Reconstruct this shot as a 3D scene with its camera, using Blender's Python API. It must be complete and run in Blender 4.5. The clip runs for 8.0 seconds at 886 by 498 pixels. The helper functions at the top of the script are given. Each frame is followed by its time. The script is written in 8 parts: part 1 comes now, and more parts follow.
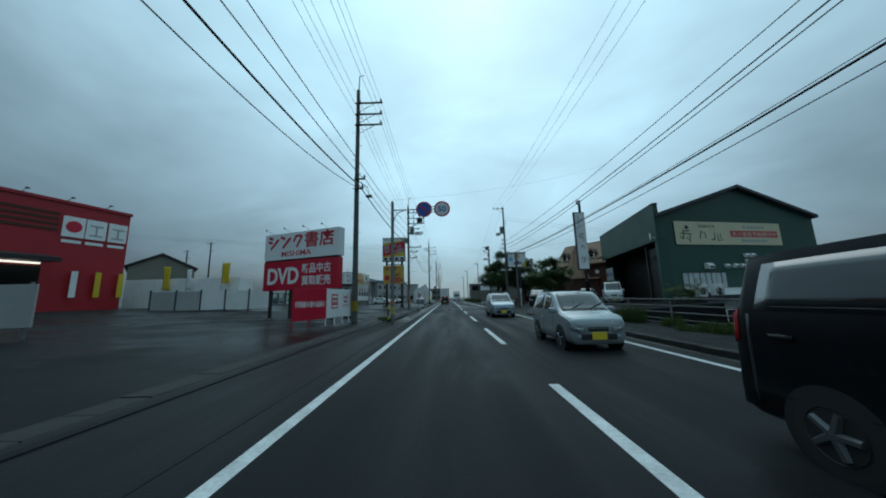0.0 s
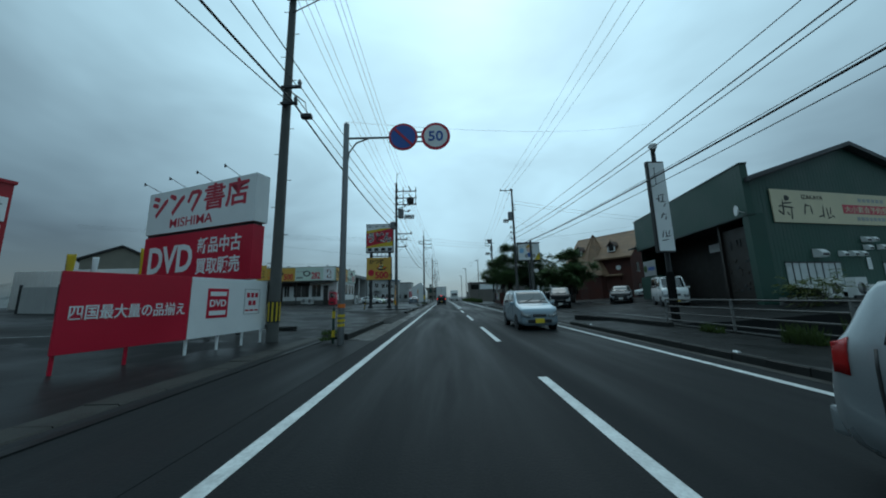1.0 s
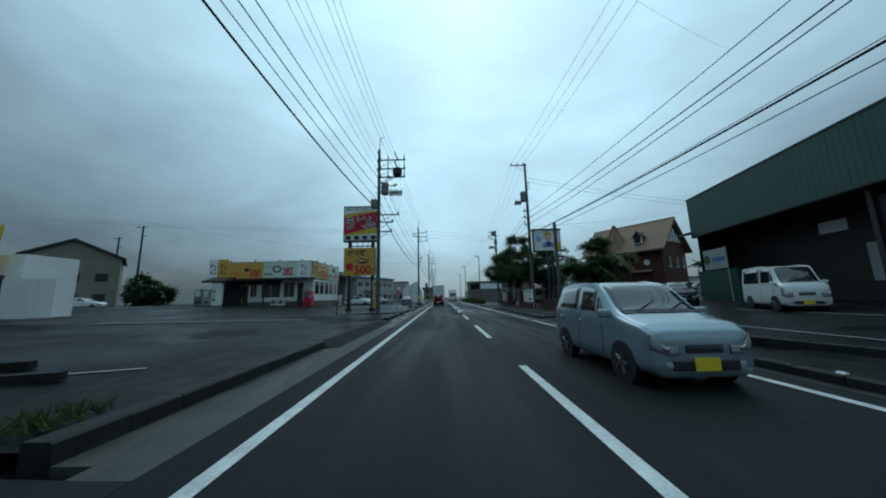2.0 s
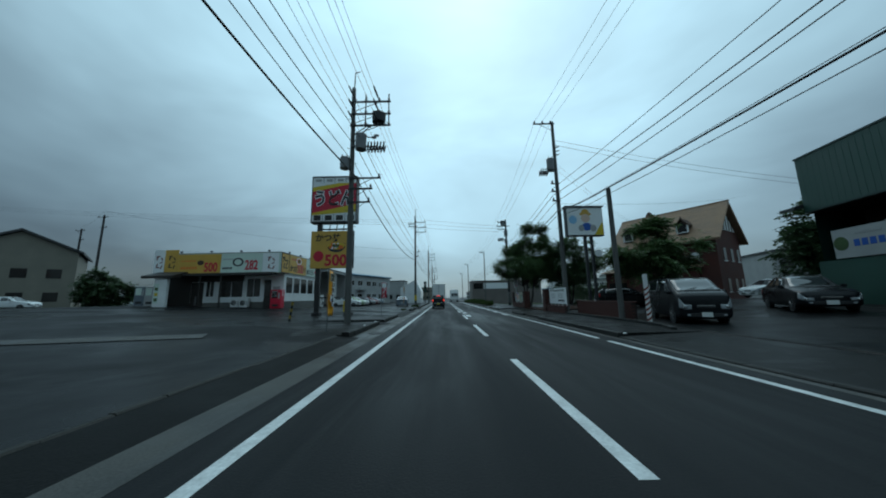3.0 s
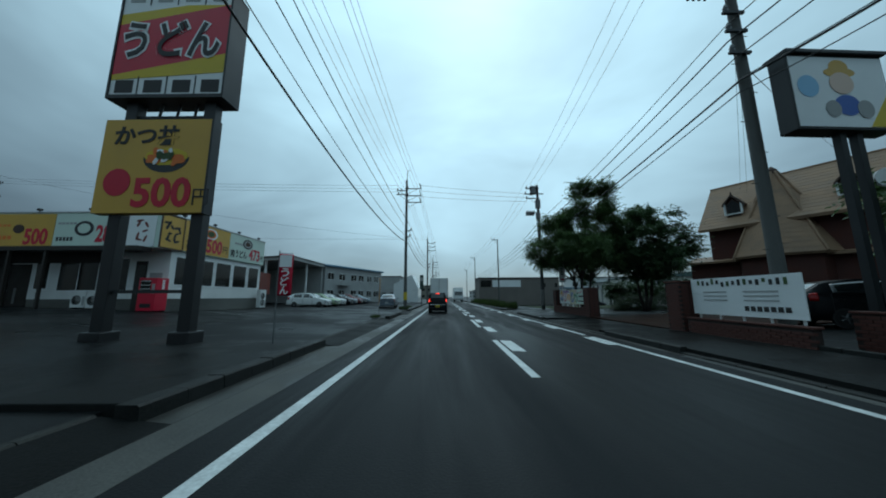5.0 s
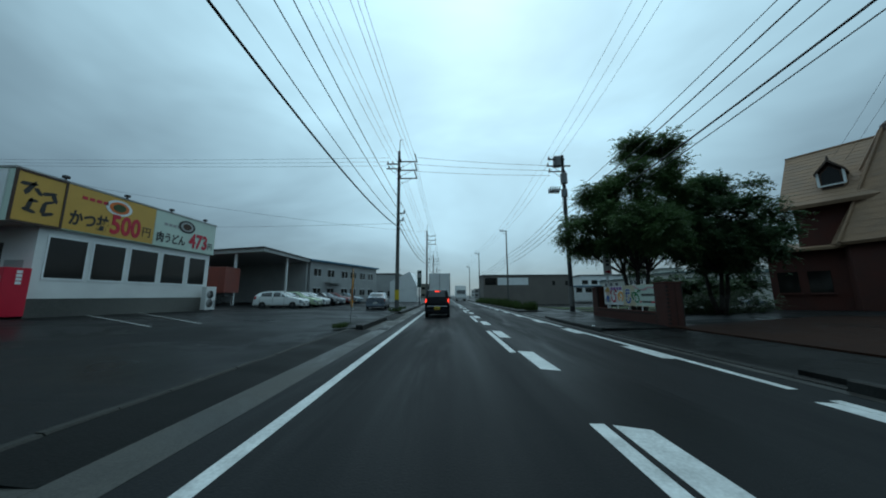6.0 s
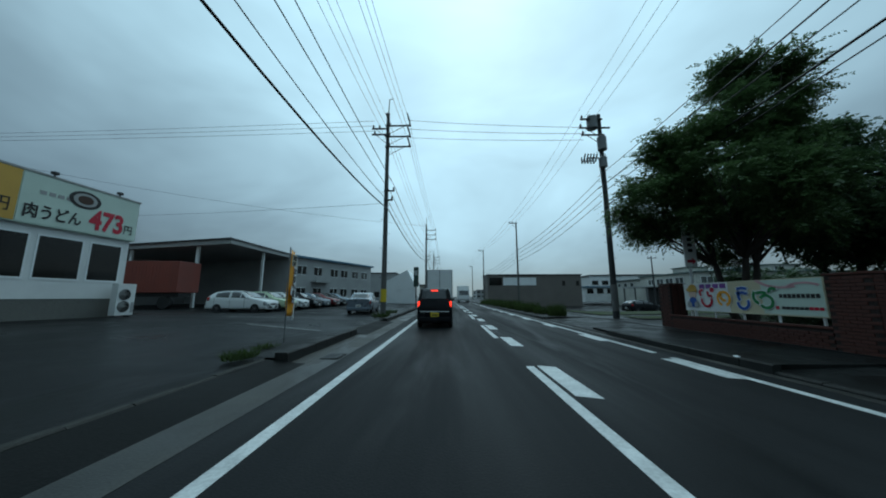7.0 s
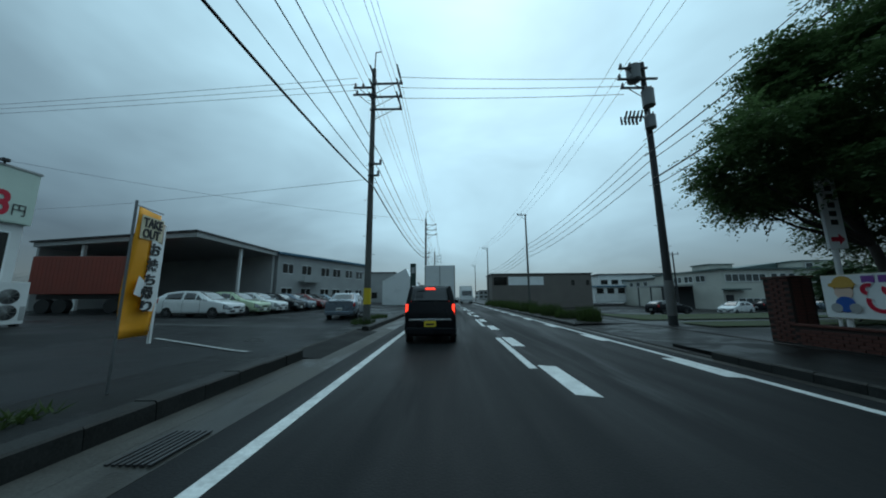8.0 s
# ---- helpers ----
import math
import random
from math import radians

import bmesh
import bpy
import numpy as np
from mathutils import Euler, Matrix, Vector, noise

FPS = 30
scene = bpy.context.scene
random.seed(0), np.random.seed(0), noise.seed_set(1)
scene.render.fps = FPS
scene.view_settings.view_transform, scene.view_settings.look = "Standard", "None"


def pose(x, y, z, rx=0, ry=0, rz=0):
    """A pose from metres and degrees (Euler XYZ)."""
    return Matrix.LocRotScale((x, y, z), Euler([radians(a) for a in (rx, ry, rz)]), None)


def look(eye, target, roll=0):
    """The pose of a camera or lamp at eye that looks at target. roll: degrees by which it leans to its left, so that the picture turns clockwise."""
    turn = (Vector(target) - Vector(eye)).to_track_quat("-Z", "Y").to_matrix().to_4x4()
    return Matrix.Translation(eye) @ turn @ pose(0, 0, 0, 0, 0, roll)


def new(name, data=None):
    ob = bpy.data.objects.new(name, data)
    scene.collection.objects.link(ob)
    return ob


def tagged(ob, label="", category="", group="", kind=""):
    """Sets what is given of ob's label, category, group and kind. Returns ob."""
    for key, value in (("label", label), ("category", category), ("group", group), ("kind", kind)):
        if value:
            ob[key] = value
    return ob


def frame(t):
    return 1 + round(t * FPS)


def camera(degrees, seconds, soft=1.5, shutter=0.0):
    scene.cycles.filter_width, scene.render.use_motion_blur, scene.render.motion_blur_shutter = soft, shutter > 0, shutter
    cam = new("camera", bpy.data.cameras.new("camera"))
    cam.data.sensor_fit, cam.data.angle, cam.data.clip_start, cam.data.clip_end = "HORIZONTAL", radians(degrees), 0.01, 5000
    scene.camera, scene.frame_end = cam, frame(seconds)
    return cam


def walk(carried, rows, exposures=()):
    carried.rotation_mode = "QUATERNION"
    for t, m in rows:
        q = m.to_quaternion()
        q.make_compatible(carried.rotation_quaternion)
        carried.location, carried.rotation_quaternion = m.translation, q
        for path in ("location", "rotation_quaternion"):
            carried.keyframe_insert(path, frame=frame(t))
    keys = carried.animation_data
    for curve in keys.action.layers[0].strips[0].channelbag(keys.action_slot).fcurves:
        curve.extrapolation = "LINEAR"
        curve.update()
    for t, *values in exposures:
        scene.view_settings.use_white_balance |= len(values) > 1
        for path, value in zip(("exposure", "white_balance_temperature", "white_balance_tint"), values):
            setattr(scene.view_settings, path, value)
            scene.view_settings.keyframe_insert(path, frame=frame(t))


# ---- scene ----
cam = camera(111.2, 8.0, soft=1.9)
ROWS = [
    (0.0, 0.145, 9.794, 1.297, 0.88, 9.16, 1.60),
    (0.5, 0.127, 13.731, 1.296, 0.60, 8.96, 1.40),
    (1.0, 0.129, 17.571, 1.295, 0.31, 9.02, 1.34),
    (1.5, 0.161, 21.250, 1.294, 0.03, 9.03, 1.36),
    (1.7, 0.178, 22.697, 1.293, -0.10, 9.03, 1.36),
    (3.0, 0.223, 32.355, 1.301, 0.09, 9.12, 1.13),
    (3.5, 0.230, 35.871, 1.302, 0.17, 8.93, 0.89),
    (4.0, 0.226, 39.282, 1.302, 0.27, 8.88, 0.62),
    (4.5, 0.209, 42.625, 1.303, 0.31, 9.00, 0.33),
    (6.0, 0.146, 51.957, 1.295, 0.66, 8.73, 0.31),
    (6.5, 0.138, 54.851, 1.294, 0.82, 8.90, 0.22),
    (7.0, 0.137, 57.466, 1.293, 0.92, 8.93, 0.20),
    (7.5, 0.140, 59.671, 1.292, 1.06, 8.92, 0.29),
    (8.0, 0.147, 61.505, 1.292, 1.28, 9.07, 0.43),
]
walk(cam, [(t, pose(x, y, z, 90 + pitch, roll, yaw)) for t, x, y, z, yaw, pitch, roll in ROWS])


# ---- light ----
world = bpy.data.worlds.new("overcast_sky")
scene.world = world
world.use_nodes = True
wn, wl = world.node_tree.nodes, world.node_tree.links
wn.clear()
w_out = wn.new("ShaderNodeOutputWorld")
w_bg = wn.new("ShaderNodeBackground")
w_sky = wn.new("ShaderNodeTexSky")
w_sky.sky_type = "NISHITA"
w_sky.sun_disc = False
w_sky.sun_elevation, w_sky.sun_rotation = radians(50), radians(10)
w_co = wn.new("ShaderNodeTexCoord")
w_sep = wn.new("ShaderNodeSeparateXYZ")
wl.new(w_co.outputs["Generated"], w_sep.inputs[0])


def sky_math(op, a, b=None, clamp=False):
    n = wn.new("ShaderNodeMath")
    n.operation, n.use_clamp = op, clamp
    for i, v in enumerate((a, b)):
        if v is None:
            continue
        if isinstance(v, (int, float)):
            n.inputs[i].default_value = v
        else:
            wl.new(v, n.inputs[i])
    return n.outputs[0]


# low cloud deck: soft banks, brightest high up and ahead along the road, heavier to the sides
w_map = wn.new("ShaderNodeMapping")
w_map.inputs["Scale"].default_value = (1.0, 1.0, 2.2)
wl.new(w_co.outputs["Generated"], w_map.inputs[0])
w_noise = wn.new("ShaderNodeTexNoise")
w_noise.inputs["Scale"].default_value = 1.7
w_noise.inputs["Detail"].default_value = 4
w_noise.inputs["Roughness"].default_value = 0.52
w_noise.inputs["Distortion"].default_value = 0.35
wl.new(w_map.outputs[0], w_noise.inputs["Vector"])
elev = sky_math("MAXIMUM", w_sep.outputs["Z"], 0.0)
lift = sky_math("POWER", sky_math("MULTIPLY", elev, 1.35, True), 0.8)
side = sky_math("ABSOLUTE", sky_math("SUBTRACT", w_sep.outputs["X"], 0.12))
side = sky_math("POWER", side, 1.7)
cloud = sky_math("SUBTRACT", w_noise.outputs["Fac"], 0.5)
tone = sky_math("ADD", 0.318, sky_math("MULTIPLY", lift, 0.73))
tone = sky_math("SUBTRACT", tone, sky_math("MULTIPLY", side, 0.37))
low = sky_math("SUBTRACT", 1.0, sky_math("MULTIPLY", elev, 2.2, True), True)
west = sky_math("MAXIMUM", sky_math("MULTIPLY", w_sep.outputs["X"], -1.0), 0.0)
tone = sky_math("SUBTRACT", tone, sky_math("MULTIPLY", sky_math("MULTIPLY", west, low), 0.18))
tone = sky_math("ADD", tone, sky_math("MULTIPLY", cloud, 0.72))
ahead = sky_math("ADD", 0.76, sky_math("MULTIPLY", w_sep.outputs["Y"], 0.26))
tone = sky_math("MULTIPLY", tone, ahead)
tone = sky_math("MAXIMUM", tone, 0.07)
w_ramp = wn.new("ShaderNodeValToRGB")
w_ramp.color_ramp.elements[0].position, w_ramp.color_ramp.elements[0].color = 0.0, (0.030, 0.052, 0.068, 1)
w_ramp.color_ramp.elements[1].position, w_ramp.color_ramp.elements[1].color = 1.0, (0.62, 0.99, 1.165, 1)
mid = w_ramp.color_ramp.elements.new(0.4)
mid.color = (0.204, 0.325, 0.388, 1)
wl.new(tone, w_ramp.inputs[0])
w_add = wn.new("ShaderNodeMix")
w_add.data_type, w_add.blend_type = "RGBA", "ADD"
w_add.inputs["Factor"].default_value = 0.012
wl.new(w_ramp.outputs[0], w_add.inputs[6])
wl.new(w_sky.outputs[0], w_add.inputs[7])
wl.new(w_add.outputs[2], w_bg.inputs["Color"])
w_bg.inputs["Strength"].default_value = 1.0
wl.new(w_bg.outputs[0], w_out.inputs["Surface"])

sun = new("sun", bpy.data.lights.new("sun", "SUN"))
sun.data.energy, sun.data.angle, sun.data.color = 0.3, radians(35), (0.93, 1.0, 1.0)
sun.matrix_basis = look((0, 0, 60), (-8, -42, 0))

# ---- materials ----
MATS = {}


def mat(name, color, rough=0.6, metal=0.0, vary=0.15, scale=6.0, bump=0.0, grain=60.0, coat=0.0, emit=0.0, spec=0.5, rvar=0.1, stretch=None):
    """Surface with two scales of variation: broad stains and fine grain."""
    if name in MATS:
        return MATS[name]
    m = bpy.data.materials.new(name)
    m.use_nodes = True
    nt = m.node_tree
    b = nt.nodes["Principled BSDF"]
    b.inputs["Roughness"].default_value = rough
    b.inputs["Metallic"].default_value = metal
    b.inputs["Coat Weight"].default_value = coat
    b.inputs["Specular IOR Level"].default_value = spec
    base = (*color, 1)
    b.inputs["Base Color"].default_value = base
    if emit:
        b.inputs["Emission Color"].default_value = base
        b.inputs["Emission Strength"].default_value = emit
    if vary:
        co = nt.nodes.new("ShaderNodeTexCoord")
        info = nt.nodes.new("ShaderNodeObjectInfo")
        shift = nt.nodes.new("ShaderNodeVectorMath")
        shift.operation = "ADD"
        nt.links.new(co.outputs["Object"], shift.inputs[0])
        nt.links.new(info.outputs["Random"], shift.inputs[1])
        n1 = nt.nodes.new("ShaderNodeTexNoise")
        n1.inputs["Scale"].default_value = scale / 10
        n1.inputs["Detail"].default_value = 5
        n2 = nt.nodes.new("ShaderNodeTexNoise")
        n2.inputs["Scale"].default_value = grain
        n2.inputs["Detail"].default_value = 2
        nt.links.new(shift.outputs[0], n2.inputs["Vector"])
        if stretch:
            mp = nt.nodes.new("ShaderNodeMapping")
            mp.inputs["Scale"].default_value = stretch
            nt.links.new(shift.outputs[0], mp.inputs[0])
            nt.links.new(mp.outputs[0], n1.inputs["Vector"])
        else:
            nt.links.new(shift.outputs[0], n1.inputs["Vector"])
        mix = nt.nodes.new("ShaderNodeMath")
        mix.operation = "MULTIPLY_ADD"
        mix.inputs[1].default_value = 0.4
        nt.links.new(n2.outputs["Fac"], mix.inputs[0])
        half = nt.nodes.new("ShaderNodeMath")
        half.operation = "MULTIPLY"
        half.inputs[1].default_value = 0.6
        nt.links.new(n1.outputs["Fac"], half.inputs[0])
        nt.links.new(half.outputs[0], mix.inputs[2])
        ramp = nt.nodes.new("ShaderNodeValToRGB")
        e = ramp.color_ramp.elements
        e[0].position, e[0].color = 0.3, (*[c * (1 - vary) for c in color], 1)
        e[1].position, e[1].color = 0.7, (*[min(1, c * (1 + vary)) for c in color], 1)
        nt.links.new(mix.outputs[0], ramp.inputs[0])
        nt.links.new(ramp.outputs[0], b.inputs["Base Color"])
        rr = nt.nodes.new("ShaderNodeMapRange")
        rr.inputs["From Min"].default_value, rr.inputs["From Max"].default_value = 0.3, 0.7
        rr.inputs["To Min"].default_value = max(0.03, rough - rvar)
        rr.inputs["To Max"].default_value = min(1, rough + rvar)
        nt.links.new(n1.outputs["Fac"], rr.inputs["Value"])
        nt.links.new(rr.outputs[0], b.inputs["Roughness"])
        if bump:
            bp = nt.nodes.new("ShaderNodeBump")
            bp.inputs["Strength"].default_value = bump
            bp.inputs["Distance"].default_value = 0.01
            nt.links.new(n2.outputs["Fac"], bp.inputs["Height"])
            nt.links.new(bp.outputs[0], b.inputs["Normal"])
    MATS[name] = m
    return m


ASPHALT = mat("wet_asphalt", (0.0140, 0.0152, 0.0162), 0.62, spec=0.08, vary=0.34, scale=9, bump=0.35, grain=45, rvar=0.16, stretch=(1.3, 0.07, 1))
LOT = mat("wet_lot_asphalt", (0.0130, 0.0138, 0.0142), 0.46, spec=0.045, vary=0.6, scale=2.2, bump=0.3, grain=38, rvar=0.26)
PAVING = mat("pavement_asphalt", (0.0135, 0.0140, 0.0136), 0.5, spec=0.05, vary=0.45, scale=5, bump=0.3, grain=40)
CONCRETE = mat("gutter_concrete", (0.058, 0.057, 0.052), 0.6, spec=0.2, vary=0.6, scale=16, bump=0.25, grain=50)
KERB = mat("dark_wet_kerb", (0.019, 0.020, 0.019), 0.6, spec=0.15, vary=0.6, scale=22, bump=0.3, grain=40)
SLAB = mat("dark_wet_slab", (0.0085, 0.0090, 0.0088), 0.6, spec=0.05, vary=0.7, scale=9, bump=0.3, grain=40)
EDGING = mat("worn_wet_edging", (0.034, 0.034, 0.031), 0.6, spec=0.1, vary=0.6, scale=16, bump=0.25, grain=50)
ROADWHITE = mat("road_paint_white", (0.53, 0.55, 0.54), 0.5, vary=0.34, scale=40, bump=0.2, grain=30)

WORNWHITE = mat("worn_parking_paint", (0.22, 0.23, 0.225), 0.55, vary=0.6, scale=60, bump=0.2, grain=30)


def wet_patches(m, scale, lo, hi, dark, rough, stretch=(1, 1, 1)):
    """Puddled, darker and glossier patches with soft shores on a ground material."""
    nt = m.node_tree
    b = nt.nodes["Principled BSDF"]
    co = nt.nodes.new("ShaderNodeTexCoord")
    mp = nt.nodes.new("ShaderNodeMapping")
    mp.inputs["Scale"].default_value = stretch
    nt.links.new(co.outputs["Object"], mp.inputs[0])
    n = nt.nodes.new("ShaderNodeTexNoise")
    n.inputs["Scale"].default_value = scale
    n.inputs["Detail"].default_value = 6
    n.inputs["Roughness"].default_value = 0.6
    n.inputs["Distortion"].default_value = 0.6
    nt.links.new(mp.outputs[0], n.inputs["Vector"])
    r = nt.nodes.new("ShaderNodeMapRange")
    r.inputs["From Min"].default_value, r.inputs["From Max"].default_value = lo, hi
    nt.links.new(n.outputs["Fac"], r.inputs["Value"])
    for sock, value in (("Base Color", None), ("Roughness", rough)):
        src = b.inputs[sock].links[0].from_socket
        mx = nt.nodes.new("ShaderNodeMix")
        if value is None:
            mx.data_type = "RGBA"
            mx.blend_type = "MULTIPLY"
            mx.inputs[7].default_value = (dark, dark, dark, 1)
            nt.links.new(src, mx.inputs[6])
            out = mx.outputs[2]
        else:
            mx.inputs[3].default_value = value
            nt.links.new(src, mx.inputs[2])
            out = mx.outputs[0]
        nt.links.new(r.outputs[0], mx.inputs[0])
        nt.links.new(out, b.inputs[sock])


wet_patches(LOT, 0.33, 0.52, 0.62, 0.65, 0.3)
wet_patches(ASPHALT, 0.5, 0.50, 0.64, 0.72, 0.42, (1.0, 0.12, 1))
wet_patches(PAVING, 0.9, 0.48, 0.58, 0.6, 0.35)
wet_patches(CONCRETE, 1.1, 0.46, 0.60, 0.5, 0.35, (1, 0.35, 1))
GRASS = mat("grass", (0.040, 0.066, 0.014), 0.8, vary=0.5, scale=12)
WORNYEL = mat("worn_yellow", (0.30, 0.21, 0.03), 0.6, vary=0.4, scale=14)
POLE = mat("pole_concrete", (0.090, 0.091, 0.086), 0.75, vary=0.35, scale=9, bump=0.15)
POLE_DARK = mat("pole_weathered", (0.034, 0.035, 0.036), 0.75, vary=0.25, scale=9, bump=0.15)
STEEL = mat("galvanised_steel", (0.20, 0.21, 0.215), 0.45, 0.75, vary=0.2, scale=9)
DARKSTEEL = mat("dark_steel", (0.035, 0.036, 0.038), 0.5, 0.4, vary=0.25, scale=9)
RAILPAINT = mat("weathered_grey_paint", (0.15, 0.15, 0.145), 0.6, vary=0.3, scale=20)
RAILDARK = mat("brown_grey_paint", (0.07, 0.066, 0.062), 0.55, vary=0.3, scale=20)
CERAMIC = mat("insulator_grey", (0.10, 0.105, 0.11), 0.3, vary=0.1)
TRANSF = mat("transformer_grey", (0.17, 0.18, 0.185), 0.5, vary=0.15)
CABLE = mat("black_cable", (0.012, 0.012, 0.013), 0.5, vary=0)
RED = mat("sign_red", (0.54, 0.005, 0.032), 0.38, vary=0.13, scale=8)
REDWALL = mat("painted_red_wall", (0.36, 0.009, 0.018), 0.45, vary=0.18, scale=7, bump=0.1)
WHITE = mat("sign_white", (0.78, 0.80, 0.80), 0.4, vary=0.08, scale=9)
WHITEWALL = mat("white_wall_paint", (0.70, 0.71, 0.70), 0.6, vary=0.12, scale=9, bump=0.1)
CREAM = mat("cream_banner", (0.62, 0.55, 0.38), 0.6, vary=0.1, scale=9)
YELLOW = mat("sign_yellow", (0.60, 0.34, 0.055), 0.45, vary=0.1, scale=9)
FLAGYEL = mat("flag_yellow", (0.92, 0.37, 0.008), 0.6, vary=0.1, scale=9)
MATTEBLACK = mat("matte_black", (0.008, 0.008, 0.008), 0.9, vary=0, spec=0.1)
BRIGHTYEL = mat("bright_yellow", (0.62, 0.44, 0.02), 0.45, vary=0.1, scale=9)
PALEGREEN = mat("pale_green_panel", (0.55, 0.66, 0.58), 0.45, vary=0.08, scale=9)
BLACK = mat("black_paint", (0.012, 0.012, 0.013), 0.45, vary=0)
INK = mat("dark_ink", (0.02, 0.018, 0.018), 0.6, vary=0)
BLUE = mat("sign_blue", (0.015, 0.09, 0.38), 0.4, vary=0.06)
PALEBLUE = mat("pale_blue", (0.25, 0.50, 0.72), 0.5, vary=0.06)
LEAFGREEN = mat("print_green", (0.02, 0.22, 0.07), 0.5, vary=0)
ORANGE = mat("orange_panel", (0.72, 0.16, 0.02), 0.5, vary=0.1)
GREENWALL = mat("green_corrugated_steel", (0.020, 0.066, 0.050), 0.55, vary=0.22, scale=5)
GREENTRIM = mat("dark_green_trim", (0.012, 0.04, 0.032), 0.5, vary=0.2)
DARKWOOD = mat("dark_stained_wood", (0.022, 0.017, 0.014), 0.6, vary=0.4, scale=20, bump=0.2)
ROOFDARK = mat("dark_roof", (0.03, 0.032, 0.034), 0.55, vary=0.2)
PLINTH = mat("stained_plinth", (0.11, 0.11, 0.10), 0.75, vary=1.0, scale=1.1, bump=0.2)
GREYWALL = mat("grey_siding", (0.34, 0.345, 0.34), 0.65, vary=0.18, scale=6)
BEIGEWALL = mat("beige_siding", (0.20, 0.185, 0.15), 0.7, vary=0.18, scale=6)
ROOFGREEN = mat("grey_green_roof", (0.075, 0.12, 0.115), 0.5, vary=0.15)
CREAMWALL = mat("cream_factory_wall", (0.50, 0.50, 0.45), 0.65, vary=0.2, scale=4, bump=0.05)
ROOFBLUE = mat("blue_roof_edge", (0.06, 0.16, 0.24), 0.5, vary=0.15)
RUST = mat("container_red_brown", (0.20, 0.040, 0.026), 0.6, vary=0.25, scale=8)
BRICK = mat("red_brown_brick", (0.078, 0.022, 0.015), 0.8, vary=0.35, scale=10, bump=0.3)
MORTAR = mat("dark_mortar", (0.028, 0.017, 0.014), 0.9, vary=0.2)
SHINGLE = mat("brown_shingle", (0.25, 0.15, 0.09), 0.7, vary=0.35, scale=9, bump=0.4, grain=25)
TIMBER = mat("timber_brown", (0.06, 0.03, 0.02), 0.7, vary=0.3)
BARK = mat("bark", (0.045, 0.036, 0.030), 0.85, vary=0.4, scale=30, bump=0.6)
LEAF = mat("leaf_green", (0.084, 0.142, 0.052), 0.5, vary=0.5, scale=12)
LEAF2 = mat("leaf_dark", (0.058, 0.102, 0.044), 0.5, vary=0.45, scale=12)
ANNEXWALL = mat("stained_grey_render", (0.16, 0.165, 0.16), 0.75, vary=0.5, scale=14, bump=0.15)
SHRUB = mat("shrub_green", (0.11, 0.14, 0.035), 0.5, vary=0.5, scale=12)
YARDBRICK = mat("wet_brick_paving", (0.026, 0.012, 0.008), 0.6, vary=0.5, scale=6, bump=0.3, grain=14, spec=0.04)

def thin_leaf(m, share):
    """Leaves scatter part of the light through to their other side."""
    nt = m.node_tree
    b, out = nt.nodes["Principled BSDF"], nt.nodes["Material Output"]
    tr = nt.nodes.new("ShaderNodeBsdfTranslucent")
    mx = nt.nodes.new("ShaderNodeMixShader")
    mx.inputs[0].default_value = share
    nt.links.new(b.inputs["Base Color"].links[0].from_socket, tr.inputs["Color"])
    nt.links.new(b.outputs[0], mx.inputs[1])
    nt.links.new(tr.outputs[0], mx.inputs[2])
    nt.links.new(mx.outputs[0], out.inputs["Surface"])


for m in (LEAF, LEAF2, SHRUB, GRASS):
    thin_leaf(m, 0.4)
GLASS = mat("dark_window_glass", (0.014, 0.013, 0.012), 0.07, vary=0.3, scale=1.5, spec=0.42)
FACTORYGLASS = mat("dull_window_glass", (0.07, 0.08, 0.08), 0.2, vary=0.3, scale=8)
CARGLASS = mat("car_glass", (0.016, 0.020, 0.022), 0.05, vary=0, spec=0.8, coat=0.5)
TYRE = mat("tyre_rubber", (0.014, 0.014, 0.014), 0.8, vary=0.1)
RIM = mat("rim_alloy", (0.13, 0.135, 0.14), 0.45, 0.7, vary=0)
CHROME = mat("chrome", (0.6, 0.62, 0.62), 0.15, 1.0, vary=0)
LAMPGLASS = mat("lamp_lens", (0.30, 0.325, 0.34), 0.08, vary=0, coat=0.6)
TAILRED = mat("tail_lamp_red", (0.35, 0.006, 0.006), 0.2, vary=0)
TAILLIT = mat("tail_lamp_lit", (1.0, 0.045, 0.02), 0.3, vary=0, emit=2.0)
HEADLIT = mat("head_lamp_lit", (1.0, 0.85, 0.6), 0.3, vary=0, emit=1.6)
PLATEYEL = mat("plate_yellow", (0.72, 0.52, 0.03), 0.45, vary=0)
PLATEWHITE = mat("plate_white", (0.66, 0.68, 0.66), 0.45, vary=0)
PLASTIC = mat("black_plastic", (0.016, 0.016, 0.017), 0.5, vary=0)
LAMPLIT = mat("fluorescent_lit", (1.0, 0.97, 0.85), 0.4, vary=0, emit=1.2)
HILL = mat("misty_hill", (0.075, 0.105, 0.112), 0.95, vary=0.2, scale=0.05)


def paint(name, color, metal=0.35, rough=0.32, coat=0.7):
    return mat("paint_" + name, color, rough, metal, vary=0.05, coat=coat)


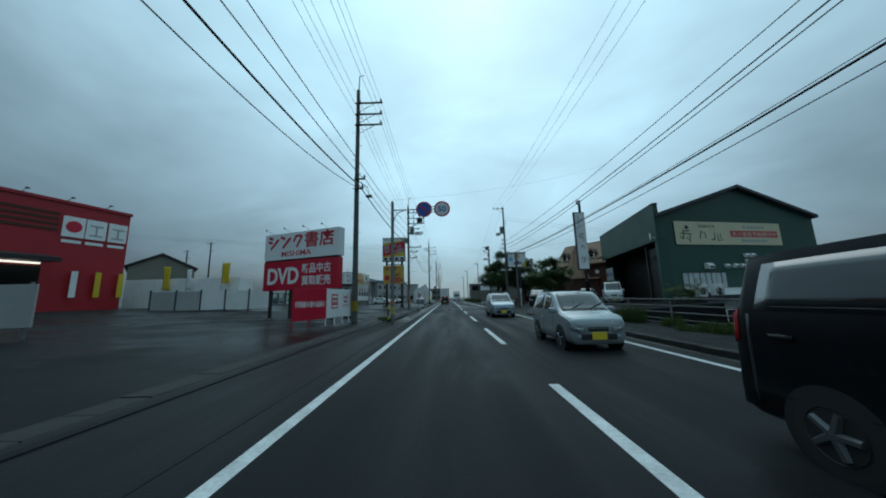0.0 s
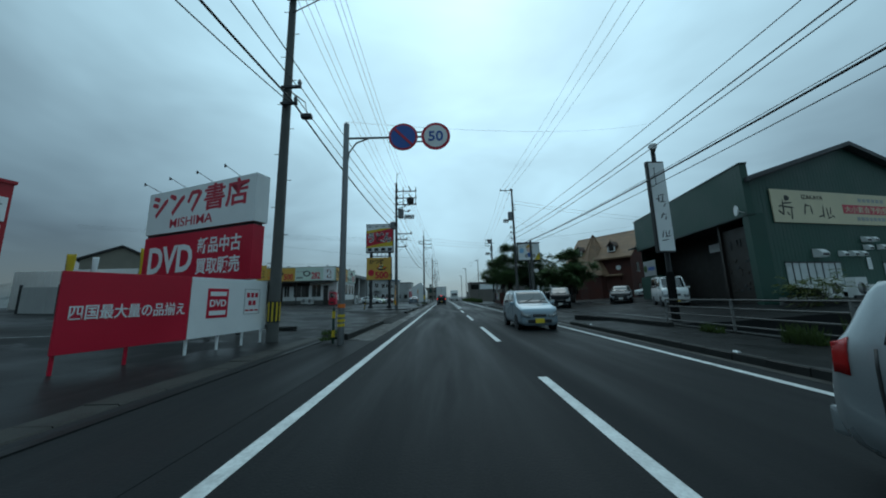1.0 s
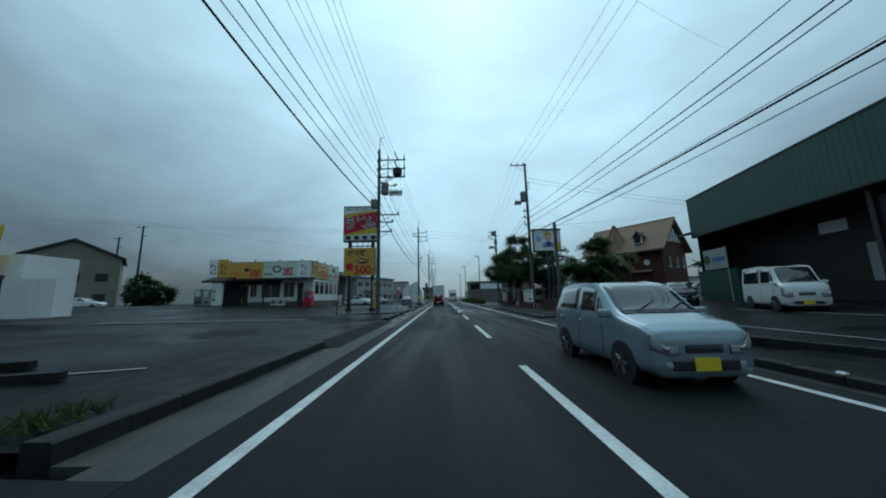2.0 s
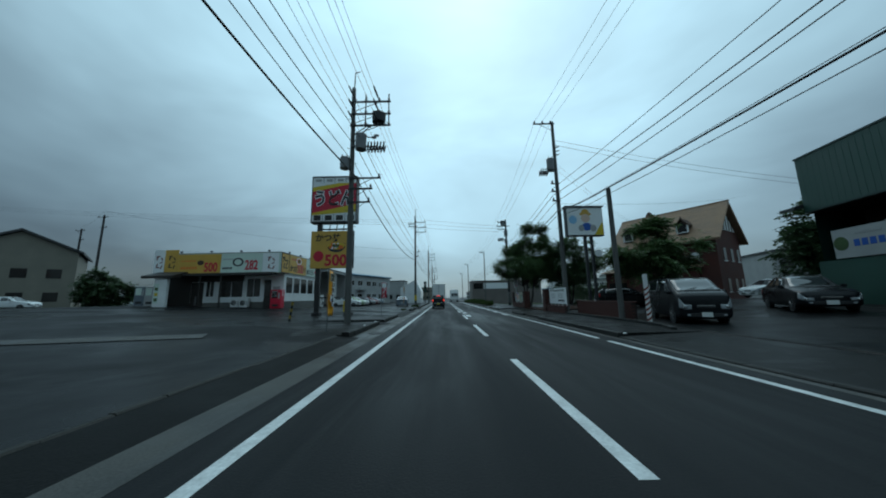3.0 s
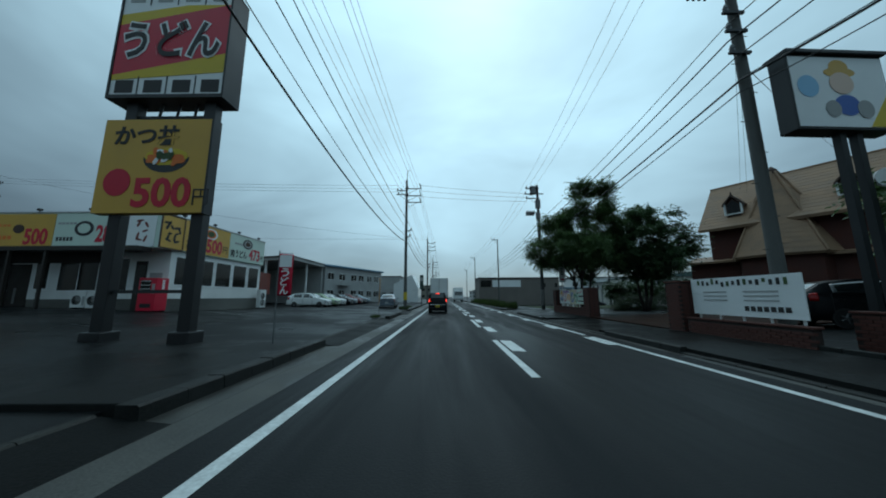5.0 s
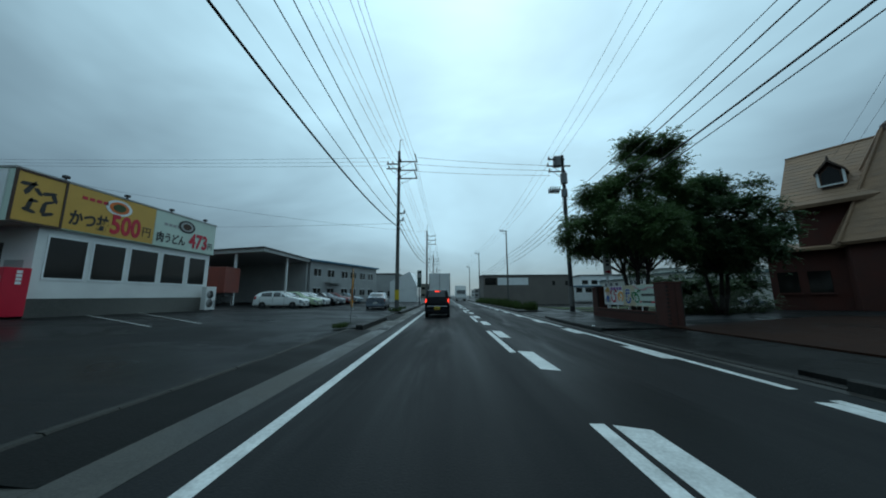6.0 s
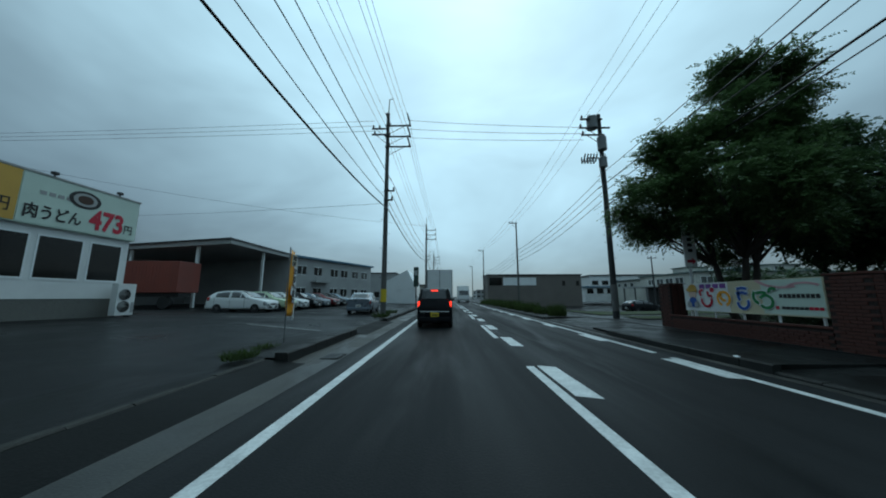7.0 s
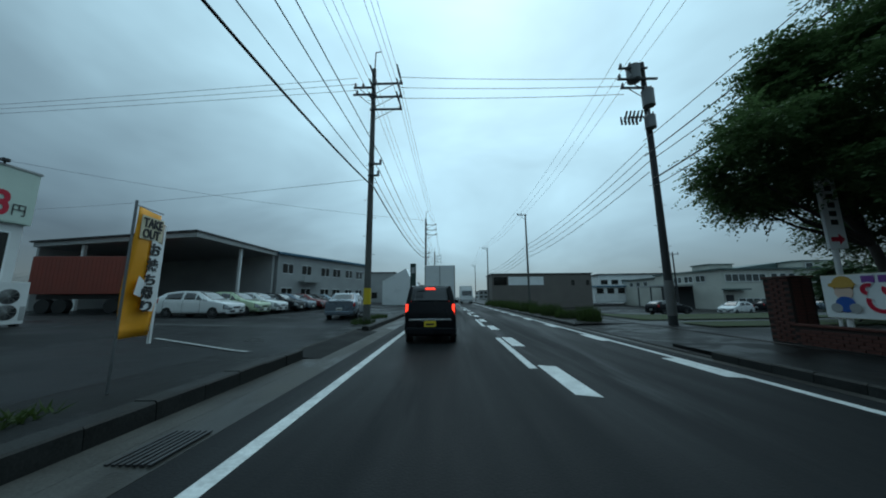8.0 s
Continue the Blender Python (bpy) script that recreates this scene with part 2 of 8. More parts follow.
SILVER = paint("silver_blue", (0.26, 0.335, 0.385), 0.6)
PEARL = paint("silver_grey", (0.30, 0.335, 0.35), 0.55)
CARBLACK = mat("paint_black", (0.006, 0.007, 0.009), 0.30, 0.0, vary=0.05, coat=0.05, spec=0.16)
CARWHITE = paint("white", (0.68, 0.70, 0.70), 0.0)
GREYBLUE = paint("grey_blue", (0.14, 0.18, 0.22), 0.6)
DARKRED = paint("dark_red", (0.16, 0.012, 0.014), 0.4)
LIMEGREEN = paint("pale_green", (0.36, 0.46, 0.30), 0.3)

# ---- building helpers ----
def box(bm, x0, x1, y0, y1, z0, z1, bevel=0.0):
    g = bmesh.ops.create_cube(bm, size=1)
    vs = g["verts"]
    for v in vs:
        v.co = Vector(((x0 + x1) / 2 + v.co.x * (x1 - x0), (y0 + y1) / 2 + v.co.y * (y1 - y0), (z0 + z1) / 2 + v.co.z * (z1 - z0)))
    if bevel:
        es = list({e for v in vs for e in v.link_edges})
        bmesh.ops.bevel(bm, geom=es, offset=bevel, segments=2, affect="EDGES", profile=0.6)
    return bm


def prism(bm, pts, a, b, axis="y"):
    """Polygon pts (two coordinates) extruded from a to b along axis."""
    def at(p, d):
        return {"x": (d, p[0], p[1]), "y": (p[0], d, p[1]), "z": (p[0], p[1], d)}[axis]
    lo = [bm.verts.new(at(p, a)) for p in pts]
    hi = [bm.verts.new(at(p, b)) for p in pts]
    n = len(pts)
    bm.faces.new(lo)
    bm.faces.new(hi[::-1])
    for i in range(n):
        bm.faces.new((lo[i], hi[i], hi[(i + 1) % n], lo[(i + 1) % n]))
    bmesh.ops.recalc_face_normals(bm, faces=bm.faces[:])
    return bm


def cyl(bm, p0, p1, r0, r1=None, n=12, cap=True):
    r1 = r0 if r1 is None else r1
    p0, p1 = Vector(p0), Vector(p1)
    d = p1 - p0
    m = Matrix.Translation((p0 + p1) / 2) @ d.to_track_quat("Z", "Y").to_matrix().to_4x4()
    bmesh.ops.create_cone(bm, cap_ends=cap, segments=n, radius1=r0, radius2=r1, depth=d.length, matrix=m)
    return bm


def quad(bm, *pts):
    bm.faces.new([bm.verts.new(p) for p in pts])
    return bm


def B():
    return bmesh.new()


def mesh_of(name, bm, material, smooth=False):
    me = bpy.data.meshes.new(name)
    bm.to_mesh(me)
    bm.free()
    if material:
        me.materials.append(material)
    if smooth:
        me.shade_smooth()
    return me


def part(name, bm, material, parent, label="", smooth=False):
    ob = new(name, mesh_of(name, bm, material, smooth))
    ob.parent = parent
    if label:
        tagged(ob, label)
    return ob


def thing(name, label, category, m, group="", kind=""):
    ob = new(name)
    ob.empty_display_size = 0.2
    ob.matrix_basis = m
    return tagged(ob, label, category, group, kind)


def solid(name, bm, material, label, category, m=None, group="", kind="", smooth=False):
    """A thing that is one plain mesh."""
    ob = new(name, mesh_of(name, bm, material, smooth))
    if m is not None:
        ob.matrix_basis = m
    return tagged(ob, label, category, group, kind)


def letters(txt, w, h, x, y, z, material, parent, name="lettering", thick=0.008, face=None, spin=0, label="", bold=0.0):
    """Flat raised writing, centred at x, z on the plane y of its parent, seen from -y. face turns it to another plane."""
    cu = bpy.data.curves.new(name, "FONT")
    cu.body, cu.align_x, cu.align_y, cu.extrude, cu.resolution_u, cu.offset = txt, "CENTER", "CENTER", 0.02, 3, bold
    tmp = new("tmp_text", cu)
    bpy.context.view_layer.update()
    me = bpy.data.meshes.new_from_object(tmp.evaluated_get(bpy.context.evaluated_depsgraph_get()))
    bpy.data.objects.remove(tmp)
    co = np.array([v.co for v in me.vertices])
    lo, hi = co.min(0), co.max(0)
    me.transform(Matrix.Translation(-Vector((lo + hi) / 2)))
    me.transform(Matrix.Diagonal((w / (hi[0] - lo[0]), h / (hi[1] - lo[1]), thick / 0.04, 1)))
    me.transform((face or Matrix()) @ pose(x, y, z, 90, 0, 0) @ pose(0, 0, 0, 0, 0, spin))
    me.materials.clear()
    me.materials.append(material)
    me.name = name
    ob = new(name, me)
    ob.parent = parent
    if label:
        tagged(ob, label)
    return ob


def bar(x, z, w, h, y, material, parent, name="bar", thick=0.008):
    bm = B()
    box(bm, x - w / 2, x + w / 2, y - thick / 2, y + thick / 2, z - h / 2, z + h / 2)
    return part(name, bm, material, parent)


def gz(x, y):
    """Height of the lots beside the road: they rise gently away from it."""
    if x < -3.4:
        s = 1.0 - 0.6 * min(1, max(0, (y - 62) / 18))
        return 0.10 + min(1.0, 0.04 * max(0.0, -x - 5.0)) * s
    if x > 8.4 and y < 29.2 or x > 17.4 and y < 33.95:
        return -1.3
    if x > 8.2:
        s = 1.0 - 0.8 * min(1, max(0, (y - 52) / 20))
        fall = min(1, max(0, (y - 80) / 20)) * min(1, max(0, (x - 9) / 5))
        return 0.12 + min(0.9, 0.055 * max(0.0, x - 10.4)) * s - 1.25 * fall
    return 0.0


# ---- ground and road ----
bm = B()
xs = [-1500, -500, -200, -100, -60, -40, -30, -25, -20, -15, -10, -7, -6, -5, -3.5, -3.46, 8.16, 8.39, 8.41, 9, 10, 11.5, 13, 14, 16, 17.35, 17.45, 20, 24.6, 30, 40, 60, 100, 200, 500, 1500]
ys = [-300, -60, -20, 0, 10, 20, 29.15, 29.25, 33.9, 34.0, 40, 48, 52, 56, 60, 62, 64, 68, 72, 76, 80, 85, 90, 95, 100, 110, 120, 135, 160, 220, 320, 500, 900, 2500]
grid = []
for y in ys:
    row = []
    for x in xs:
        far = 1.0 if y < 160 else max(0.0, 1 - (y - 160) / 200)
        z = -0.06 if -3.47 < x < 8.17 else gz(x, y) * far
        row.append(bm.verts.new((x, y, z)))
    grid.append(row)
for j in range(len(ys) - 1):
    for i in range(len(xs) - 1):
        bm.faces.new((grid[j][i], grid[j][i + 1], grid[j + 1][i + 1], grid[j + 1][i]))
solid("ground", bm, LOT, "dark wet asphalt ground with pale worn patches", "ground", kind="structure")

bm = B()
box(bm, -2.14, 5.32, -120, 700, -0.10, 0.0)
solid("road", bm, ASPHALT, "dark wet two-lane asphalt road", "road", kind="structure")

bm = B()
prism(bm, [(-2.64, -0.1), (-2.64, 0.016), (-2.135, 0.004), (-2.135, -0.1)], 27.4, 200, "y")
solid("gutter", bm, CONCRETE, "pale concrete gutter strip beside the road", "gutter", kind="structure")
bm = B()
prism(bm, [(-3.74, -0.1), (-3.74, 0.112), (-3.2, 0.05), (-2.135, 0.004), (-2.135, -0.1)], -60, 27.39, "y")
solid("road_shoulder", bm, ASPHALT, "dark wet asphalt road shoulder", "road", kind="structure")
bm = B()
prism(bm, [(5.315, -0.1), (5.315, 0.004), (5.46, 0.012), (5.46, -0.1)], -60, 200, "y")
solid("gutter", bm, CONCRETE, "narrow concrete gutter strip along the kerb", "gutter", kind="structure")

# road paint
marks = thing("road_marking", "white painted road lines, edge lines and dashes", "road marking", Matrix(), kind="structure")


def stripe(x0, x1, y0, y1, name, skew=0.0):
    bm = B()
    n = max(1, int((y1 - y0) / 6))
    pts = [(x0, y0 + skew, 0.004), (x1, y0, 0.004), (x1, y1 - skew, 0.004), (x0, y1, 0.004)]
    if n > 1:
        for i in range(n):
            a, b = y0 + (y1 - y0) * i / n, y0 + (y1 - y0) * (i + 1) / n
            quad(bm, (x0, a, 0.004), (x1, a, 0.004), (x1, b, 0.004), (x0, b, 0.004))
    else:
        quad(bm, *pts)
    return part(name, bm, ROADWHITE, marks)


stripe(-1.68, -1.52, -60, 260, "edge_line")
for a, b in ((-60, 20.9), (21.4, 41.25), (41.8, 46.3), (46.5, 55.95), (56.4, 64.25), (64.8, 260)):
    stripe(4.80, 4.94, a, b, "edge_line")
for k in range(-2, 22):
    far = 22.68 + 8.15 * k
    stripe(1.58, 1.73, far - 4.25, far, "centre_dash")
for k in range(0, 12):
    stripe(1.80, 2.12, 53.35 + 4.12 * k, 55.25 + 4.12 * k, "slowing_mark", 0.12)
    stripe(4.56, 4.79, 54.3 + 4.12 * k, 55.9 + 4.12 * k, "slowing_mark", 0.06)

# kerb stones on both sides
def kerb_run(name, label, x0, x1, y0, y1, h, m=KERB):
    run = thing(name, label, "kerb", Matrix(), kind="structure", group="kerbs along the road")
    n = max(1, round((y1 - y0) / 0.62))
    L = (y1 - y0) / n
    bm = B()
    s = 1 if x1 > x0 else -1
    prism(bm, [(x0, -0.08), (x0 + 0.02 * s, h - 0.02), (x0 + 0.045 * s, h), (x1, h), (x1, -0.08)], 0.006, L - 0.006, "y")
    me = mesh_of("kerb_stone", bm, m)
    for i in range(n):
        ob = new("kerb_stone", me)
        ob.parent = run
        ob.matrix_basis = pose(random.uniform(-0.006, 0.006), y0 + i * L, random.uniform(-0.008, 0.006))
    return run


for a, b, h in ((27.6, 33.4, 0.2), (33.4, 43.0, 0.105), (43.0, 48.0, 0.2), (48.0, 49.2, 0.105), (49.2, 54.2, 0.2), (54.2, 63.6, 0.105), (63.6, 68.2, 0.22), (68.2, 73.5, 0.105), (73.5, 100, 0.2)):
    if h > 0.15:
        bm = B()
        prism(bm, [(-2.99, -0.1), (-2.99, 0.02), (-2.645, 0.016), (-2.645, -0.1)], a, b, "y")
        solid("gutter", bm, CONCRETE, "pale concrete gutter strip at the kerb's foot", "gutter", kind="structure")
        kerb_run("kerb", "raised dark wet concrete kerb stones", -2.995, -3.27, a, b, h)
    else:
        bm = B()
        prism(bm, [(-3.40, -0.1), (-3.40, 0.088), (-2.645, 0.016), (-2.645, -0.1)], a, b, "y")
        solid("gutter_channel", bm, SLAB, "dark wet sloping slab of a driveway crossing", "gutter", kind="structure")
        kerb_run("kerb", "worn flush concrete edging stones at a driveway", -3.405, -3.53, a, b, h, EDGING)
kerb_run("kerb", "flush worn concrete edging stones between lot and road", -3.745, -4.2, -30, 27.6, 0.125, EDGING)
for a, b, h in ((-30, 31.0, 0.15), (31.0, 41.8, 0.05), (41.8, 49.7, 0.16), (49.7, 53.0, 0.05), (53.0, 56.3, 0.16), (56.3, 62.8, 0.05), (62.8, 68.1, 0.16), (68.1, 75.0, 0.05), (75.0, 120, 0.15)):
    kerb_run("kerb", "dark wet concrete kerb stones, " + ("raised" if h > 0.1 else "lowered for a driveway"), 5.465, 5.63, a, b, h)

# banked strips of wet concrete behind the raised kerbs, running out into the lot
for a, b, w in ((27.65, 33.3, 1.6), (43.1, 47.9, 2.4), (63.7, 68.1, 1.5), (73.6, 99.0, 0.9)):
    bm = B()
    rows = []
    for k in range(11):
        y = a + (b - a) * k / 10
        ramp = min(1.0, (y - a) / 0.9, (b - y) / 0.9)
        rows.append([bm.verts.new((x, y, z)) for x, z in ((-3.275, 0.11 + 0.085 * ramp), (-3.7, 0.108 + 0.08 * ramp), (-3.475 - w, 0.104))])
    for r0, r1 in zip(rows, rows[1:]):
        for i in range(2):
            bm.faces.new((r0[i], r1[i], r1[i + 1], r0[i + 1]))
    bmesh.ops.recalc_face_normals(bm, faces=bm.faces[:])
    solid("kerb_bank", bm, PAVING, "low bank of dark wet concrete behind the kerb", "bank", kind="structure")
bm = B()
box(bm, -8.1, -3.275, 49.3, 54.1, -0.1, 0.185, 0.02)
solid("traffic_island", bm, PAVING, "low raised island of dark wet concrete", "island", kind="structure")
# small white reflectors on the kerb tops
for y in (45.6, 47.7):
    bm = B()
    prism(bm, [(-0.035, 0), (0.035, 0), (0.02, 0.028), (-0.02, 0.028)], -0.05, 0.05, "y")
    solid("kerb_reflector", bm, WHITE, "small white reflector on the kerb top", "reflector", pose(-3.16, y, 0.2), group="reflectors on the kerb")
for y in (29.2, 23.5, 41.6, 63.5):
    bm = B()
    prism(bm, [(-0.035, 0), (0.035, 0), (0.02, 0.028), (-0.02, 0.028)], -0.05, 0.05, "y")
    solid("kerb_reflector", bm, WHITE, "small white reflector on the kerb top", "reflector", pose(5.56, y, 0.15), group="reflectors on the kerb")
bm = B()
box(bm, 5.635, 8.19, -60, 31, -0.1, 0.125)
box(bm, 5.635, 8.19, 42, 57.0, -0.1, 0.125)
box(bm, 5.635, 8.19, 63, 69.4, -0.1, 0.125)
box(bm, 5.635, 8.19, 75.2, 200, -0.1, 0.125)
prism(bm, [(5.635, -0.1), (5.635, 0.03), (8.19, 0.11), (8.19, -0.1)], 31, 42, "y")
prism(bm, [(5.635, -0.1), (5.635, 0.03), (8.19, 0.11), (8.19, -0.1)], 57.0, 63, "y")
prism(bm, [(5.635, -0.1), (5.635, 0.03), (8.19, 0.11), (8.19, -0.1)], 69.4, 75.2, "y")
solid("pavement", bm, PAVING, "wet asphalt pavement beside the road", "pavement", kind="structure")
for x, y, w, d in ((-2.36, 64.35, 0.4, 0.62), (-2.38, 44.2, 0.4, 0.5)):
    bm = B()
    for i in range(7):
        box(bm, x - w / 2 + w * i / 7, x - w / 2 + w * (i + 0.55) / 7, y - d / 2, y + d / 2, 0.012, 0.028)
    solid("drain_grate", bm, DARKSTEEL, "dark iron drain grate set in the gutter", "drain")

# parking lines on the lots; the last two are wide worn concrete strips
for x0, y0, x1, y1, hw in ((-19.5, 67.6, -9.8, 62.3, 0.06), (-16.6, 68.4, -9.2, 63.7, 0.06), (-8.2, 70.2, -4.4, 68.5, 0.06), (9.95, 36.4, 9.86, 30.5, 0.07), (14.6, 40.0, 14.6, 35.0, 0.06), (-15.5, 25.0, -5.3, 30.8, 0.05), (-12, 74, -6.2, 74.2, 0.06), (-15.0, 38.5, -7.6, 42.6, 0.55)):
    d = Vector((x1 - x0, y1 - y0, 0))
    n = Vector((-d.y, d.x, 0)).normalized() * hw
    bm = B()
    rows = []
    for k in range(13):
        q = Vector((x0, y0, 0)) + d * (k / 12)
        rows.append([bm.verts.new((q.x + w * n.x, q.y + w * n.y, gz(q.x + w * n.x, q.y + w * n.y) + 0.022)) for w in (-1, 1)])
    for r0, r1 in zip(rows, rows[1:]):
        bm.faces.new((r0[0], r1[0], r1[1], r0[1]))
    if hw > 0.3:
        solid("concrete_strip", bm, CONCRETE, "wide worn concrete strip across the wet lot", "concrete strip", kind="structure")
    else:
        solid("parking_line", bm, WORNWHITE, "worn white painted parking line on wet asphalt", "parking line", kind="structure")


# ---- plants ----
def tuft(x, y, r, n, seed, h=0.3, z=0.18, label="small tuft of green weeds by the kerb"):
    rnd = random.Random(seed)
    vs, fs = [], []
    for i in range(n):
        a, q = rnd.uniform(0, 6.28), r * math.sqrt(rnd.random())
        px, py = q * math.cos(a), q * math.sin(a) * 1.6
        b = rnd.uniform(0, 6.28)
        hh, lean = h * rnd.uniform(0.4, 1.1), rnd.uniform(0.02, 0.18)
        dx, dy = 0.018 * math.cos(b), 0.018 * math.sin(b)
        k = len(vs)
        vs += [(px - dx, py - dy, 0), (px + dx, py + dy, 0), (px + lean * math.sin(b), py + lean * math.cos(b), hh)]
        fs.append((k, k + 1, k + 2))
    me = bpy.data.meshes.new("weeds")
    me.from_pydata(vs, [], fs)
    me.materials.append(GRASS)
    ob = new("weeds", me)
    ob.matrix_basis = pose(x, y, z)
    return tagged(ob, label, "weeds", kind="stuff")


for i, (x, y, r, n, h) in enumerate(((-3.8, 63.4, 0.24, 260, 0.17), (-4.0, 64.5, 0.2, 90, 0.12), (-3.75, 28.2, 0.3, 160, 0.16), (-3.3, 26.6, 0.18, 90, 0.14), (-3.8, 75.5, 0.5, 260, 0.3), (-3.9, 79.0, 0.5, 260, 0.3), (7.8, 26.6, 0.22, 150, 0.28), (7.85, 24.4, 0.25, 260, 0.45), (7.75, 22.8, 0.42, 520, 0.7), (7.85, 20.6, 0.3, 260, 0.4), (7.9, 18.6, 0.5, 420, 0.35), (7.4, 19.3, 0.3, 160, 0.2), (6.9, 76.8, 0.5, 700, 0.75), (6.6, 79.0, 0.5, 600, 0.55), (6.6, 81.4, 0.6, 800, 0.8), (6.5, 84.0, 0.6, 700, 0.6), (6.6, 87.0, 0.8, 900, 0.9), (6.5, 90.5, 0.8, 900, 0.7), (6.6, 95, 1.0, 900, 0.9), (6.5, 100, 1.2, 900, 0.8), (6.6, 106, 1.4, 900, 0.9))):
    tuft(x, y, r, n, i, h, 0.12 if x > 0 else 0.16)


def tree(name, x, y, trunk_h, blobs, leaves, seed, label, leaf=0.17, material=None, stems=3, r=0.11):
    """Trunk with limbs to every clump; blobs: (dx, dy, z, rx, ry, rz)."""
    rnd = random.Random(seed)
    g = gz(x, y)
    t = thing(name, label, "tree", pose(x, y, g - 0.03))
    bm = B()
    ends = []
    for s in range(stems):
        a = 6.28 * s / stems + rnd.uniform(-0.4, 0.4)
        p = Vector((0.16 * math.cos(a), 0.16 * math.sin(a), 0)) * (stems > 1)
        q = p + Vector((0.45 * math.cos(a), 0.45 * math.sin(a), trunk_h * rnd.uniform(0.85, 1.1))) * (1 if stems > 1 else 1)
        mid = (p + q) / 2 + Vector((rnd.uniform(-0.1, 0.1), rnd.uniform(-0.1, 0.1), 0))
        cyl(bm, p, mid, r * 1.25, r, 9)
        cyl(bm, mid, q, r, r * 0.8, 9)
        ends.append(q)
    clumps = []
    for b in blobs:
        vol = b[3] * b[4] * b[5]
        for _ in range(max(6, int(vol * 2.4))):
            while True:
                u = Vector((rnd.uniform(-1, 1), rnd.uniform(-1, 1), rnd.uniform(-1, 1)))
                if 0.25 < u.length < 1:
                    break
            u = u * (0.75 + 0.28 * rnd.random())
            clumps.append(Vector((b[0] + u.x * b[3], b[1] + u.y * b[4], b[2] + u.z * b[5] - g)))
    for c in rnd.sample(clumps, min(len(clumps), 34)):
        s = min(ends, key=lambda e: (e - c).length)
        m = s.lerp(c, 0.5) + Vector((rnd.uniform(-0.2, 0.2), rnd.uniform(-0.2, 0.2), -0.15))
        cyl(bm, s, m, r * 0.55, r * 0.32, 6, False)
        cyl(bm, m, c, r * 0.32, r * 0.1, 5, False)
    part("trunk", bm, BARK, t, smooth=True)
    heart = sum(clumps, Vector()) / len(clumps)
    shoots = max(3, int(leaves / len(clumps) / 15))
    vs, fs = [], []
    for c in clumps:
        out = (c - heart).normalized()
        for _ in range(shoots):
            d = (out * 0.55 + Vector((rnd.gauss(0, 1), rnd.gauss(0, 1), rnd.gauss(0.1, 0.55)))).normalized()
            o = c + Vector((rnd.gauss(0, 0.22), rnd.gauss(0, 0.22), rnd.gauss(0, 0.16)))
            span = rnd.uniform(0.35, 0.85) * (leaf / 0.08) ** 0.3
            droop = rnd.uniform(0.15, 0.5)
            for k in range(15):
                q = (k + rnd.random()) / 15
                p = o + d * (span * q) - Vector((0, 0, droop * span * q * q))
                side = d.cross(Vector((0, 0, 1)))
                side = (side.normalized() if side.length > 0.1 else Vector((1, 0, 0))) * (1 if k % 2 else -1)
                a = (side + d * rnd.uniform(0.2, 0.9) + Vector((0, 0, rnd.uniform(-0.6, 0.15)))).normalized()
                n = (Vector((rnd.gauss(0, 0.45), rnd.gauss(0, 0.45), 1))).normalized()
                w = n.cross(a).normalized()
                L = leaf * rnd.uniform(0.65, 1.25)
                p = p + a * L * 0.9
                i0 = len(vs)
                vs += [tuple(p - a * L), tuple(p + w * L * 0.45 + n * L * 0.1), tuple(p + a * L), tuple(p - w * L * 0.45 + n * L * 0.1)]
                fs.append((i0, i0 + 1, i0 + 2, i0 + 3))
    me = bpy.data.meshes.new("crown")
    me.from_pydata(vs, [], fs)
    me.materials.append(material or LEAF)
    ob = new("crown", me)
    ob.parent = t
    return t


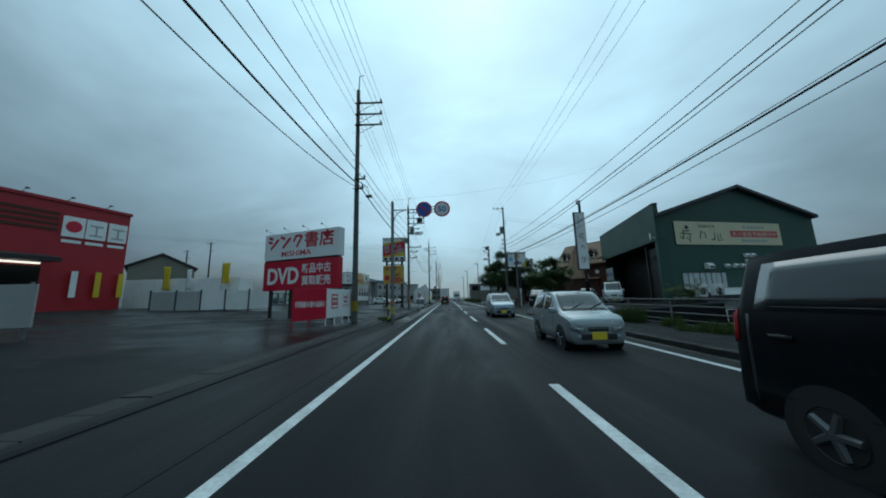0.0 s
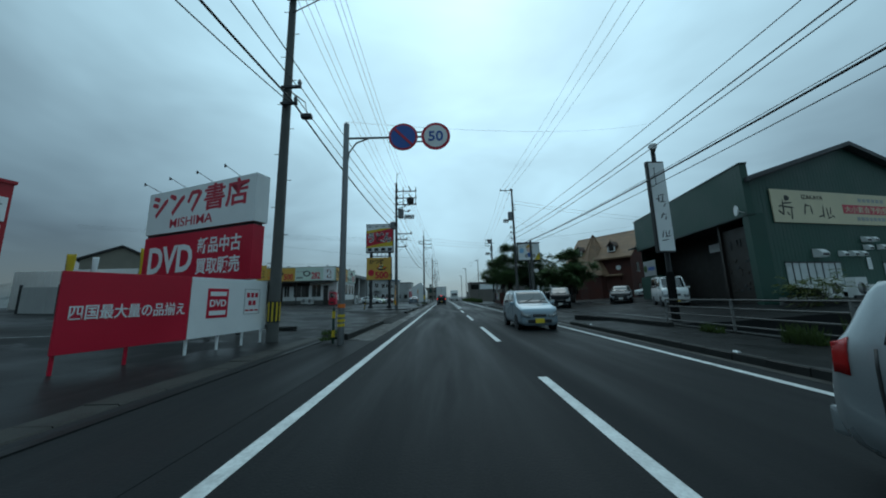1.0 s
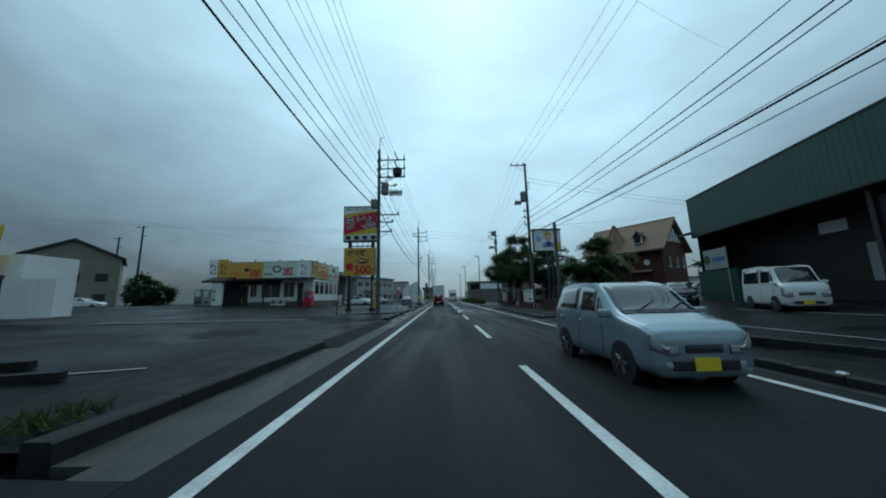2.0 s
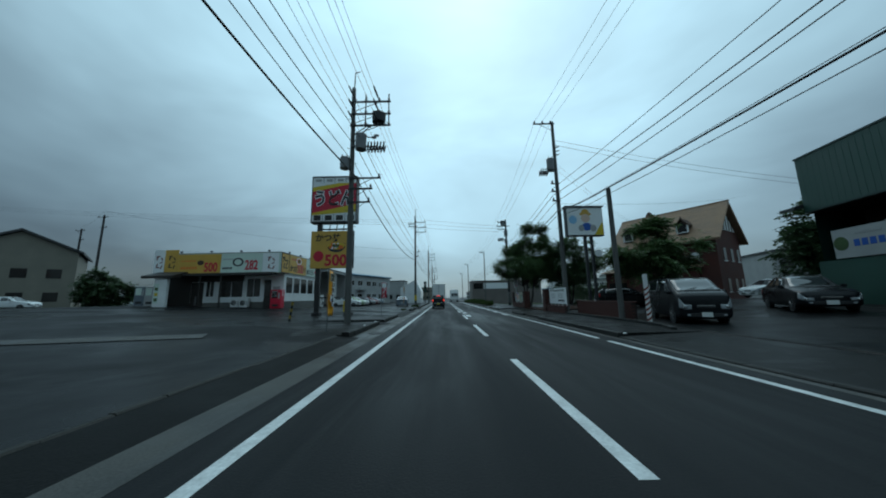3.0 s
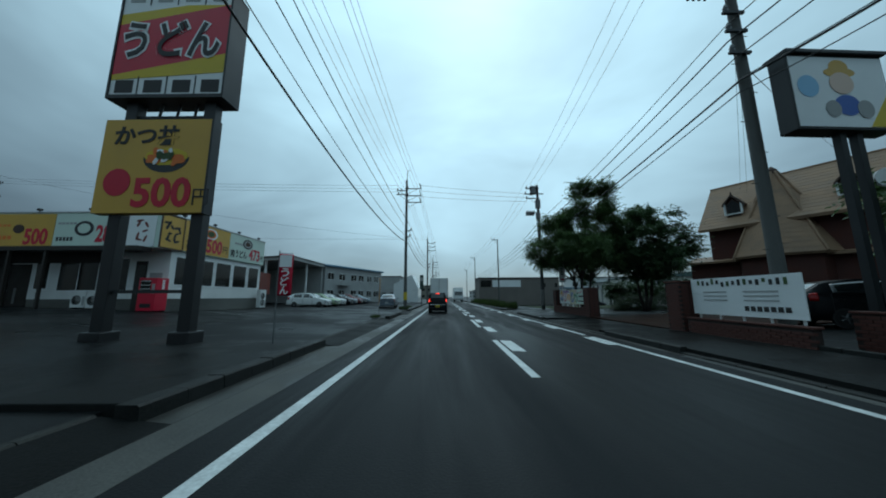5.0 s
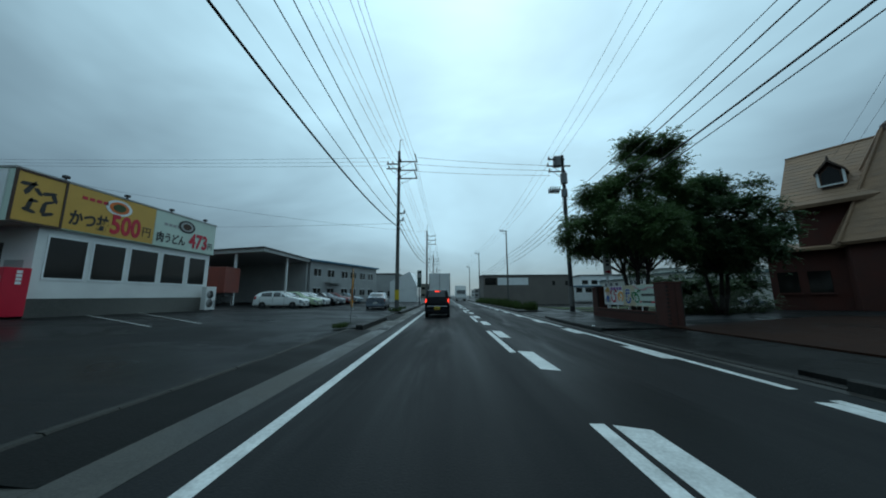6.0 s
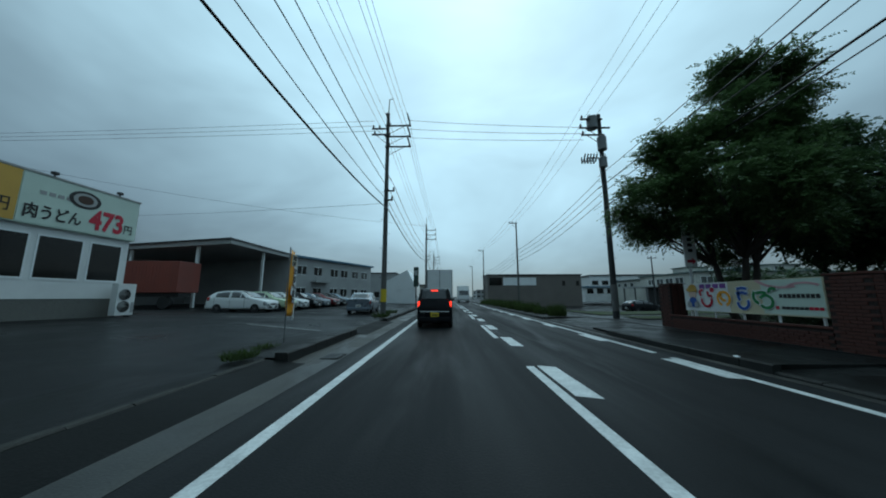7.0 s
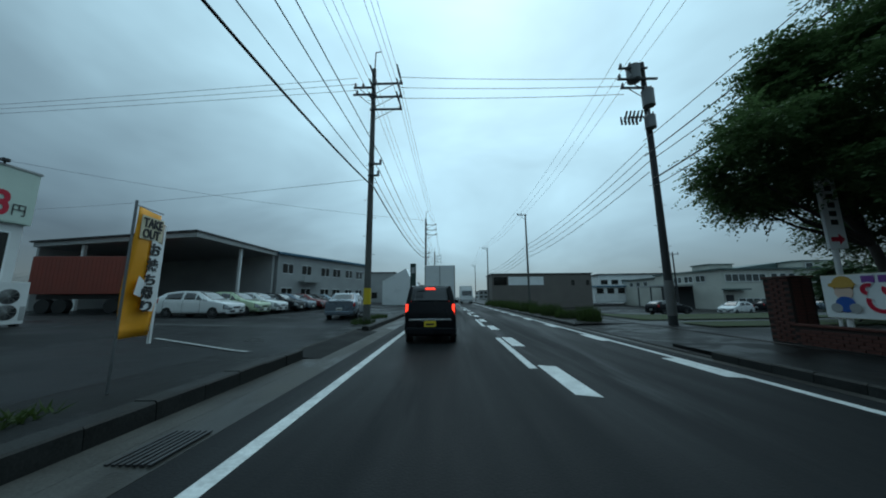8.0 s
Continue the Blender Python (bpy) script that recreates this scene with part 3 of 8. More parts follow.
# ---- poles and cables ----
def utility_pole(x, y, h, arms=(), r=0.17, material=POLE, label="grey concrete utility pole with crossarms", lean=(0, 0), bands=False, stub=0.0, steps=True):
    """arms: (height, x from, x to, insulators at x ...)."""
    p = thing("utility_pole", label, "utility pole", pose(x, y, gz(x, y) - 0.05, lean[0], lean[1], 0), group="utility poles along the road")
    bm = B()
    cyl(bm, (0, 0, 0), (0, 0, h), r, r * 0.62, 16)
    part("shaft", bm, material, p, smooth=False)
    if stub:
        bm = B()
        cyl(bm, (0.02, 0, h - 0.3), (0.06, 0, h + stub), 0.035, 0.03, 8)
        cyl(bm, (0.06, 0, h + stub), (0.35, 0, h + stub + 0.05), 0.025, 0.025, 6)
        part("top_bracket", bm, DARKSTEEL, p)
    for z, a, b, *ins in arms:
        bm = B()
        box(bm, a, b, -0.23, -0.15, z - 0.04, z + 0.04)
        if b - a > 0.9:
            e = b if abs(b) > abs(a) else a
            cyl(bm, (e * 0.72, -0.19, z - 0.03), (0.1 * (1 if e > 0 else -1), -0.16, z - 0.55), 0.018, n=6)
        part("crossarm", bm, DARKSTEEL, p)
        for q in ins:
            bm = B()
            cyl(bm, (q, -0.19, z + 0.03), (q, -0.19, z + 0.12), 0.055, 0.06, 8)
            cyl(bm, (q, -0.19, z + 0.13), (q, -0.19, z + 0.25), 0.075, 0.035, 8)
            part("insulator", bm, CERAMIC, p)
    if bands:
        bm = B()
        cyl(bm, (0, 0, 0.62), (0, 0, 1.24), r * 1.0 + 0.012, r * 0.97 + 0.012, 20, False)
        sleeve = part("warning_sleeve", bm, BLACK, p, "black sleeve with yellow upright bars")
        for i in range(10):
            bm = B()
            a = 6.283 * i / 10
            m = Matrix.Rotation(a, 4, "Z")
            R = r + 0.016
            pts = [Vector((R * math.cos(d), R * math.sin(d), zz)) for zz in (0.65, 1.21) for d in (-0.13, 0.13)]
            pts = [m @ q for q in pts]
            quad(bm, pts[0], pts[1], pts[3], pts[2])
            part("yellow_bar", bm, BRIGHTYEL, sleeve)
    if steps:
        for i in range(int((h - 3) / 0.9)):
            s = 1 if i % 2 else -1
            z = 2.4 + 0.9 * i
            bm = B()
            cyl(bm, (s * r * 0.6, 0, z), (s * (r + 0.13), 0, z), 0.011, n=5)
            part("step_bolt", bm, DARKSTEEL, p)
    return p


def transformer(p, x, y, z, r=0.26, h=0.75):
    bm = B()
    cyl(bm, (x, y, z), (x, y, z + h), r, r, 16)
    cyl(bm, (x, y, z + h), (x, y, z + h + 0.06), r * 1.05, r * 0.8, 16)
    for a in (-0.5, 0.5):
        cyl(bm, (x + a * r, y - 0.08, z + h), (x + a * r, y - 0.08, z + h + 0.2), 0.035, 0.025, 6)
    box(bm, min(0, x), max(0, x), y - 0.03, y + 0.03, z + 0.2, z + 0.28)
    return part("transformer", bm, TRANSF, p, "grey steel drum transformer")


def fuse_cluster(p, x, y, z, n=4):
    bm = B()
    box(bm, min(0, x - 0.1), max(0, x + 0.1), y - 0.03, y + 0.03, z - 0.03, z + 0.03)
    part("fuse_bracket", bm, DARKSTEEL, p)
    for i in range(n):
        a = x + (i - (n - 1) / 2) * 0.17
        for k in (-1, 1):
            bm = B()
            cyl(bm, (a, y + 0.1 * k, z - 0.28), (a + 0.06, y + 0.25 * k, z + 0.15), 0.05, 0.04, 7)
            part("fuse_switch", bm, DARKSTEEL, p)


def wire(p0, p1, sag, r=0.012, n=18, label="black overhead cable slung between utility poles"):
    cu = bpy.data.curves.new("overhead_cable", "CURVE")
    cu.dimensions, cu.bevel_depth, cu.bevel_resolution = "3D", r, 1
    sp = cu.splines.new("POLY")
    sp.points.add(n)
    a, b = Vector(p0), Vector(p1)
    for i in range(n + 1):
        t = i / n
        q = a.lerp(b, t)
        q.z -= 4 * sag * t * (1 - t)
        sp.points[i].co = (*q, 1)
    cu.materials.append(CABLE)
    ob = new("overhead_cable", cu)
    return tagged(ob, label, "cable", "overhead cables")


# poles on the left of the road
PL = [(-5.0, 1.5, 14.2), (-5.05, 26.9, 14.2), (-4.7, 48.2, 13.3), (-3.72, 75.8, 13.2), (-3.2, 104.0, 12.6), (-3.4, 134.0, 12.2), (-3.6, 170, 12)]
HV = ((13.2, 0.15, 1.45), (12.45, 0.15, 1.45), (11.75, 0.15, 1.45))
for i, (x, y, h) in enumerate(PL):
    d = h - 14.2
    arms = [(z + d, -0.12, b + 0.1, a, b) for z, a, b in HV] + [(8.3 + d * 0.5, -0.1, 0.55, 0.5), (7.7 + d * 0.5, -0.1, 0.45, 0.4)]
    if i == 2:
        arms = [(z + d, -0.12, 2.15, 0.15, 0.75, 1.5, 2.05) for z, a, b in HV] + [(7.75, -0.1, 1.65, 1.55), (7.15, -0.1, 1.2, 1.1), (6.4, -0.1, 1.1, 1.0)]
    if i == 3:
        arms += [(12.0, -1.0, 0.1, -0.9, -0.5), (11.6, -1.0, 0.1, -0.8)]
    p = utility_pole(x, y, h, arms, bands=i == 1, stub=1.0, label="tall grey concrete utility pole with crossarms beside the road" if i != 1 else "concrete utility pole with black and yellow warning sleeve")
    if i == 2:
        transformer(p, -0.36, -0.1, 8.35, 0.26, 0.6)
        transformer(p, 0.5, -0.1, 9.45, 0.3, 0.85)
        fuse_cluster(p, 1.35, -0.15, 9.6, 6)
        bm = B()
        cyl(bm, (1.5, -0.19, 11.0), (1.5, -0.19, 11.5), 0.36, 0.38, 16)
        cyl(bm, (1.5, -0.19, 11.5), (1.5, -0.19, 11.56), 0.4, 0.3, 16)
        part("switch_drum", bm, DARKSTEEL, p, "dark drum switch hung under the crossarms")
        for q in (1.25, 1.42, 1.6, 1.78):
            bm = B()
            cyl(bm, (q, -0.25, 11.02), (q + 0.05, -0.3, 10.72), 0.05, 0.03, 7)
            part("bushing", bm, CERAMIC, p)
        for q in (0.75, 2.05):
            bm = B()
            cyl(bm, (q, -0.2, 10.9), (q, -0.2, 12.75), 0.035, n=6)
            part("arm_strut", bm, DARKSTEEL, p)
        for (xa, za), (xb, zb) in (((0.1, 10.35), (1.35, 10.05)), ((0.1, 9.9), (0.95, 10.75)), ((0.1, 10.3), (0.9, 10.85))):
            bm = B()
            cyl(bm, (xa, -0.15, za), (xb, -0.2, zb), 0.03, n=6)
            part("stay_arm", bm, DARKSTEEL, p)
        for xx, zz in ((0.8, 10.85), (0.95, 10.75), (1.25, 10.1), (1.38, 10.2)):
            bm = B()
            cyl(bm, (xx - 0.12, -0.2, zz + 0.05), (xx + 0.12, -0.22, zz), 0.05, 0.07, 8)
            part("insulator", bm, CERAMIC, p)
        bm = B()
        box(bm, -0.22, -0.15, -0.06, 0.06, 0.65, 1.2)
        part("warning_plate", bm, BRIGHTYEL, p, "narrow yellow and black warning plate")
    if i == 3:
        bm = B()
        cyl(bm, (0, 0, 0.95), (0, 0, 1.7), 0.18, 0.178, 16, False)
        part("warning_sleeve", bm, BRIGHTYEL, p, "yellow warning sleeve")
    if i == 1:
        bm = B()
        cyl(bm, (0.1, -0.1, 8.25), (0.7, -0.15, 7.75), 0.02, n=6)
        part("cable_stay", bm, DARKSTEEL, p)
        bm = B()
        cyl(bm, (0.7, -0.15, 7.75), (0.78, -0.16, 7.28), 0.012, n=5)
        box(bm, 0.6, 0.95, -0.25, -0.08, 7.15, 7.3, 0.03)
        part("cable_bracket", bm, DARKSTEEL, p)
# the lower cables of each span: height at both poles and sag
LOW = [
    ((7.9, 7.95, 0.75), (7.8, 7.8, 1.45), (8.35, 8.4, 0.52), (8.9, 8.95, 0.35)),
    ((7.95, 8.0, 0.45), (8.25, 8.65, 0.2), (8.55, 9.4, 0.35), (8.95, 10.15, 0.3)),
    ((8.0, 6.65, 1.05), (8.65, 7.15, 0.85), (9.4, 7.6, 0.45), (10.15, 8.25, 0.45)),
    ((6.65, 6.75, 0.8), (7.15, 7.2, 0.8), (7.6, 7.7, 0.8), (8.25, 8.2, 0.8)),
]
for i in range(len(PL) - 1):
    (x0, y0, h0), (x1, y1, h1) = PL[i], PL[i + 1]
    d0, d1 = h0 - 14.2, h1 - 14.2
    for z, a, b in HV:
        for q in (a, b):
            wire((x0 + q, y0 - 0.19, z + 0.24 + d0), (x1 + q, y1 - 0.19, z + 0.24 + d1), 0.55, 0.009)
    if i in (1, 2):
        for z, a, b in HV:
            for q in (a, b):
                for y, k, zz in ((y1 - 0.3, -1, z + 0.24 + d1),):
                    bm = B()
                    cyl(bm, (x1 + q, y, zz), (x1 + q, y + 0.55 * k, zz - 0.05), 0.045, 0.06, 8)
                    cyl(bm, (x1 + q, y + 0.62 * k, zz - 0.06), (x1 + q, y + 1.05 * k, zz - 0.09), 0.055, 0.04, 8)
                    solid("strain_insulator", bm, DARKSTEEL, "dark strain insulator on a high cable", "insulator", group="strain insulators")
    for q, (za, zb, sag), r in zip((0.2, 0.2, 0.4, 0.5), LOW[min(i, 3)], (0.034, 0.016, 0.018, 0.018)):
        wire((x0 + q, y0 - 0.1, za), (x1 + q, y1 - 0.1, zb), sag, r)

# poles on the right of the road
PR = [(9.0, 3.0, 14.0), (8.75, 53.7, 14.3), (9.25, 74.4, 12.0), (8.9, 95.5, 10.6), (7.4, 119.0, 10.7), (7.6, 150, 10.5)]
for i, (x, y, h) in enumerate(PR):
    d = h - 14.3
    arms = [(h - 0.25, -1.5, 0.1, -1.4, -0.8, -0.2)]
    if i in (0, 1):
        arms += [(9.3, -0.5, 0.1, -0.4), (8.7, -0.5, 0.1, -0.4), (8.0, -0.5, 0.1, -0.4)]
    if i == 2:
        arms = [(11.6, -1.2, 0.1, -1.1, -0.7), (11.05, -1.3, 0.5, -1.2, -0.7), (10.6, -1.2, 0.1, -1.1)]
    if i >= 3:
        arms = [(h - 0.15, -0.95, 0.1, -0.9, -0.5)]
    p = utility_pole(x, y, h, arms, r=0.17 if i < 3 else 0.13, material=POLE if i != 2 else POLE_DARK, label="tall concrete utility pole with transformer and switches" if i < 3 else "slim concrete utility pole with short crossarm")
    if i == 1:
        transformer(p, -0.38, -0.05, 10.4, 0.27, 0.85)
        fuse_cluster(p, -0.95, -0.05, 10.3, 4)
        for z in (11.5, 11.8, 12.1):
            bm = B()
            cyl(bm, (-0.1, -0.1, z), (0.35, -0.1, z + 0.15), 0.05, 0.03, 7)
            part("cable_sleeve", bm, DARKSTEEL, p)
    if i == 2:
        transformer(p, -0.42, 0.0, 11.1, 0.3, 0.7)
        transformer(p, -0.1, -0.3, 9.6, 0.25, 0.75)
        transformer(p, -0.12, -0.28, 8.55, 0.22, 0.55)
        fuse_cluster(p, -0.85, -0.1, 9.2, 5)
        bm = B()
        cyl(bm, (0, 0, 0.42), (0, 0, 1.85), 0.18, 0.176, 16, False)
        part("pale_sleeve", bm, RAILPAINT, p, "pale grey protective sleeve")
        bm = B()
        cyl(bm, (-0.12, -0.12, 5.6), (-0.25, -0.15, 8.5), 0.02, n=6)
        part("drop_cable", bm, CABLE, p)
for i in range(len(PR) - 1):
    (x0, y0, h0), (x1, y1, h1) = PR[i], PR[i + 1]
    s = 0.9 if i == 0 else 0.5
    for q in (-1.4, -0.8, -0.2):
        wire((x0 + q, y0 - 0.19, h0 - 0.02), (x1 + q, y1 - 0.19, h1 - 0.02), s, 0.009)
    if i == 0:
        low = ((-0.4, 8.3, 9.0, 0.75, 0.014), (-0.4, 8.15, 8.5, 1.15, 0.02), (-0.3, 7.95, 7.95, 0.95, 0.016))
    elif i == 1:
        low = ((-0.4, 9.0, 8.1, 0.3, 0.014), (-0.4, 8.5, 7.4, 0.25, 0.022), (-0.3, 7.95, 7.1, 0.25, 0.016), (-0.2, 7.3, 6.3, 0.2, 0.03), (-0.25, 6.95, 5.95, 0.2, 0.016))
    else:
        low = tuple((-0.3, 8.0 - 0.45 * k - 1.2 * (i - 2), 6.9 - 0.45 * k - 0.9 * (i - 2), 0.45, 0.016) for k in range(4)) if i < 4 else ()
    for q, za, zb, sag, r in low:
        wire((x0 + q, y0 - 0.1, za), (x1 + q, y1 - 0.1, zb), sag, r)
# the lowest cables rest on the slim pole before they reach the next utility pole
for z0, zm, z1, sag, r in ((6.4, 6.62, 7.3, 0.68, 0.03), (6.48, 6.68, 7.35, 0.66, 0.01), (6.05, 6.3, 6.95, 0.68, 0.014)):
    wire((PR[0][0] - 0.2, 2.9, z0), (8.62, 47.2, zm), sag, r)
    wire((8.62, 47.2, zm), (PR[1][0] - 0.2, 53.6, z1), 0.12, r)
# cables that cross the road and the lots
for za, zb in ((12.6, 11.15), (12.0, 10.75), (11.4, 10.35)):
    wire((PL[3][0] + 1.45, 75.6, za), (PR[2][0] - 1.1, 74.2, zb), 0.08, 0.012)
for q in (0.0, 0.35, 0.7):
    wire((PL[3][0] - 0.8, 75.6, 12.6 - q), (-90, 90, 21.0 - q), 0.5, 0.011)
wire((-3.9, 75.5, 7.0), (-60, 98, 12.8), 0.4, 0.010)
wire((PR[1][0], 53.7, 12.9), (52, 60, 10.5), 1.0, 0.011)
wire((PR[1][0], 53.7, 12.5), (52, 60, 10.0), 1.0, 0.011)
wire((PR[1][0], 53.7, 7.9), (52, 82, 17.4), 0.5, 0.010)
for q in (0, 0.5):
    wire((PR[1][0] + 0.15, 53.7, 10.9 - q), (25.5 + q, 70.9, 10.2 - q), 0.3, 0.007)
wire((-2.9, 26.5, 6.9), (16.9, 40, 14.6), 0.5, 0.004)


# ---- things on the left ----
# overhead road sign with two discs
s = thing("road_sign", "grey steel mast with two round signs over the lane", "road sign", pose(-2.85, 26.45, 0.02))
bm = B()
cyl(bm, (0, 0, 0), (0, 0, 6.75), 0.095, 0.085, 16)
cyl(bm, (0, 0, 6.75), (0, 0, 6.83), 0.09, 0.03, 16)
part("mast", bm, STEEL, s, smooth=False)
bm = B()
cyl(bm, (0, 0, 6.28), (3.2, 0, 6.28), 0.035, 0.03, 10)
cyl(bm, (0.05, 0, 5.35), (0.10, 0, 5.8), 0.025, n=8)
cyl(bm, (0.10, 0, 5.8), (0.32, 0, 6.12), 0.025, n=8)
cyl(bm, (0.32, 0, 6.12), (0.7, 0, 6.26), 0.025, n=8)
part("arm", bm, STEEL, s)
for z in (0.78, 0.65, 0.52):
    bm = B()
    cyl(bm, (0, 0, z), (0, 0, z + 0.075), 0.102, n=16, cap=False)
    part("reflective_band", bm, BRIGHTYEL, s, "yellow reflective band")
bm = B()
cyl(bm, (0, 0, 1.04), (0, 0, 1.15), 0.102, n=16, cap=False)
part("reflective_band", bm, ORANGE, s, "orange reflective band")


def disc(x, z, r, y, material, parent, name, n=40):
    bm = B()
    cyl(bm, (x, y, z), (x, y + 0.006, z), r, n=n)
    return part(name, bm, material, parent)


for cx, kind in ((1.80, "no_parking"), (2.82, "speed")):
    d = disc(cx, 6.26, 0.455, -0.06, RED, s, "disc")
    tagged(d, "round blue no-parking sign with red rim and slash" if kind == "no_parking" else "round white speed limit sign with red rim")
    disc(cx, 6.26, 0.455, -0.052, STEEL, s, "disc_back")
    if kind == "no_parking":
        disc(cx, 6.26, 0.385, -0.068, BLUE, s, "disc_face")
        bm = B()
        box(bm, -0.39, 0.39, -0.004, 0.004, -0.036, 0.036)
        bm.transform(pose(cx, -0.076, 6.26, 0, 45, 0))
        part("slash", bm, RED, s)
    else:
        disc(cx, 6.26, 0.365, -0.068, WHITE, s, "disc_face")
        letters("50", 0.46, 0.33, cx, -0.078, 6.26, BLUE, s, bold=0.015)
bm = B()
for z in (6.1, 6.42):
    box(bm, 1.35, 3.25, -0.045, -0.02, z - 0.02, z + 0.02)
part("mounting_rail", bm, STEEL, s)

s = thing("marker_post", "short green and yellow plastic marker post by the kerb", "marker post", pose(-3.12, 26.6, 0.045))
bm = B()
cyl(bm, (0, 0, 0), (0, 0, 1.0), 0.04, 0.035, 12)
cyl(bm, (0, 0, 1.0), (0, 0, 1.06), 0.035, 0.01, 12)
part("post", bm, GREENTRIM, s)
for z in (0.18, 0.72):
    bm = B()
    cyl(bm, (0, 0, z), (0, 0, z + 0.2), 0.045, 0.043, 12, False)
    part("yellow_band", bm, BRIGHTYEL, s)

# big shop sign
sx, sy, ang = -11.88, 29.5, -19.6
s = thing("shop_sign", "large white and red shop sign box on posts", "billboard", pose(sx, sy, gz(-9, 28.5), 0, 0, ang) @ Matrix.Diagonal((0.946, 0.62, 1, 1)))
W = 6.32
Z0 = gz(-9, 28.5)
bm = B()
box(bm, 0, W, 0, 0.85, 4.0 - Z0, 5.72 - Z0, 0.015)
part("upper_box", bm, WHITE, s, "white upper sign box")
bm = B()
box(bm, -0.02, W - 0.05, 0.06, 0.75, 2.05 - Z0, 3.9 - Z0, 0.01)
part("lower_box", bm, RED, s, "red lower sign box")
bm = B()
for x in (0.5, 2.3, 4.1, 5.7):
    box(bm, x - 0.1, x + 0.1, 0.3, 0.5, -0.05, 4.0 - Z0)
box(bm, 0.0, W - 0.1, 0.15, 0.65, 3.9 - Z0, 4.0 - Z0)
part("post", bm, DARKSTEEL, s)
for x in (0.7, 2.3, 3.9, 5.4):
    bm = B()
    cyl(bm, (x, 0.1, 5.72 - Z0), (x, -0.85, 5.93 - Z0), 0.012, n=6)
    cyl(bm, (x, -0.85, 5.95 - Z0), (x, -0.8, 5.85 - Z0), 0.03, 0.06, 8)
    part("floodlight", bm, DARKSTEEL, s, "small dark floodlight on an arm")
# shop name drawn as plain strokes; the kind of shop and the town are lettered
def slanted(bm, x, z, l, w, a):
    v0 = len(bm.verts)
    prism(bm, [(-l / 2, -w * 0.35), (l * 0.42, -w / 2), (l / 2, 0.1 * w), (l * 0.3, w / 2), (-l * 0.45, w * 0.45)], -0.012, 0.002, "y")
    bmesh.ops.transform(bm, matrix=pose(x, 0, z, 0, -a, 0), verts=list(bm.verts)[v0:])


zc = 5.15 - Z0
for strokes in (((0.55, 0.30, 0.42, 0.15, -14), (0.50, 0.04, 0.42, 0.15, -14), (0.92, -0.10, 1.0, 0.16, 43)),
                ((1.62, 0.26, 0.45, 0.16, -20), (1.98, -0.08, 1.0, 0.17, 45)),
                ((2.72, 0.16, 0.55, 0.14, 62), (3.02, 0.30, 0.52, 0.14, 3), (3.10, -0.06, 0.92, 0.15, 58))):
    bm = B()
    for x, z, l, w, a in strokes:
        slanted(bm, x, zc + z, l, w * 1.2, a)
    part("name_stroke", bm, RED, s)
letters("書店", 2.4, 1.02, 4.75, -0.006, zc, RED, s, bold=0.018)
letters("MISHIMA", 2.55, 0.36, 2.85, -0.006, 4.36 - Z0, RED, s, bold=0.009)
letters("DVD", 2.75, 1.05, 1.75, 0.05, 2.95 - Z0, WHITE, s, bold=0.03)
letters("新品中古", 2.35, 0.6, 4.55, 0.05, 3.35 - Z0, WHITE, s, bold=0.02)
letters("買取販売", 2.35, 0.6, 4.55, 0.05, 2.6 - Z0, WHITE, s, bold=0.02)

# low board fence of one red and one white panel
a, b, c = Vector((-6.42, 22.75, 0)), Vector((-5.72, 24.62, 0)), Vector((-5.25, 26.85, 0))
for p, q, mt, nm, lb in ((a, b, RED, "red_signboard", "low red signboard with white lettering on posts"), (b, c, WHITE, "white_signboard", "low white signboard with two small posters on posts")):
    d = q - p
    L = d.length
    s = thing(nm, lb, "signboard", pose(p.x, p.y, 0.06, 0, 0, math.degrees(math.atan2(d.y, d.x))))
    bm = B()
    box(bm, 0, L - 0.01, 0, 0.05, 0.42, 1.84, 0.008)
    part("panel", bm, mt, s)
    for x in ((0.06, L * 0.5) if mt is RED else (0.05, L * 0.36, L * 0.68, L - 0.08)):
        bm = B()
        box(bm, x - 0.022, x + 0.022, 0.055, 0.1, -0.06, 1.7 if mt is RED else 0.5)
        part("leg", bm, RED if mt is RED else WHITE, s)
    if mt is RED:
        letters("四国最大量の品揃え", L * 0.88, 0.27, L * 0.51, -0.006, 1.12, WHITE, s, bold=0.012)
    else:
        bar(L * 0.30, 1.22, 0.56, 0.72, -0.004, RED, s, "poster")
        letters("DVD", 0.44, 0.17, L * 0.30, -0.014, 1.22, WHITE, s, bold=0.02)
        for z in (1.45, 0.98):
            bar(L * 0.30, z, 0.44, 0.11, -0.012, WHITE, s, "text_bar")
        for dz, dx, w, h in ((0.34, 0, 0.52, 0.014), (-0.34, 0, 0.52, 0.014), (0, 0.26, 0.014, 0.68), (0, -0.26, 0.014, 0.68)):
            bar(L * 0.76 + dx, 1.24 + dz, w, h, -0.004, GREYWALL, s, "poster_frame")
        for i in range(3):
            bar(L * 0.76 - 0.14 + i * 0.14, 1.42, 0.09, 0.13, -0.004, RED, s, "poster_bar")
            bar(L * 0.76 - 0.16 + i * 0.16, 1.0, 0.12, 0.04, -0.004, RED, s, "poster_bar")
        for i in range(2):
            bar(L * 0.76 - 0.07 + i * 0.14, 1.2, 0.1, 0.13, -0.004, RED, s, "poster_bar")
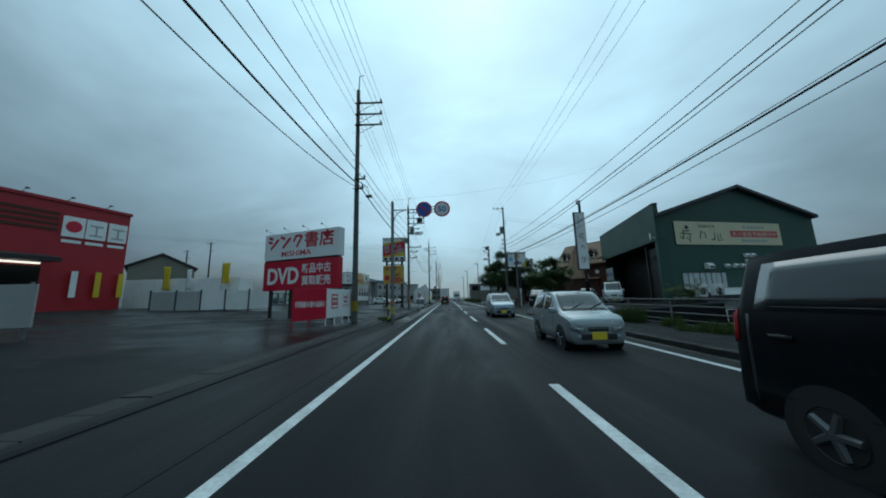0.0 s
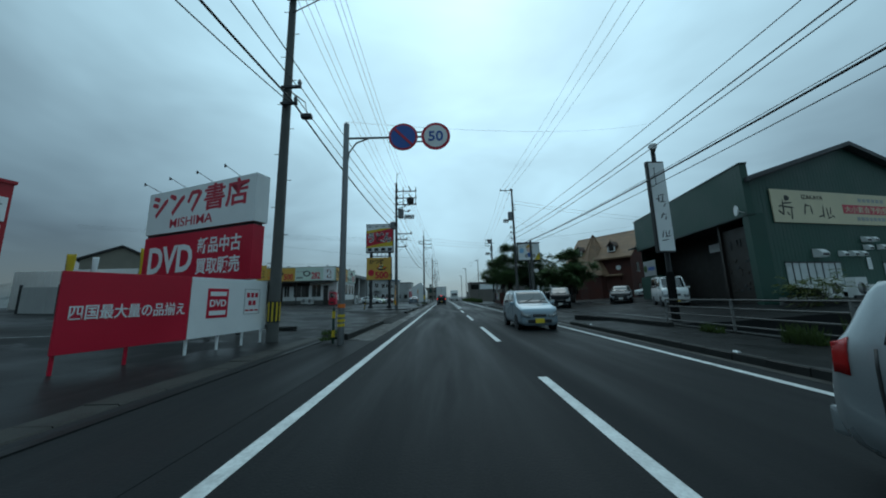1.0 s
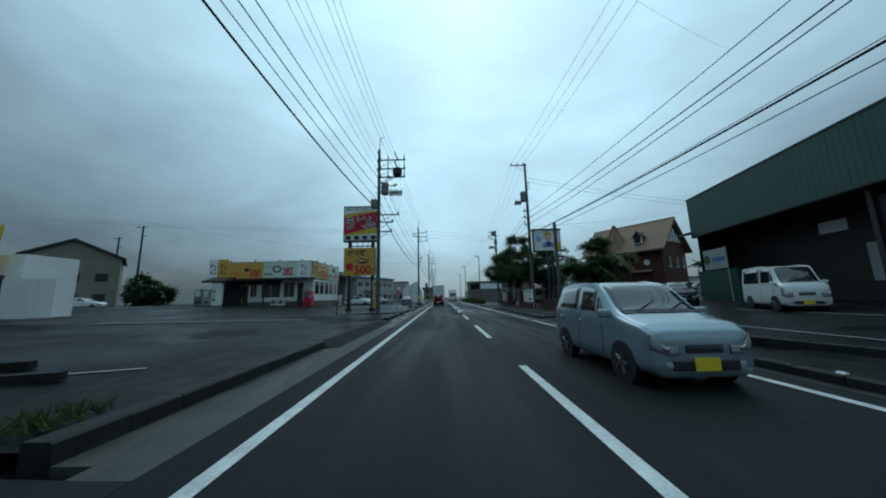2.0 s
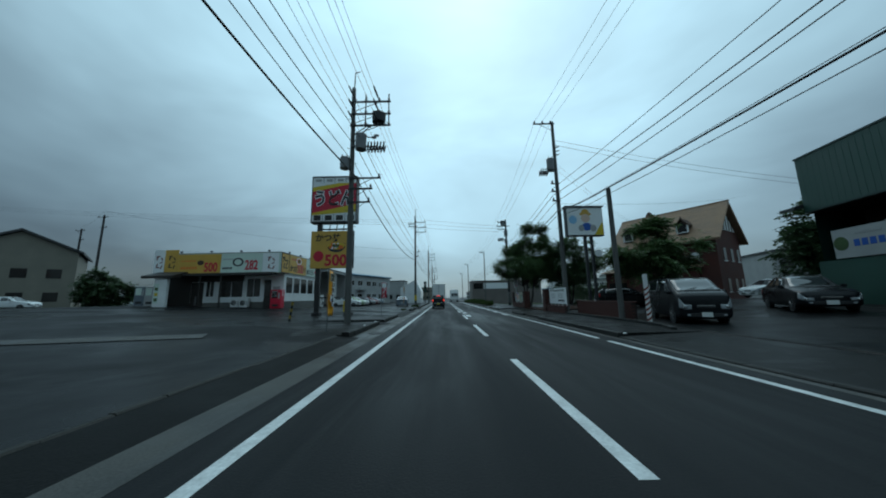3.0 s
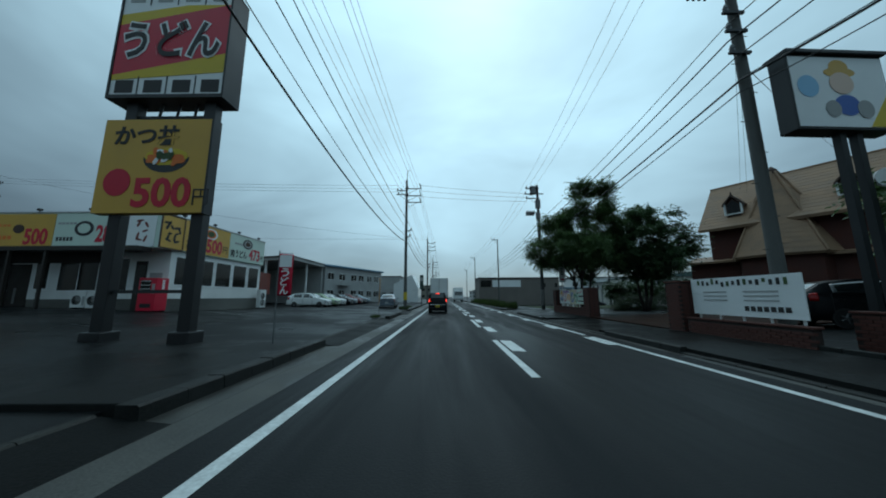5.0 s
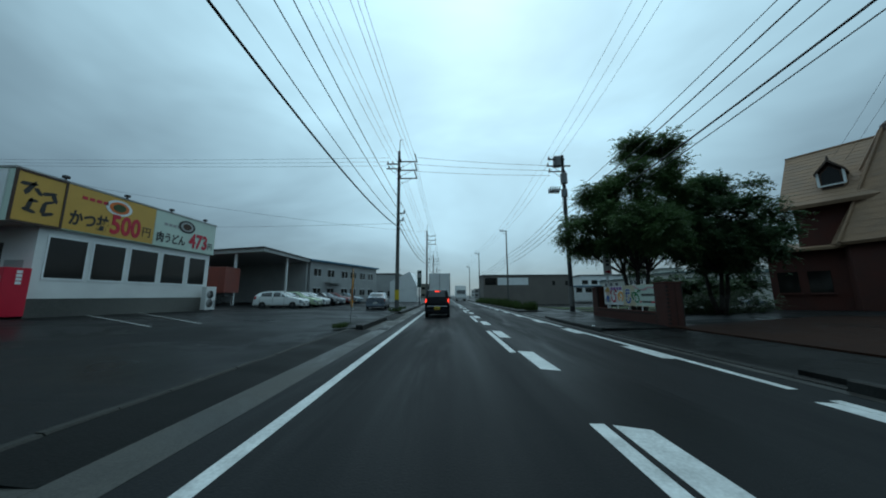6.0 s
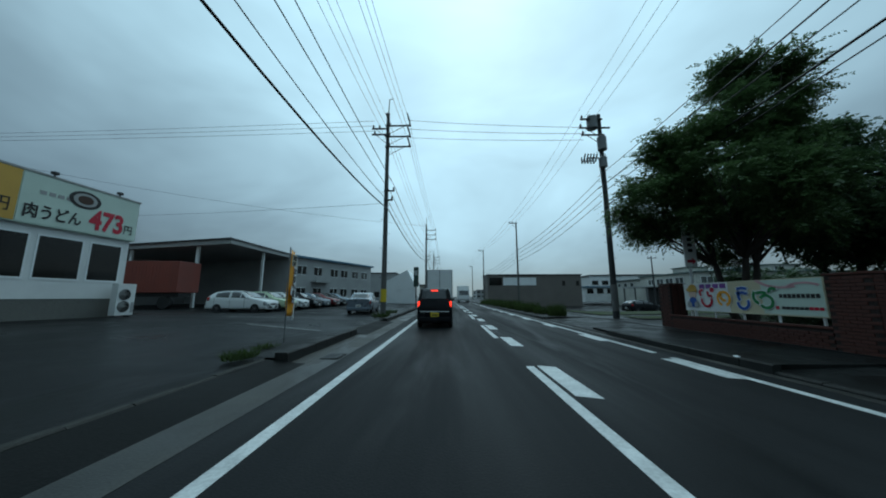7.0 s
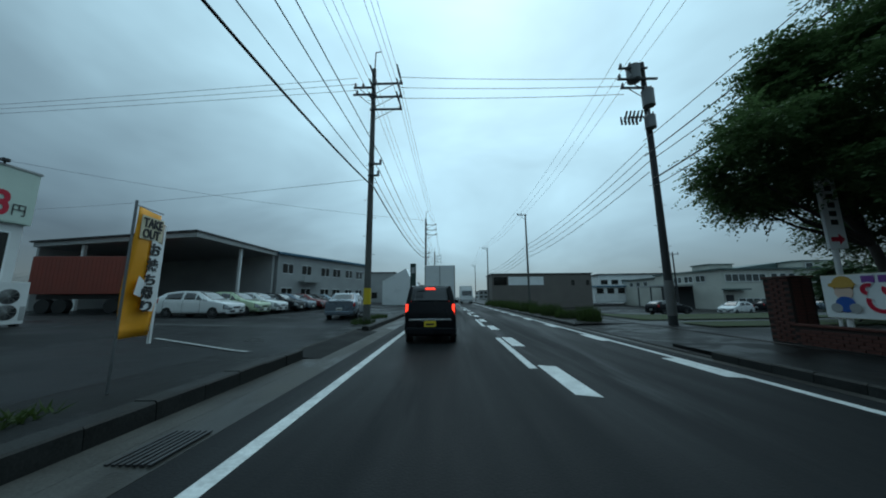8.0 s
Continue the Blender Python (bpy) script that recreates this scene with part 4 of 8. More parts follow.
# board nearer to the entrance
s = thing("white_signboard", "white signboard with a red mark on two posts", "signboard", pose(-13.8, 18.5, gz(-13, 18.6), 0, 0, 12))
bm = B()
box(bm, 0, 1.6, 0, 0.06, 0.77 - gz(-13, 18.6), 2.05 - gz(-13, 18.6), 0.01)
part("panel", bm, GREYWALL, s)
for x in (0.2, 1.4):
    bm = B()
    box(bm, x - 0.035, x + 0.035, 0.065, 0.12, -0.05, 1.7)
    part("leg", bm, STEEL, s)
bar(0.5, 1.1, 0.4, 0.45, -0.004, RED, s, "poster")

# red shop building
s = thing("shop_building", "red-painted box-like shop building with white sign squares", "building", pose(-31, 38.5, 0.9, 0, 0, -12.4))
bm = B()
box(bm, -0.4, 0, -22, 0, -0.2, 9.2)
part("front_wall", bm, REDWALL, s)
bm = B()
box(bm, -16, -0.405, -22, -0.02, -0.2, 9.1)
part("side_wall", bm, GREYWALL, s, "grey rear and side walls")
bm = B()
box(bm, -16.1, 0.12, -22.1, 0.1, 9.2, 9.45)
part("roof_edge", bm, REDWALL, s)
for z in (6.75, 7.2, 7.65, 8.1):
    bm = B()
    box(bm, 0.0, 0.05, -22, -4.75, z, z + 0.24)
    part("wall_stripe", bm, BRICK, s, "dark red painted stripe")
for i, y in enumerate((-0.87, -2.4, -3.85)):
    bm = B()
    box(bm, 0.01, 0.12, y - 0.68, y + 0.68, 6.4, 8.15)
    sq = part("sign_square", bm, WHITE, s, "white square sign panel")
    bm = B()
    if i == 2:
        cyl(bm, (0.12, y, 7.3), (0.14, y, 7.3), 0.5, n=28)
    else:
        box(bm, 0.122, 0.135, y - 0.45, y + 0.45, 7.55, 7.68)
        box(bm, 0.122, 0.135, y - 0.06, y + 0.06, 6.75, 7.6)
        box(bm, 0.122, 0.135, y - 0.45, y + 0.45, 6.68, 6.8)
    part("mark", bm, RED if i == 2 else GREYWALL, s)
    bm = B()
    box(bm, 0.01, 0.05, y - 0.6, y + 0.6, 5.9, 6.15)
    part("mark", bm, WHITE, s)
bm = B()
prism(bm, [(0.0, 4.75), (2.2, 4.35), (2.2, 4.02), (0, 4.1)], -22, -5.2, "y")
part("canopy", bm, DARKSTEEL, s, "dark entrance canopy")
bm = B()
for y in (-7.6, -10.2, -12.8):
    box(bm, 0.4, 0.6, y, y + 2.0, 3.9, 4.02)
part("canopy_lamp", bm, LAMPLIT, s, "lit fluorescent tubes under the canopy")
bm = B()
box(bm, 0.005, 0.05, -16, -5.3, 0, 3.8)
part("entrance_glass", bm, GLASS, s)
for y, mt in ((-3.45, WHITE), (-1.92, BRIGHTYEL), (-0.3, BRIGHTYEL)):
    bm = B()
    box(bm, 0.3, 0.34, y - 0.2, y + 0.2, 1.3, 3.5)
    part("door_banner", bm, mt, s)
bm = B()
for y in (-2, -4.5, -7, -10, -13):
    cyl(bm, (0.05, y, 9.4), (0.75, y, 9.62), 0.02, n=6)
    box(bm, 0.66, 0.84, y - 0.1, y + 0.1, 9.56, 9.67, 0.02)
part("roof_floodlight", bm, DARKSTEEL, s)

# fence and white sheds behind it
fx0, fy0, fx1, fy1 = -25.6, 36.0, -16.0, 37.8
L = math.hypot(fx1 - fx0, fy1 - fy0)
s = thing("panel_fence", "grey sheet-panel fence with dark posts", "fence", pose(fx0, fy0, 0.72, 0, 0, math.degrees(math.atan2(fy1 - fy0, fx1 - fx0))))
for i in range(5):
    bm = B()
    a0, a1 = L * i / 5 + 0.06, L * (i + 1) / 5 - 0.06
    box(bm, a0, a1, 0, 0.04, 0.12, 1.75)
    sheet = part("panel", bm, GREYWALL if i < 2 else WHITEWALL, s)
    for k in range(int((a1 - a0) / 0.5)):
        bm = B()
        box(bm, a0 + k * 0.5 + 0.2, a0 + k * 0.5 + 0.27, -0.015, 0.001, 0.14, 1.72)
        part("rib", bm, GREYWALL if i < 2 else WHITEWALL, sheet)
    bm = B()
    box(bm, L * i / 5 - 0.05, L * i / 5 + 0.05, -0.03, 0.06, -0.5, 1.9)
    part("post", bm, DARKSTEEL, s)
for x, y, w, h, rz, mt in ((-33.6, 41.2, 5.4, 2.5, 4, WHITEWALL), (-27.4, 39.9, 6.6, 2.5, 2, WHITEWALL)):
    bm = B()
    box(bm, 0, w, 0, 2.4, -0.3, h + 0.45, 0.02)
    box_ob = thing("storage_container", "white painted storage container behind the fence", "container", pose(x, y, gz(x, y), 0, 0, rz))
    part("body", bm, mt, box_ob)
    for k in range(int(w / 0.5)):
        bm = B()
        box(bm, 0.2 + k * 0.5, 0.28 + k * 0.5, -0.03, 0.01, 0, h + 0.35)
        part("rib", bm, mt, box_ob)


def nobori(x, y, z0, h, w, mt, label, rz=0, text=None, ink=INK, base=True, mt2=None, foot=None):
    """Tall advertising flag on a thin pole."""
    f = thing("advertising_flag", label, "flag", pose(x, y, foot if foot is not None else gz(x, y), 0, 0, rz), group="tall advertising flags")
    g = foot if foot is not None else gz(x, y)
    bm = B()
    cyl(bm, (0, 0, -0.02), (0, 0, z0 + h + 0.08 - g), 0.016, n=8)
    cyl(bm, (0, 0, z0 + h + 0.02 - g), (w, 0, z0 + h + 0.02 - g), 0.008, n=6)
    if base:
        cyl(bm, (0, 0, 0), (0, 0, 0.12), 0.16, 0.14, 14)
    part("pole", bm, STEEL, f)
    bm = B()
    nx, nz = 6, 14
    g2 = [[bm.verts.new((0.01 + w * i / nx, 0.035 * math.sin(3.2 * i / nx + j * 0.35), z0 - g + h * j / nz)) for i in range(nx + 1)] for j in range(nz + 1)]
    for j in range(nz):
        for i in range(nx):
            bm.faces.new((g2[j][i], g2[j][i + 1], g2[j + 1][i + 1], g2[j + 1][i]))
    bm.normal_update()
    bmesh.ops.solidify(bm, geom=bm.faces[:], thickness=0.004)
    part("cloth", bm, mt, f, smooth=True)
    if mt2:
        bm = B()
        box(bm, 0.02, w - 0.02, -0.05, -0.044, z0 - g + h * 0.68, z0 - g + h * 0.97)
        part("cloth_panel", bm, mt2, f)
    if text:
        n = len(text)
        for i, ch in enumerate(text):
            letters(ch, w * 0.6, h * 0.62 / n, w * 0.5, -0.052, z0 - g + h * (0.66 - 0.64 * (i + 0.5) / n), ink, f, bold=0.02, thick=0.006)
    return f


nobori(-29.4, 41.0, 2.9, 2.4, 0.7, BRIGHTYEL, "bright yellow advertising flag behind the fence")
nobori(-22.2, 39.6, 3.35, 2.0, 0.75, BRIGHTYEL, "bright yellow advertising flag behind the fence")
nobori(-25.7, 39.6, 2.9, 1.9, 0.45, WHITE, "white advertising flag behind the fence")


def takeout_flag(x, y, z0, rz, label):
    """Orange-yellow flag with a white printed panel of black brush characters."""
    f = nobori(x, y, z0, 1.72, 0.5, FLAGYEL, label, rz, foot=0.185, base=False)
    d = z0 - 0.8
    for x0, x1, a, b in ((0.24, 0.49, 0.98, 1.95), (0.1, 0.25, 1.18, 1.42)):
        bm = B()
        prism(bm, [(x0, a + d), (x1 - 0.03, a + d - 0.04), (x1, a + d + 0.1), (x1, b + d - 0.06), (x0 + 0.05, b + d)], -0.048, -0.044, "y")
        part("cloth_panel", bm, WHITE, f, "white printed panel")
    bm = B()
    box(bm, 0.06, 0.46, -0.048, -0.044, 1.92 + d, 2.24 + d, 0.001)
    part("cloth_panel", bm, CREAM, f)
    letters("TAKE", 0.34, 0.13, 0.26, -0.054, 2.15 + d, INK, f, bold=0.03)
    letters("OUT", 0.3, 0.13, 0.25, -0.054, 2.0 + d, INK, f, bold=0.03)
    for ch, cx, cz, h in (("お", 0.36, 1.8, 0.17), ("持", 0.34, 1.58, 0.19), ("ち", 0.33, 1.38, 0.15), ("帰", 0.31, 1.2, 0.18), ("り", 0.33, 1.02, 0.15)):
        letters(ch, 0.2, h, cx, -0.054, cz + d, INK, f, bold=0.03)
    return f


f = takeout_flag(-4.0, 65.3, 0.8, 101, "yellow and white take-out advertising flag by the kerb")
bm = B()
box(bm, 0.505, 0.55, -0.03, 0.0, 0.5, 2.2)
part("cloth_edge", bm, WHITE, f)
takeout_flag(-4.16, 44.0, 0.7, 88, "yellow and white take-out advertising flag by the pole")
f = nobori(-4.04, 53.5, 1.35, 1.05, 0.32, RED, "small red and white advertising flag on a thin pole", 20, "うどん", WHITE, mt2=WHITE, foot=0.185, base=False)

# roadside pole sign of the noodle restaurant
s = thing("pole_sign", "tall two-panel restaurant pole sign, red and yellow", "pole sign", pose(-9.12, 53.4, 0.15) @ Matrix.Diagonal((1, 1, 1.06, 1)))
W = 3.2
bm = B()
box(bm, 0, W, 0, 0.6, 6.3, 9.45, 0.02)
part("upper_box", bm, WHITE, s, "white upper sign box with grey frame")
bm = B()
for x0, x1, z0, z1 in ((-0.03, W + 0.03, 6.22, 6.32), (-0.03, W + 0.03, 9.42, 9.5), (-0.03, 0.03, 6.3, 9.45), (W - 0.03, W + 0.03, 6.3, 9.45)):
    box(bm, x0, x1, -0.03, 0.63, z0, z1)
part("frame", bm, DARKSTEEL, s)
bm = B()
prism(bm, [(0.04, 6.9), (W - 0.04, 7.5), (W - 0.04, 9.0), (0.04, 8.4)], -0.012, 0.0, "y")
part("red_band", bm, RED, s, "slanting red band")
bm = B()
prism(bm, [(0.04, 8.4), (W - 0.04, 9.0), (W * 0.6, 9.0), (0.04, 8.72)], -0.011, 0.0, "y")
prism(bm, [(0.04, 6.9), (W - 0.04, 7.5), (W - 0.04, 6.95), (0.04, 6.75)], -0.011, 0.0, "y")
part("yellow_band", bm, BRIGHTYEL, s)
letters("うどん", 2.85, 1.22, W * 0.5, -0.02, 7.95, WHITE, s, bold=0.075, label="white outlined lettering")
letters("うどん", 2.74, 1.1, W * 0.5, -0.032, 7.95, INK, s, bold=0.02)
for i in range(4):
    bar(0.42 + i * 0.8, 6.56, 0.5, 0.36, -0.006, INK, s, "name_bar")
    bar(0.42 + i * 0.8, 9.2, 0.42, 0.16, -0.006, GREYWALL, s, "text_bar")
for i in range(1, 4):
    for za, zb in ((6.32, 6.85), (9.02, 9.42)):
        bm = B()
        box(bm, W * i / 4 - 0.012, W * i / 4 + 0.012, -0.016, 0, za, zb)
        part("divider", bm, DARKSTEEL, s)
bm = B()
box(bm, 0.05, W - 0.2, 0.05, 0.3, 3.15, 5.65, 0.015)
part("lower_box", bm, YELLOW, s, "yellow lower sign box")
bm = B()
box(bm, W - 0.22, W - 0.16, 0.03, 0.32, 3.13, 5.67)
part("side_frame", bm, DARKSTEEL, s)
letters("かつ丼", 1.75, 0.55, 1.25, 0.04, 5.2, INK, s, bold=0.03)
letters("500", 1.55, 0.78, 1.85, 0.04, 3.68, RED, s, bold=0.03)
letters("円", 0.42, 0.42, 2.9, 0.04, 3.55, INK, s)
bm = B()
prism(bm, [(0.62 * math.cos(radians(a)), 0.4 * math.sin(radians(a))) for a in range(180, 361, 15)], 0.0, 0.006, "y")
bm.transform(pose(1.85, 0.044, 4.6))
part("dish_picture", bm, ROOFDARK, s, "dark printed bowl")
rnd = random.Random(8)
for n, mt, dy, spread, size in ((1, BRIGHTYEL, 0.038, 0.0, 0.56), (7, ORANGE, 0.032, 0.4, 0.15), (6, WHITE, 0.026, 0.36, 0.09), (9, LEAF, 0.020, 0.2, 0.085)):
    for q in range(n):
        bm = B()
        cyl(bm, (0, 0, 0), (0, 0.006, 0), size * (0.8 + 0.4 * rnd.random() if n > 1 else 1), n=11)
        bm.transform(pose(1.85, dy, 4.62) @ Matrix.Diagonal((1.05, 1, 0.42, 1)) if n == 1 else pose(1.85 + spread * (rnd.random() * 2 - 1), dy - 0.0004 * q, 4.63 + 0.4 * spread * (rnd.random() * 2 - 1), 0, 30 * q, 0) @ Matrix.Diagonal((1.2, 1, 0.6, 1)))
        part("dish_picture", bm, mt, s)
bm = B()
cyl(bm, (0.62, 0.04, 3.95), (0.62, 0.046, 3.95), 0.36, n=24)
part("round_badge", bm, RED, s)
for x in (0.55, 2.75):
    bm = B()
    box(bm, x - 0.16, x + 0.16, 0.18, 0.44, -0.05, 6.3, 0.02)
    box(bm, x - 0.26, x + 0.26, 0.05, 0.57, -0.05, 0.3, 0.03)
    part("post", bm, BLACK, s, "black square steel post")
bm = B()
box(bm, 0.5, 2.8, 0.25, 0.36, 5.78, 5.86)
for x in (1.2, 1.7, 2.2):
    cyl(bm, (x, 0.3, 5.65), (x + 0.12, 0.3, 6.3), 0.035, n=6)
box(bm, 0.6, 2.7, 0.28, 0.34, 1.2, 1.28)
part("brace", bm, DARKSTEEL, s)

s = thing("striped_post", "black and yellow striped flexible post", "post", pose(-8.12, 49.1, 0.2, 0, 8, 0))
bm = B()
cyl(bm, (0, 0, 0), (0, 0, 1.05), 0.06, n=12)
part("post", bm, BLACK, s)
for i in range(3):
    bm = B()
    cyl(bm, (0, 0, 0.15 + i * 0.36), (0, 0, 0.32 + i * 0.36), 0.064, n=12, cap=False)
    part("yellow_band", bm, WORNYEL, s)

# noodle restaurant
rx0, rx1, ry0, ry1 = -28.6, -16.1, 62.7, 72.45
g0 = 0.42
fy = ry0 + 0.92
rest = thing("restaurant", "white single-storey restaurant with yellow and green sign parapet", "restaurant", pose(0, 0, g0))
bm = B()
box(bm, rx0, rx1, fy, ry1, 0.84, 3.7)
part("wall", bm, WHITEWALL, rest)
bm = B()
box(bm, rx0 + 0.02, rx1 - 0.02, fy + 0.02, ry1 - 0.02, -0.4, 0.84)
part("plinth", bm, PLINTH, rest, "stained grey concrete plinth")
bm = B()
box(bm, rx0 - 0.1, rx1 + 0.14, ry0 - 0.14, ry1 + 0.1, 3.7, 5.72)
part("parapet", bm, PALEGREEN, rest)
bm = B()
box(bm, rx0 - 0.14, rx1 + 0.18, ry0 - 0.18, ry1 + 0.14, 5.72, 5.8)
part("parapet_cap", bm, GREYWALL, rest)
E1 = Matrix.Translation((rx1 + 0.145, 0, 0)) @ Matrix.Rotation(radians(90), 4, "Z")
for y0, y1 in ((62.6, 64.12), (64.12, 68.14)):
    bm = B()
    box(bm, rx1 + 0.142, rx1 + 0.165, y0 + 0.02, y1 - 0.02, 3.75, 5.7)
    part("sign_panel", bm, YELLOW, rest)
bm = B()
for a, b, c, d in ((62.56, 62.64, 3.7, 5.74), (64.08, 64.16, 3.7, 5.74), (62.64, 64.08, 3.68, 3.77), (62.64, 64.08, 5.66, 5.74)):
    box(bm, rx1 + 0.142, rx1 + 0.185, a, b, c, d)
part("sign_frame", bm, TIMBER, rest)
bm = B()
box(bm, rx1 + 0.142, rx1 + 0.158, 68.16, 72.4, 3.75, 5.7)
part("sign_panel", bm, PALEGREEN, rest)
letters("かつ丼", 1.52, 0.72, 65.12, -0.03, 4.3, INK, rest, face=E1, bold=0.03)
letters("500", 1.42, 0.98, 66.68, -0.03, 4.38, RED, rest, face=E1, bold=0.03)
letters("円", 0.42, 0.5, 67.72, -0.03, 4.3, INK, rest, face=E1)
letters("肉うどん", 1.84, 0.6, 69.24, -0.03, 4.25, INK, rest, face=E1, bold=0.02)
letters("473", 1.42, 0.95, 71.15, -0.03, 4.38, RED, rest, face=E1, bold=0.03)
letters("円", 0.36, 0.42, 72.12, -0.03, 4.2, INK, rest, face=E1)
for cy, cz, mts in ((66.25, 5.2, (WHITE, ORANGE, LEAF)), (70.2, 5.15, (INK, GREYWALL, TIMBER))):
    for k, mt in enumerate(mts):
        bm = B()
        cyl(bm, (0, 0, 0), (0.008, 0, 0), 0.55 - 0.14 * k, n=24)
        bm.transform(pose(rx1 + 0.166 + 0.008 * k, cy, cz) @ Matrix.Diagonal((1, 1.1, 0.7, 1)))
        part("dish_picture", bm, mt, rest)
# the name on the yellow panel as loose brush strokes
for y, z, l, w, a in ((63.02, 5.1, 0.66, 0.17, 65), (62.98, 5.24, 0.55, 0.15, 8), (63.28, 5.0, 0.36, 0.15, -50), (63.62, 5.02, 0.5, 0.15, 15), (63.8, 4.85, 0.38, 0.16, -65), (63.66, 4.68, 0.32, 0.12, 25),
                      (63.08, 4.5, 0.48, 0.15, 80), (63.18, 4.62, 0.3, 0.13, 5), (63.1, 4.22, 0.44, 0.15, -15), (63.5, 4.42, 0.52, 0.16, 85), (63.66, 4.2, 0.42, 0.15, 20)):
    bm = B()
    prism(bm, [(-l / 2, -w * 0.2), (-l * 0.3, -w / 2), (l * 0.3, -w * 0.42), (l / 2, 0), (l * 0.25, w * 0.4), (-l * 0.35, w / 2)], -0.004, 0.004, "y")
    bm.transform(Matrix.Translation((rx1 + 0.17, y, z)) @ Matrix.Rotation(radians(90), 4, "Z") @ Matrix.Rotation(radians(-a), 4, "Y"))
    part("name_stroke", bm, INK, rest)
for i in range(4):
    bm = B()
    box(bm, rx1 + 0.16, rx1 + 0.168, 68.7 + i * 0.28, 68.9 + i * 0.28, 4.95, 5.1)
    part("text_bar", bm, GREYWALL, rest)
    bm = B()
    box(bm, rx1 + 0.166, rx1 + 0.174, 64.7 + i * 0.28, 64.9 + i * 0.28, 5.2, 5.34)
    part("text_bar", bm, RED, rest)
for y0, y1 in ((64.0, 65.33), (65.62, 66.98), (67.27, 68.72), (69.05, 70.5), (70.85, 72.1)):
    w = thing("window", "", "", Matrix())
    w.parent = rest
    bm = B()
    box(bm, rx1 - 0.06, rx1 + 0.012, y0, y1, 1.68, 3.34)
    part("pane", bm, GLASS, w)
    bm = B()
    for a, b, c, d in ((y0 - 0.06, y1 + 0.06, 1.60, 1.68), (y0 - 0.06, y1 + 0.06, 3.34, 3.41), (y0 - 0.06, y0, 1.68, 3.34), (y1, y1 + 0.06, 1.68, 3.34)):
        box(bm, rx1, rx1 + 0.02, a, b, c, d)
    part("window_frame", bm, WHITE, w)
# front side towards the lot
for x0, x1, mt in ((-28.7, -27.6, WHITE), (-27.6, -26.25, YELLOW), (-26.25, -21.95, YELLOW), (-21.95, -17.8, PALEGREEN), (-17.8, -16.15, WHITE)):
    bm = B()
    up = 0.5 if x0 < -27 else 0
    box(bm, x0, x1 - 0.04, ry0 - 0.19, ry0 - 0.145, 3.75, 5.66 + up)
    part("sign_panel", bm, mt, rest)
letters("500", 1.35, 0.95, -22.95, ry0 - 0.2, 4.35, RED, rest, bold=0.03)
letters("282", 1.3, 1.0, -18.9, ry0 - 0.2, 4.5, RED, rest, bold=0.03)
for x, r, mt in ((-20.25, 0.55, ROOFDARK), (-20.25, 0.36, PALEGREEN), (-24.0, 0.32, TIMBER)):
    bm = B()
    cyl(bm, (0, 0, 0), (0, 0.01, 0), r, n=20)
    bm.transform(pose(x, ry0 - 0.205 - (0.01 if mt is PALEGREEN else 0), 4.8) @ Matrix.Diagonal((1, 1, 0.8, 1)))
    part("dish_picture", bm, mt, rest)
for i in range(5):
    bar(-21.7 + i * 0.22, 5.1, 0.16, 0.12, ry0 - 0.195, GREYWALL, rest, "text_bar")
    bar(-21.7 + i * 0.2, 4.2, 0.14, 0.22, ry0 - 0.195, ROOFDARK, rest, "text_bar")
for i in range(6):
    bar(-25.85 + i * 0.25, 5.0, 0.17, 0.12, ry0 - 0.195, ORANGE, rest, "text_bar")
    bar(-25.85 + i * 0.28, 4.3, 0.2, 0.22, ry0 - 0.195, ORANGE, rest, "text_bar")
for cx, up, mt in ((-26.95, 0.0, INK), (-28.2, 0.0, RUST), (-17.0, -0.25, RUST)):
    for x, z, l, w, a in ((-0.15, 5.35, 0.5, 0.14, 65), (-0.1, 5.5, 0.45, 0.12, 8), (0.3, 5.25, 0.4, 0.13, -55), (0.25, 4.9, 0.35, 0.12, 20), (-0.15, 4.6, 0.5, 0.14, 80), (-0.05, 4.4, 0.42, 0.12, -10), (0.3, 4.45, 0.45, 0.13, 70)):
        bm = B()
        prism(bm, [(-l / 2, -w * 0.2), (-l * 0.3, -w / 2), (l * 0.3, -w * 0.42), (l / 2, 0), (l * 0.25, w * 0.4), (-l * 0.35, w / 2)], -0.004, 0.004, "y")
        bm.transform(pose(cx + x, ry0 - 0.197, z + up, 0, -a, 0))
        part("name_stroke", bm, mt, rest)
bm = B()
prism(bm, [(ry0 - 0.145, 3.95), (ry0 - 1.9, 3.45), (ry0 - 1.9, 3.2), (ry0 - 0.145, 3.4)], rx0 + 0.5, -25.2, "x")
part("awning", bm, DARKWOOD, rest, "dark brown awning over the entrance")
bm = B()
box(bm, -25.2, rx1 - 0.3, ry0 - 0.85, ry0 - 0.01, 3.46, 3.7)
part("eave", bm, DARKWOOD, rest, "dark eave under the sign panels")
# dark wood band; its darkness also carries the eave's shade on the wall
bm = B()
box(bm, -25.55, -20.2, fy - 0.05, fy - 0.026, 2.95, 3.69)
part("lintel_panel", bm, DARKWOOD, rest, "dark wood band over the front windows, also holding the eave's shade")
bm = B()
box(bm, -26.9, -25.7, ry0 - 1.75, ry0 - 1.5, -0.4, 3.2)
part("porch_screen", bm, WHITEWALL, rest, "white screen wall before the entrance")
# dark sheet on the wall stands in for the entrance's shaded interior
bm = B()
box(bm, rx0 + 0.05, -25.57, fy - 0.05, fy - 0.002, -0.4, 3.69)
part("wood_cladding", bm, DARKWOOD, rest, "dark panel standing in for the shaded entrance recess")
bm = B()
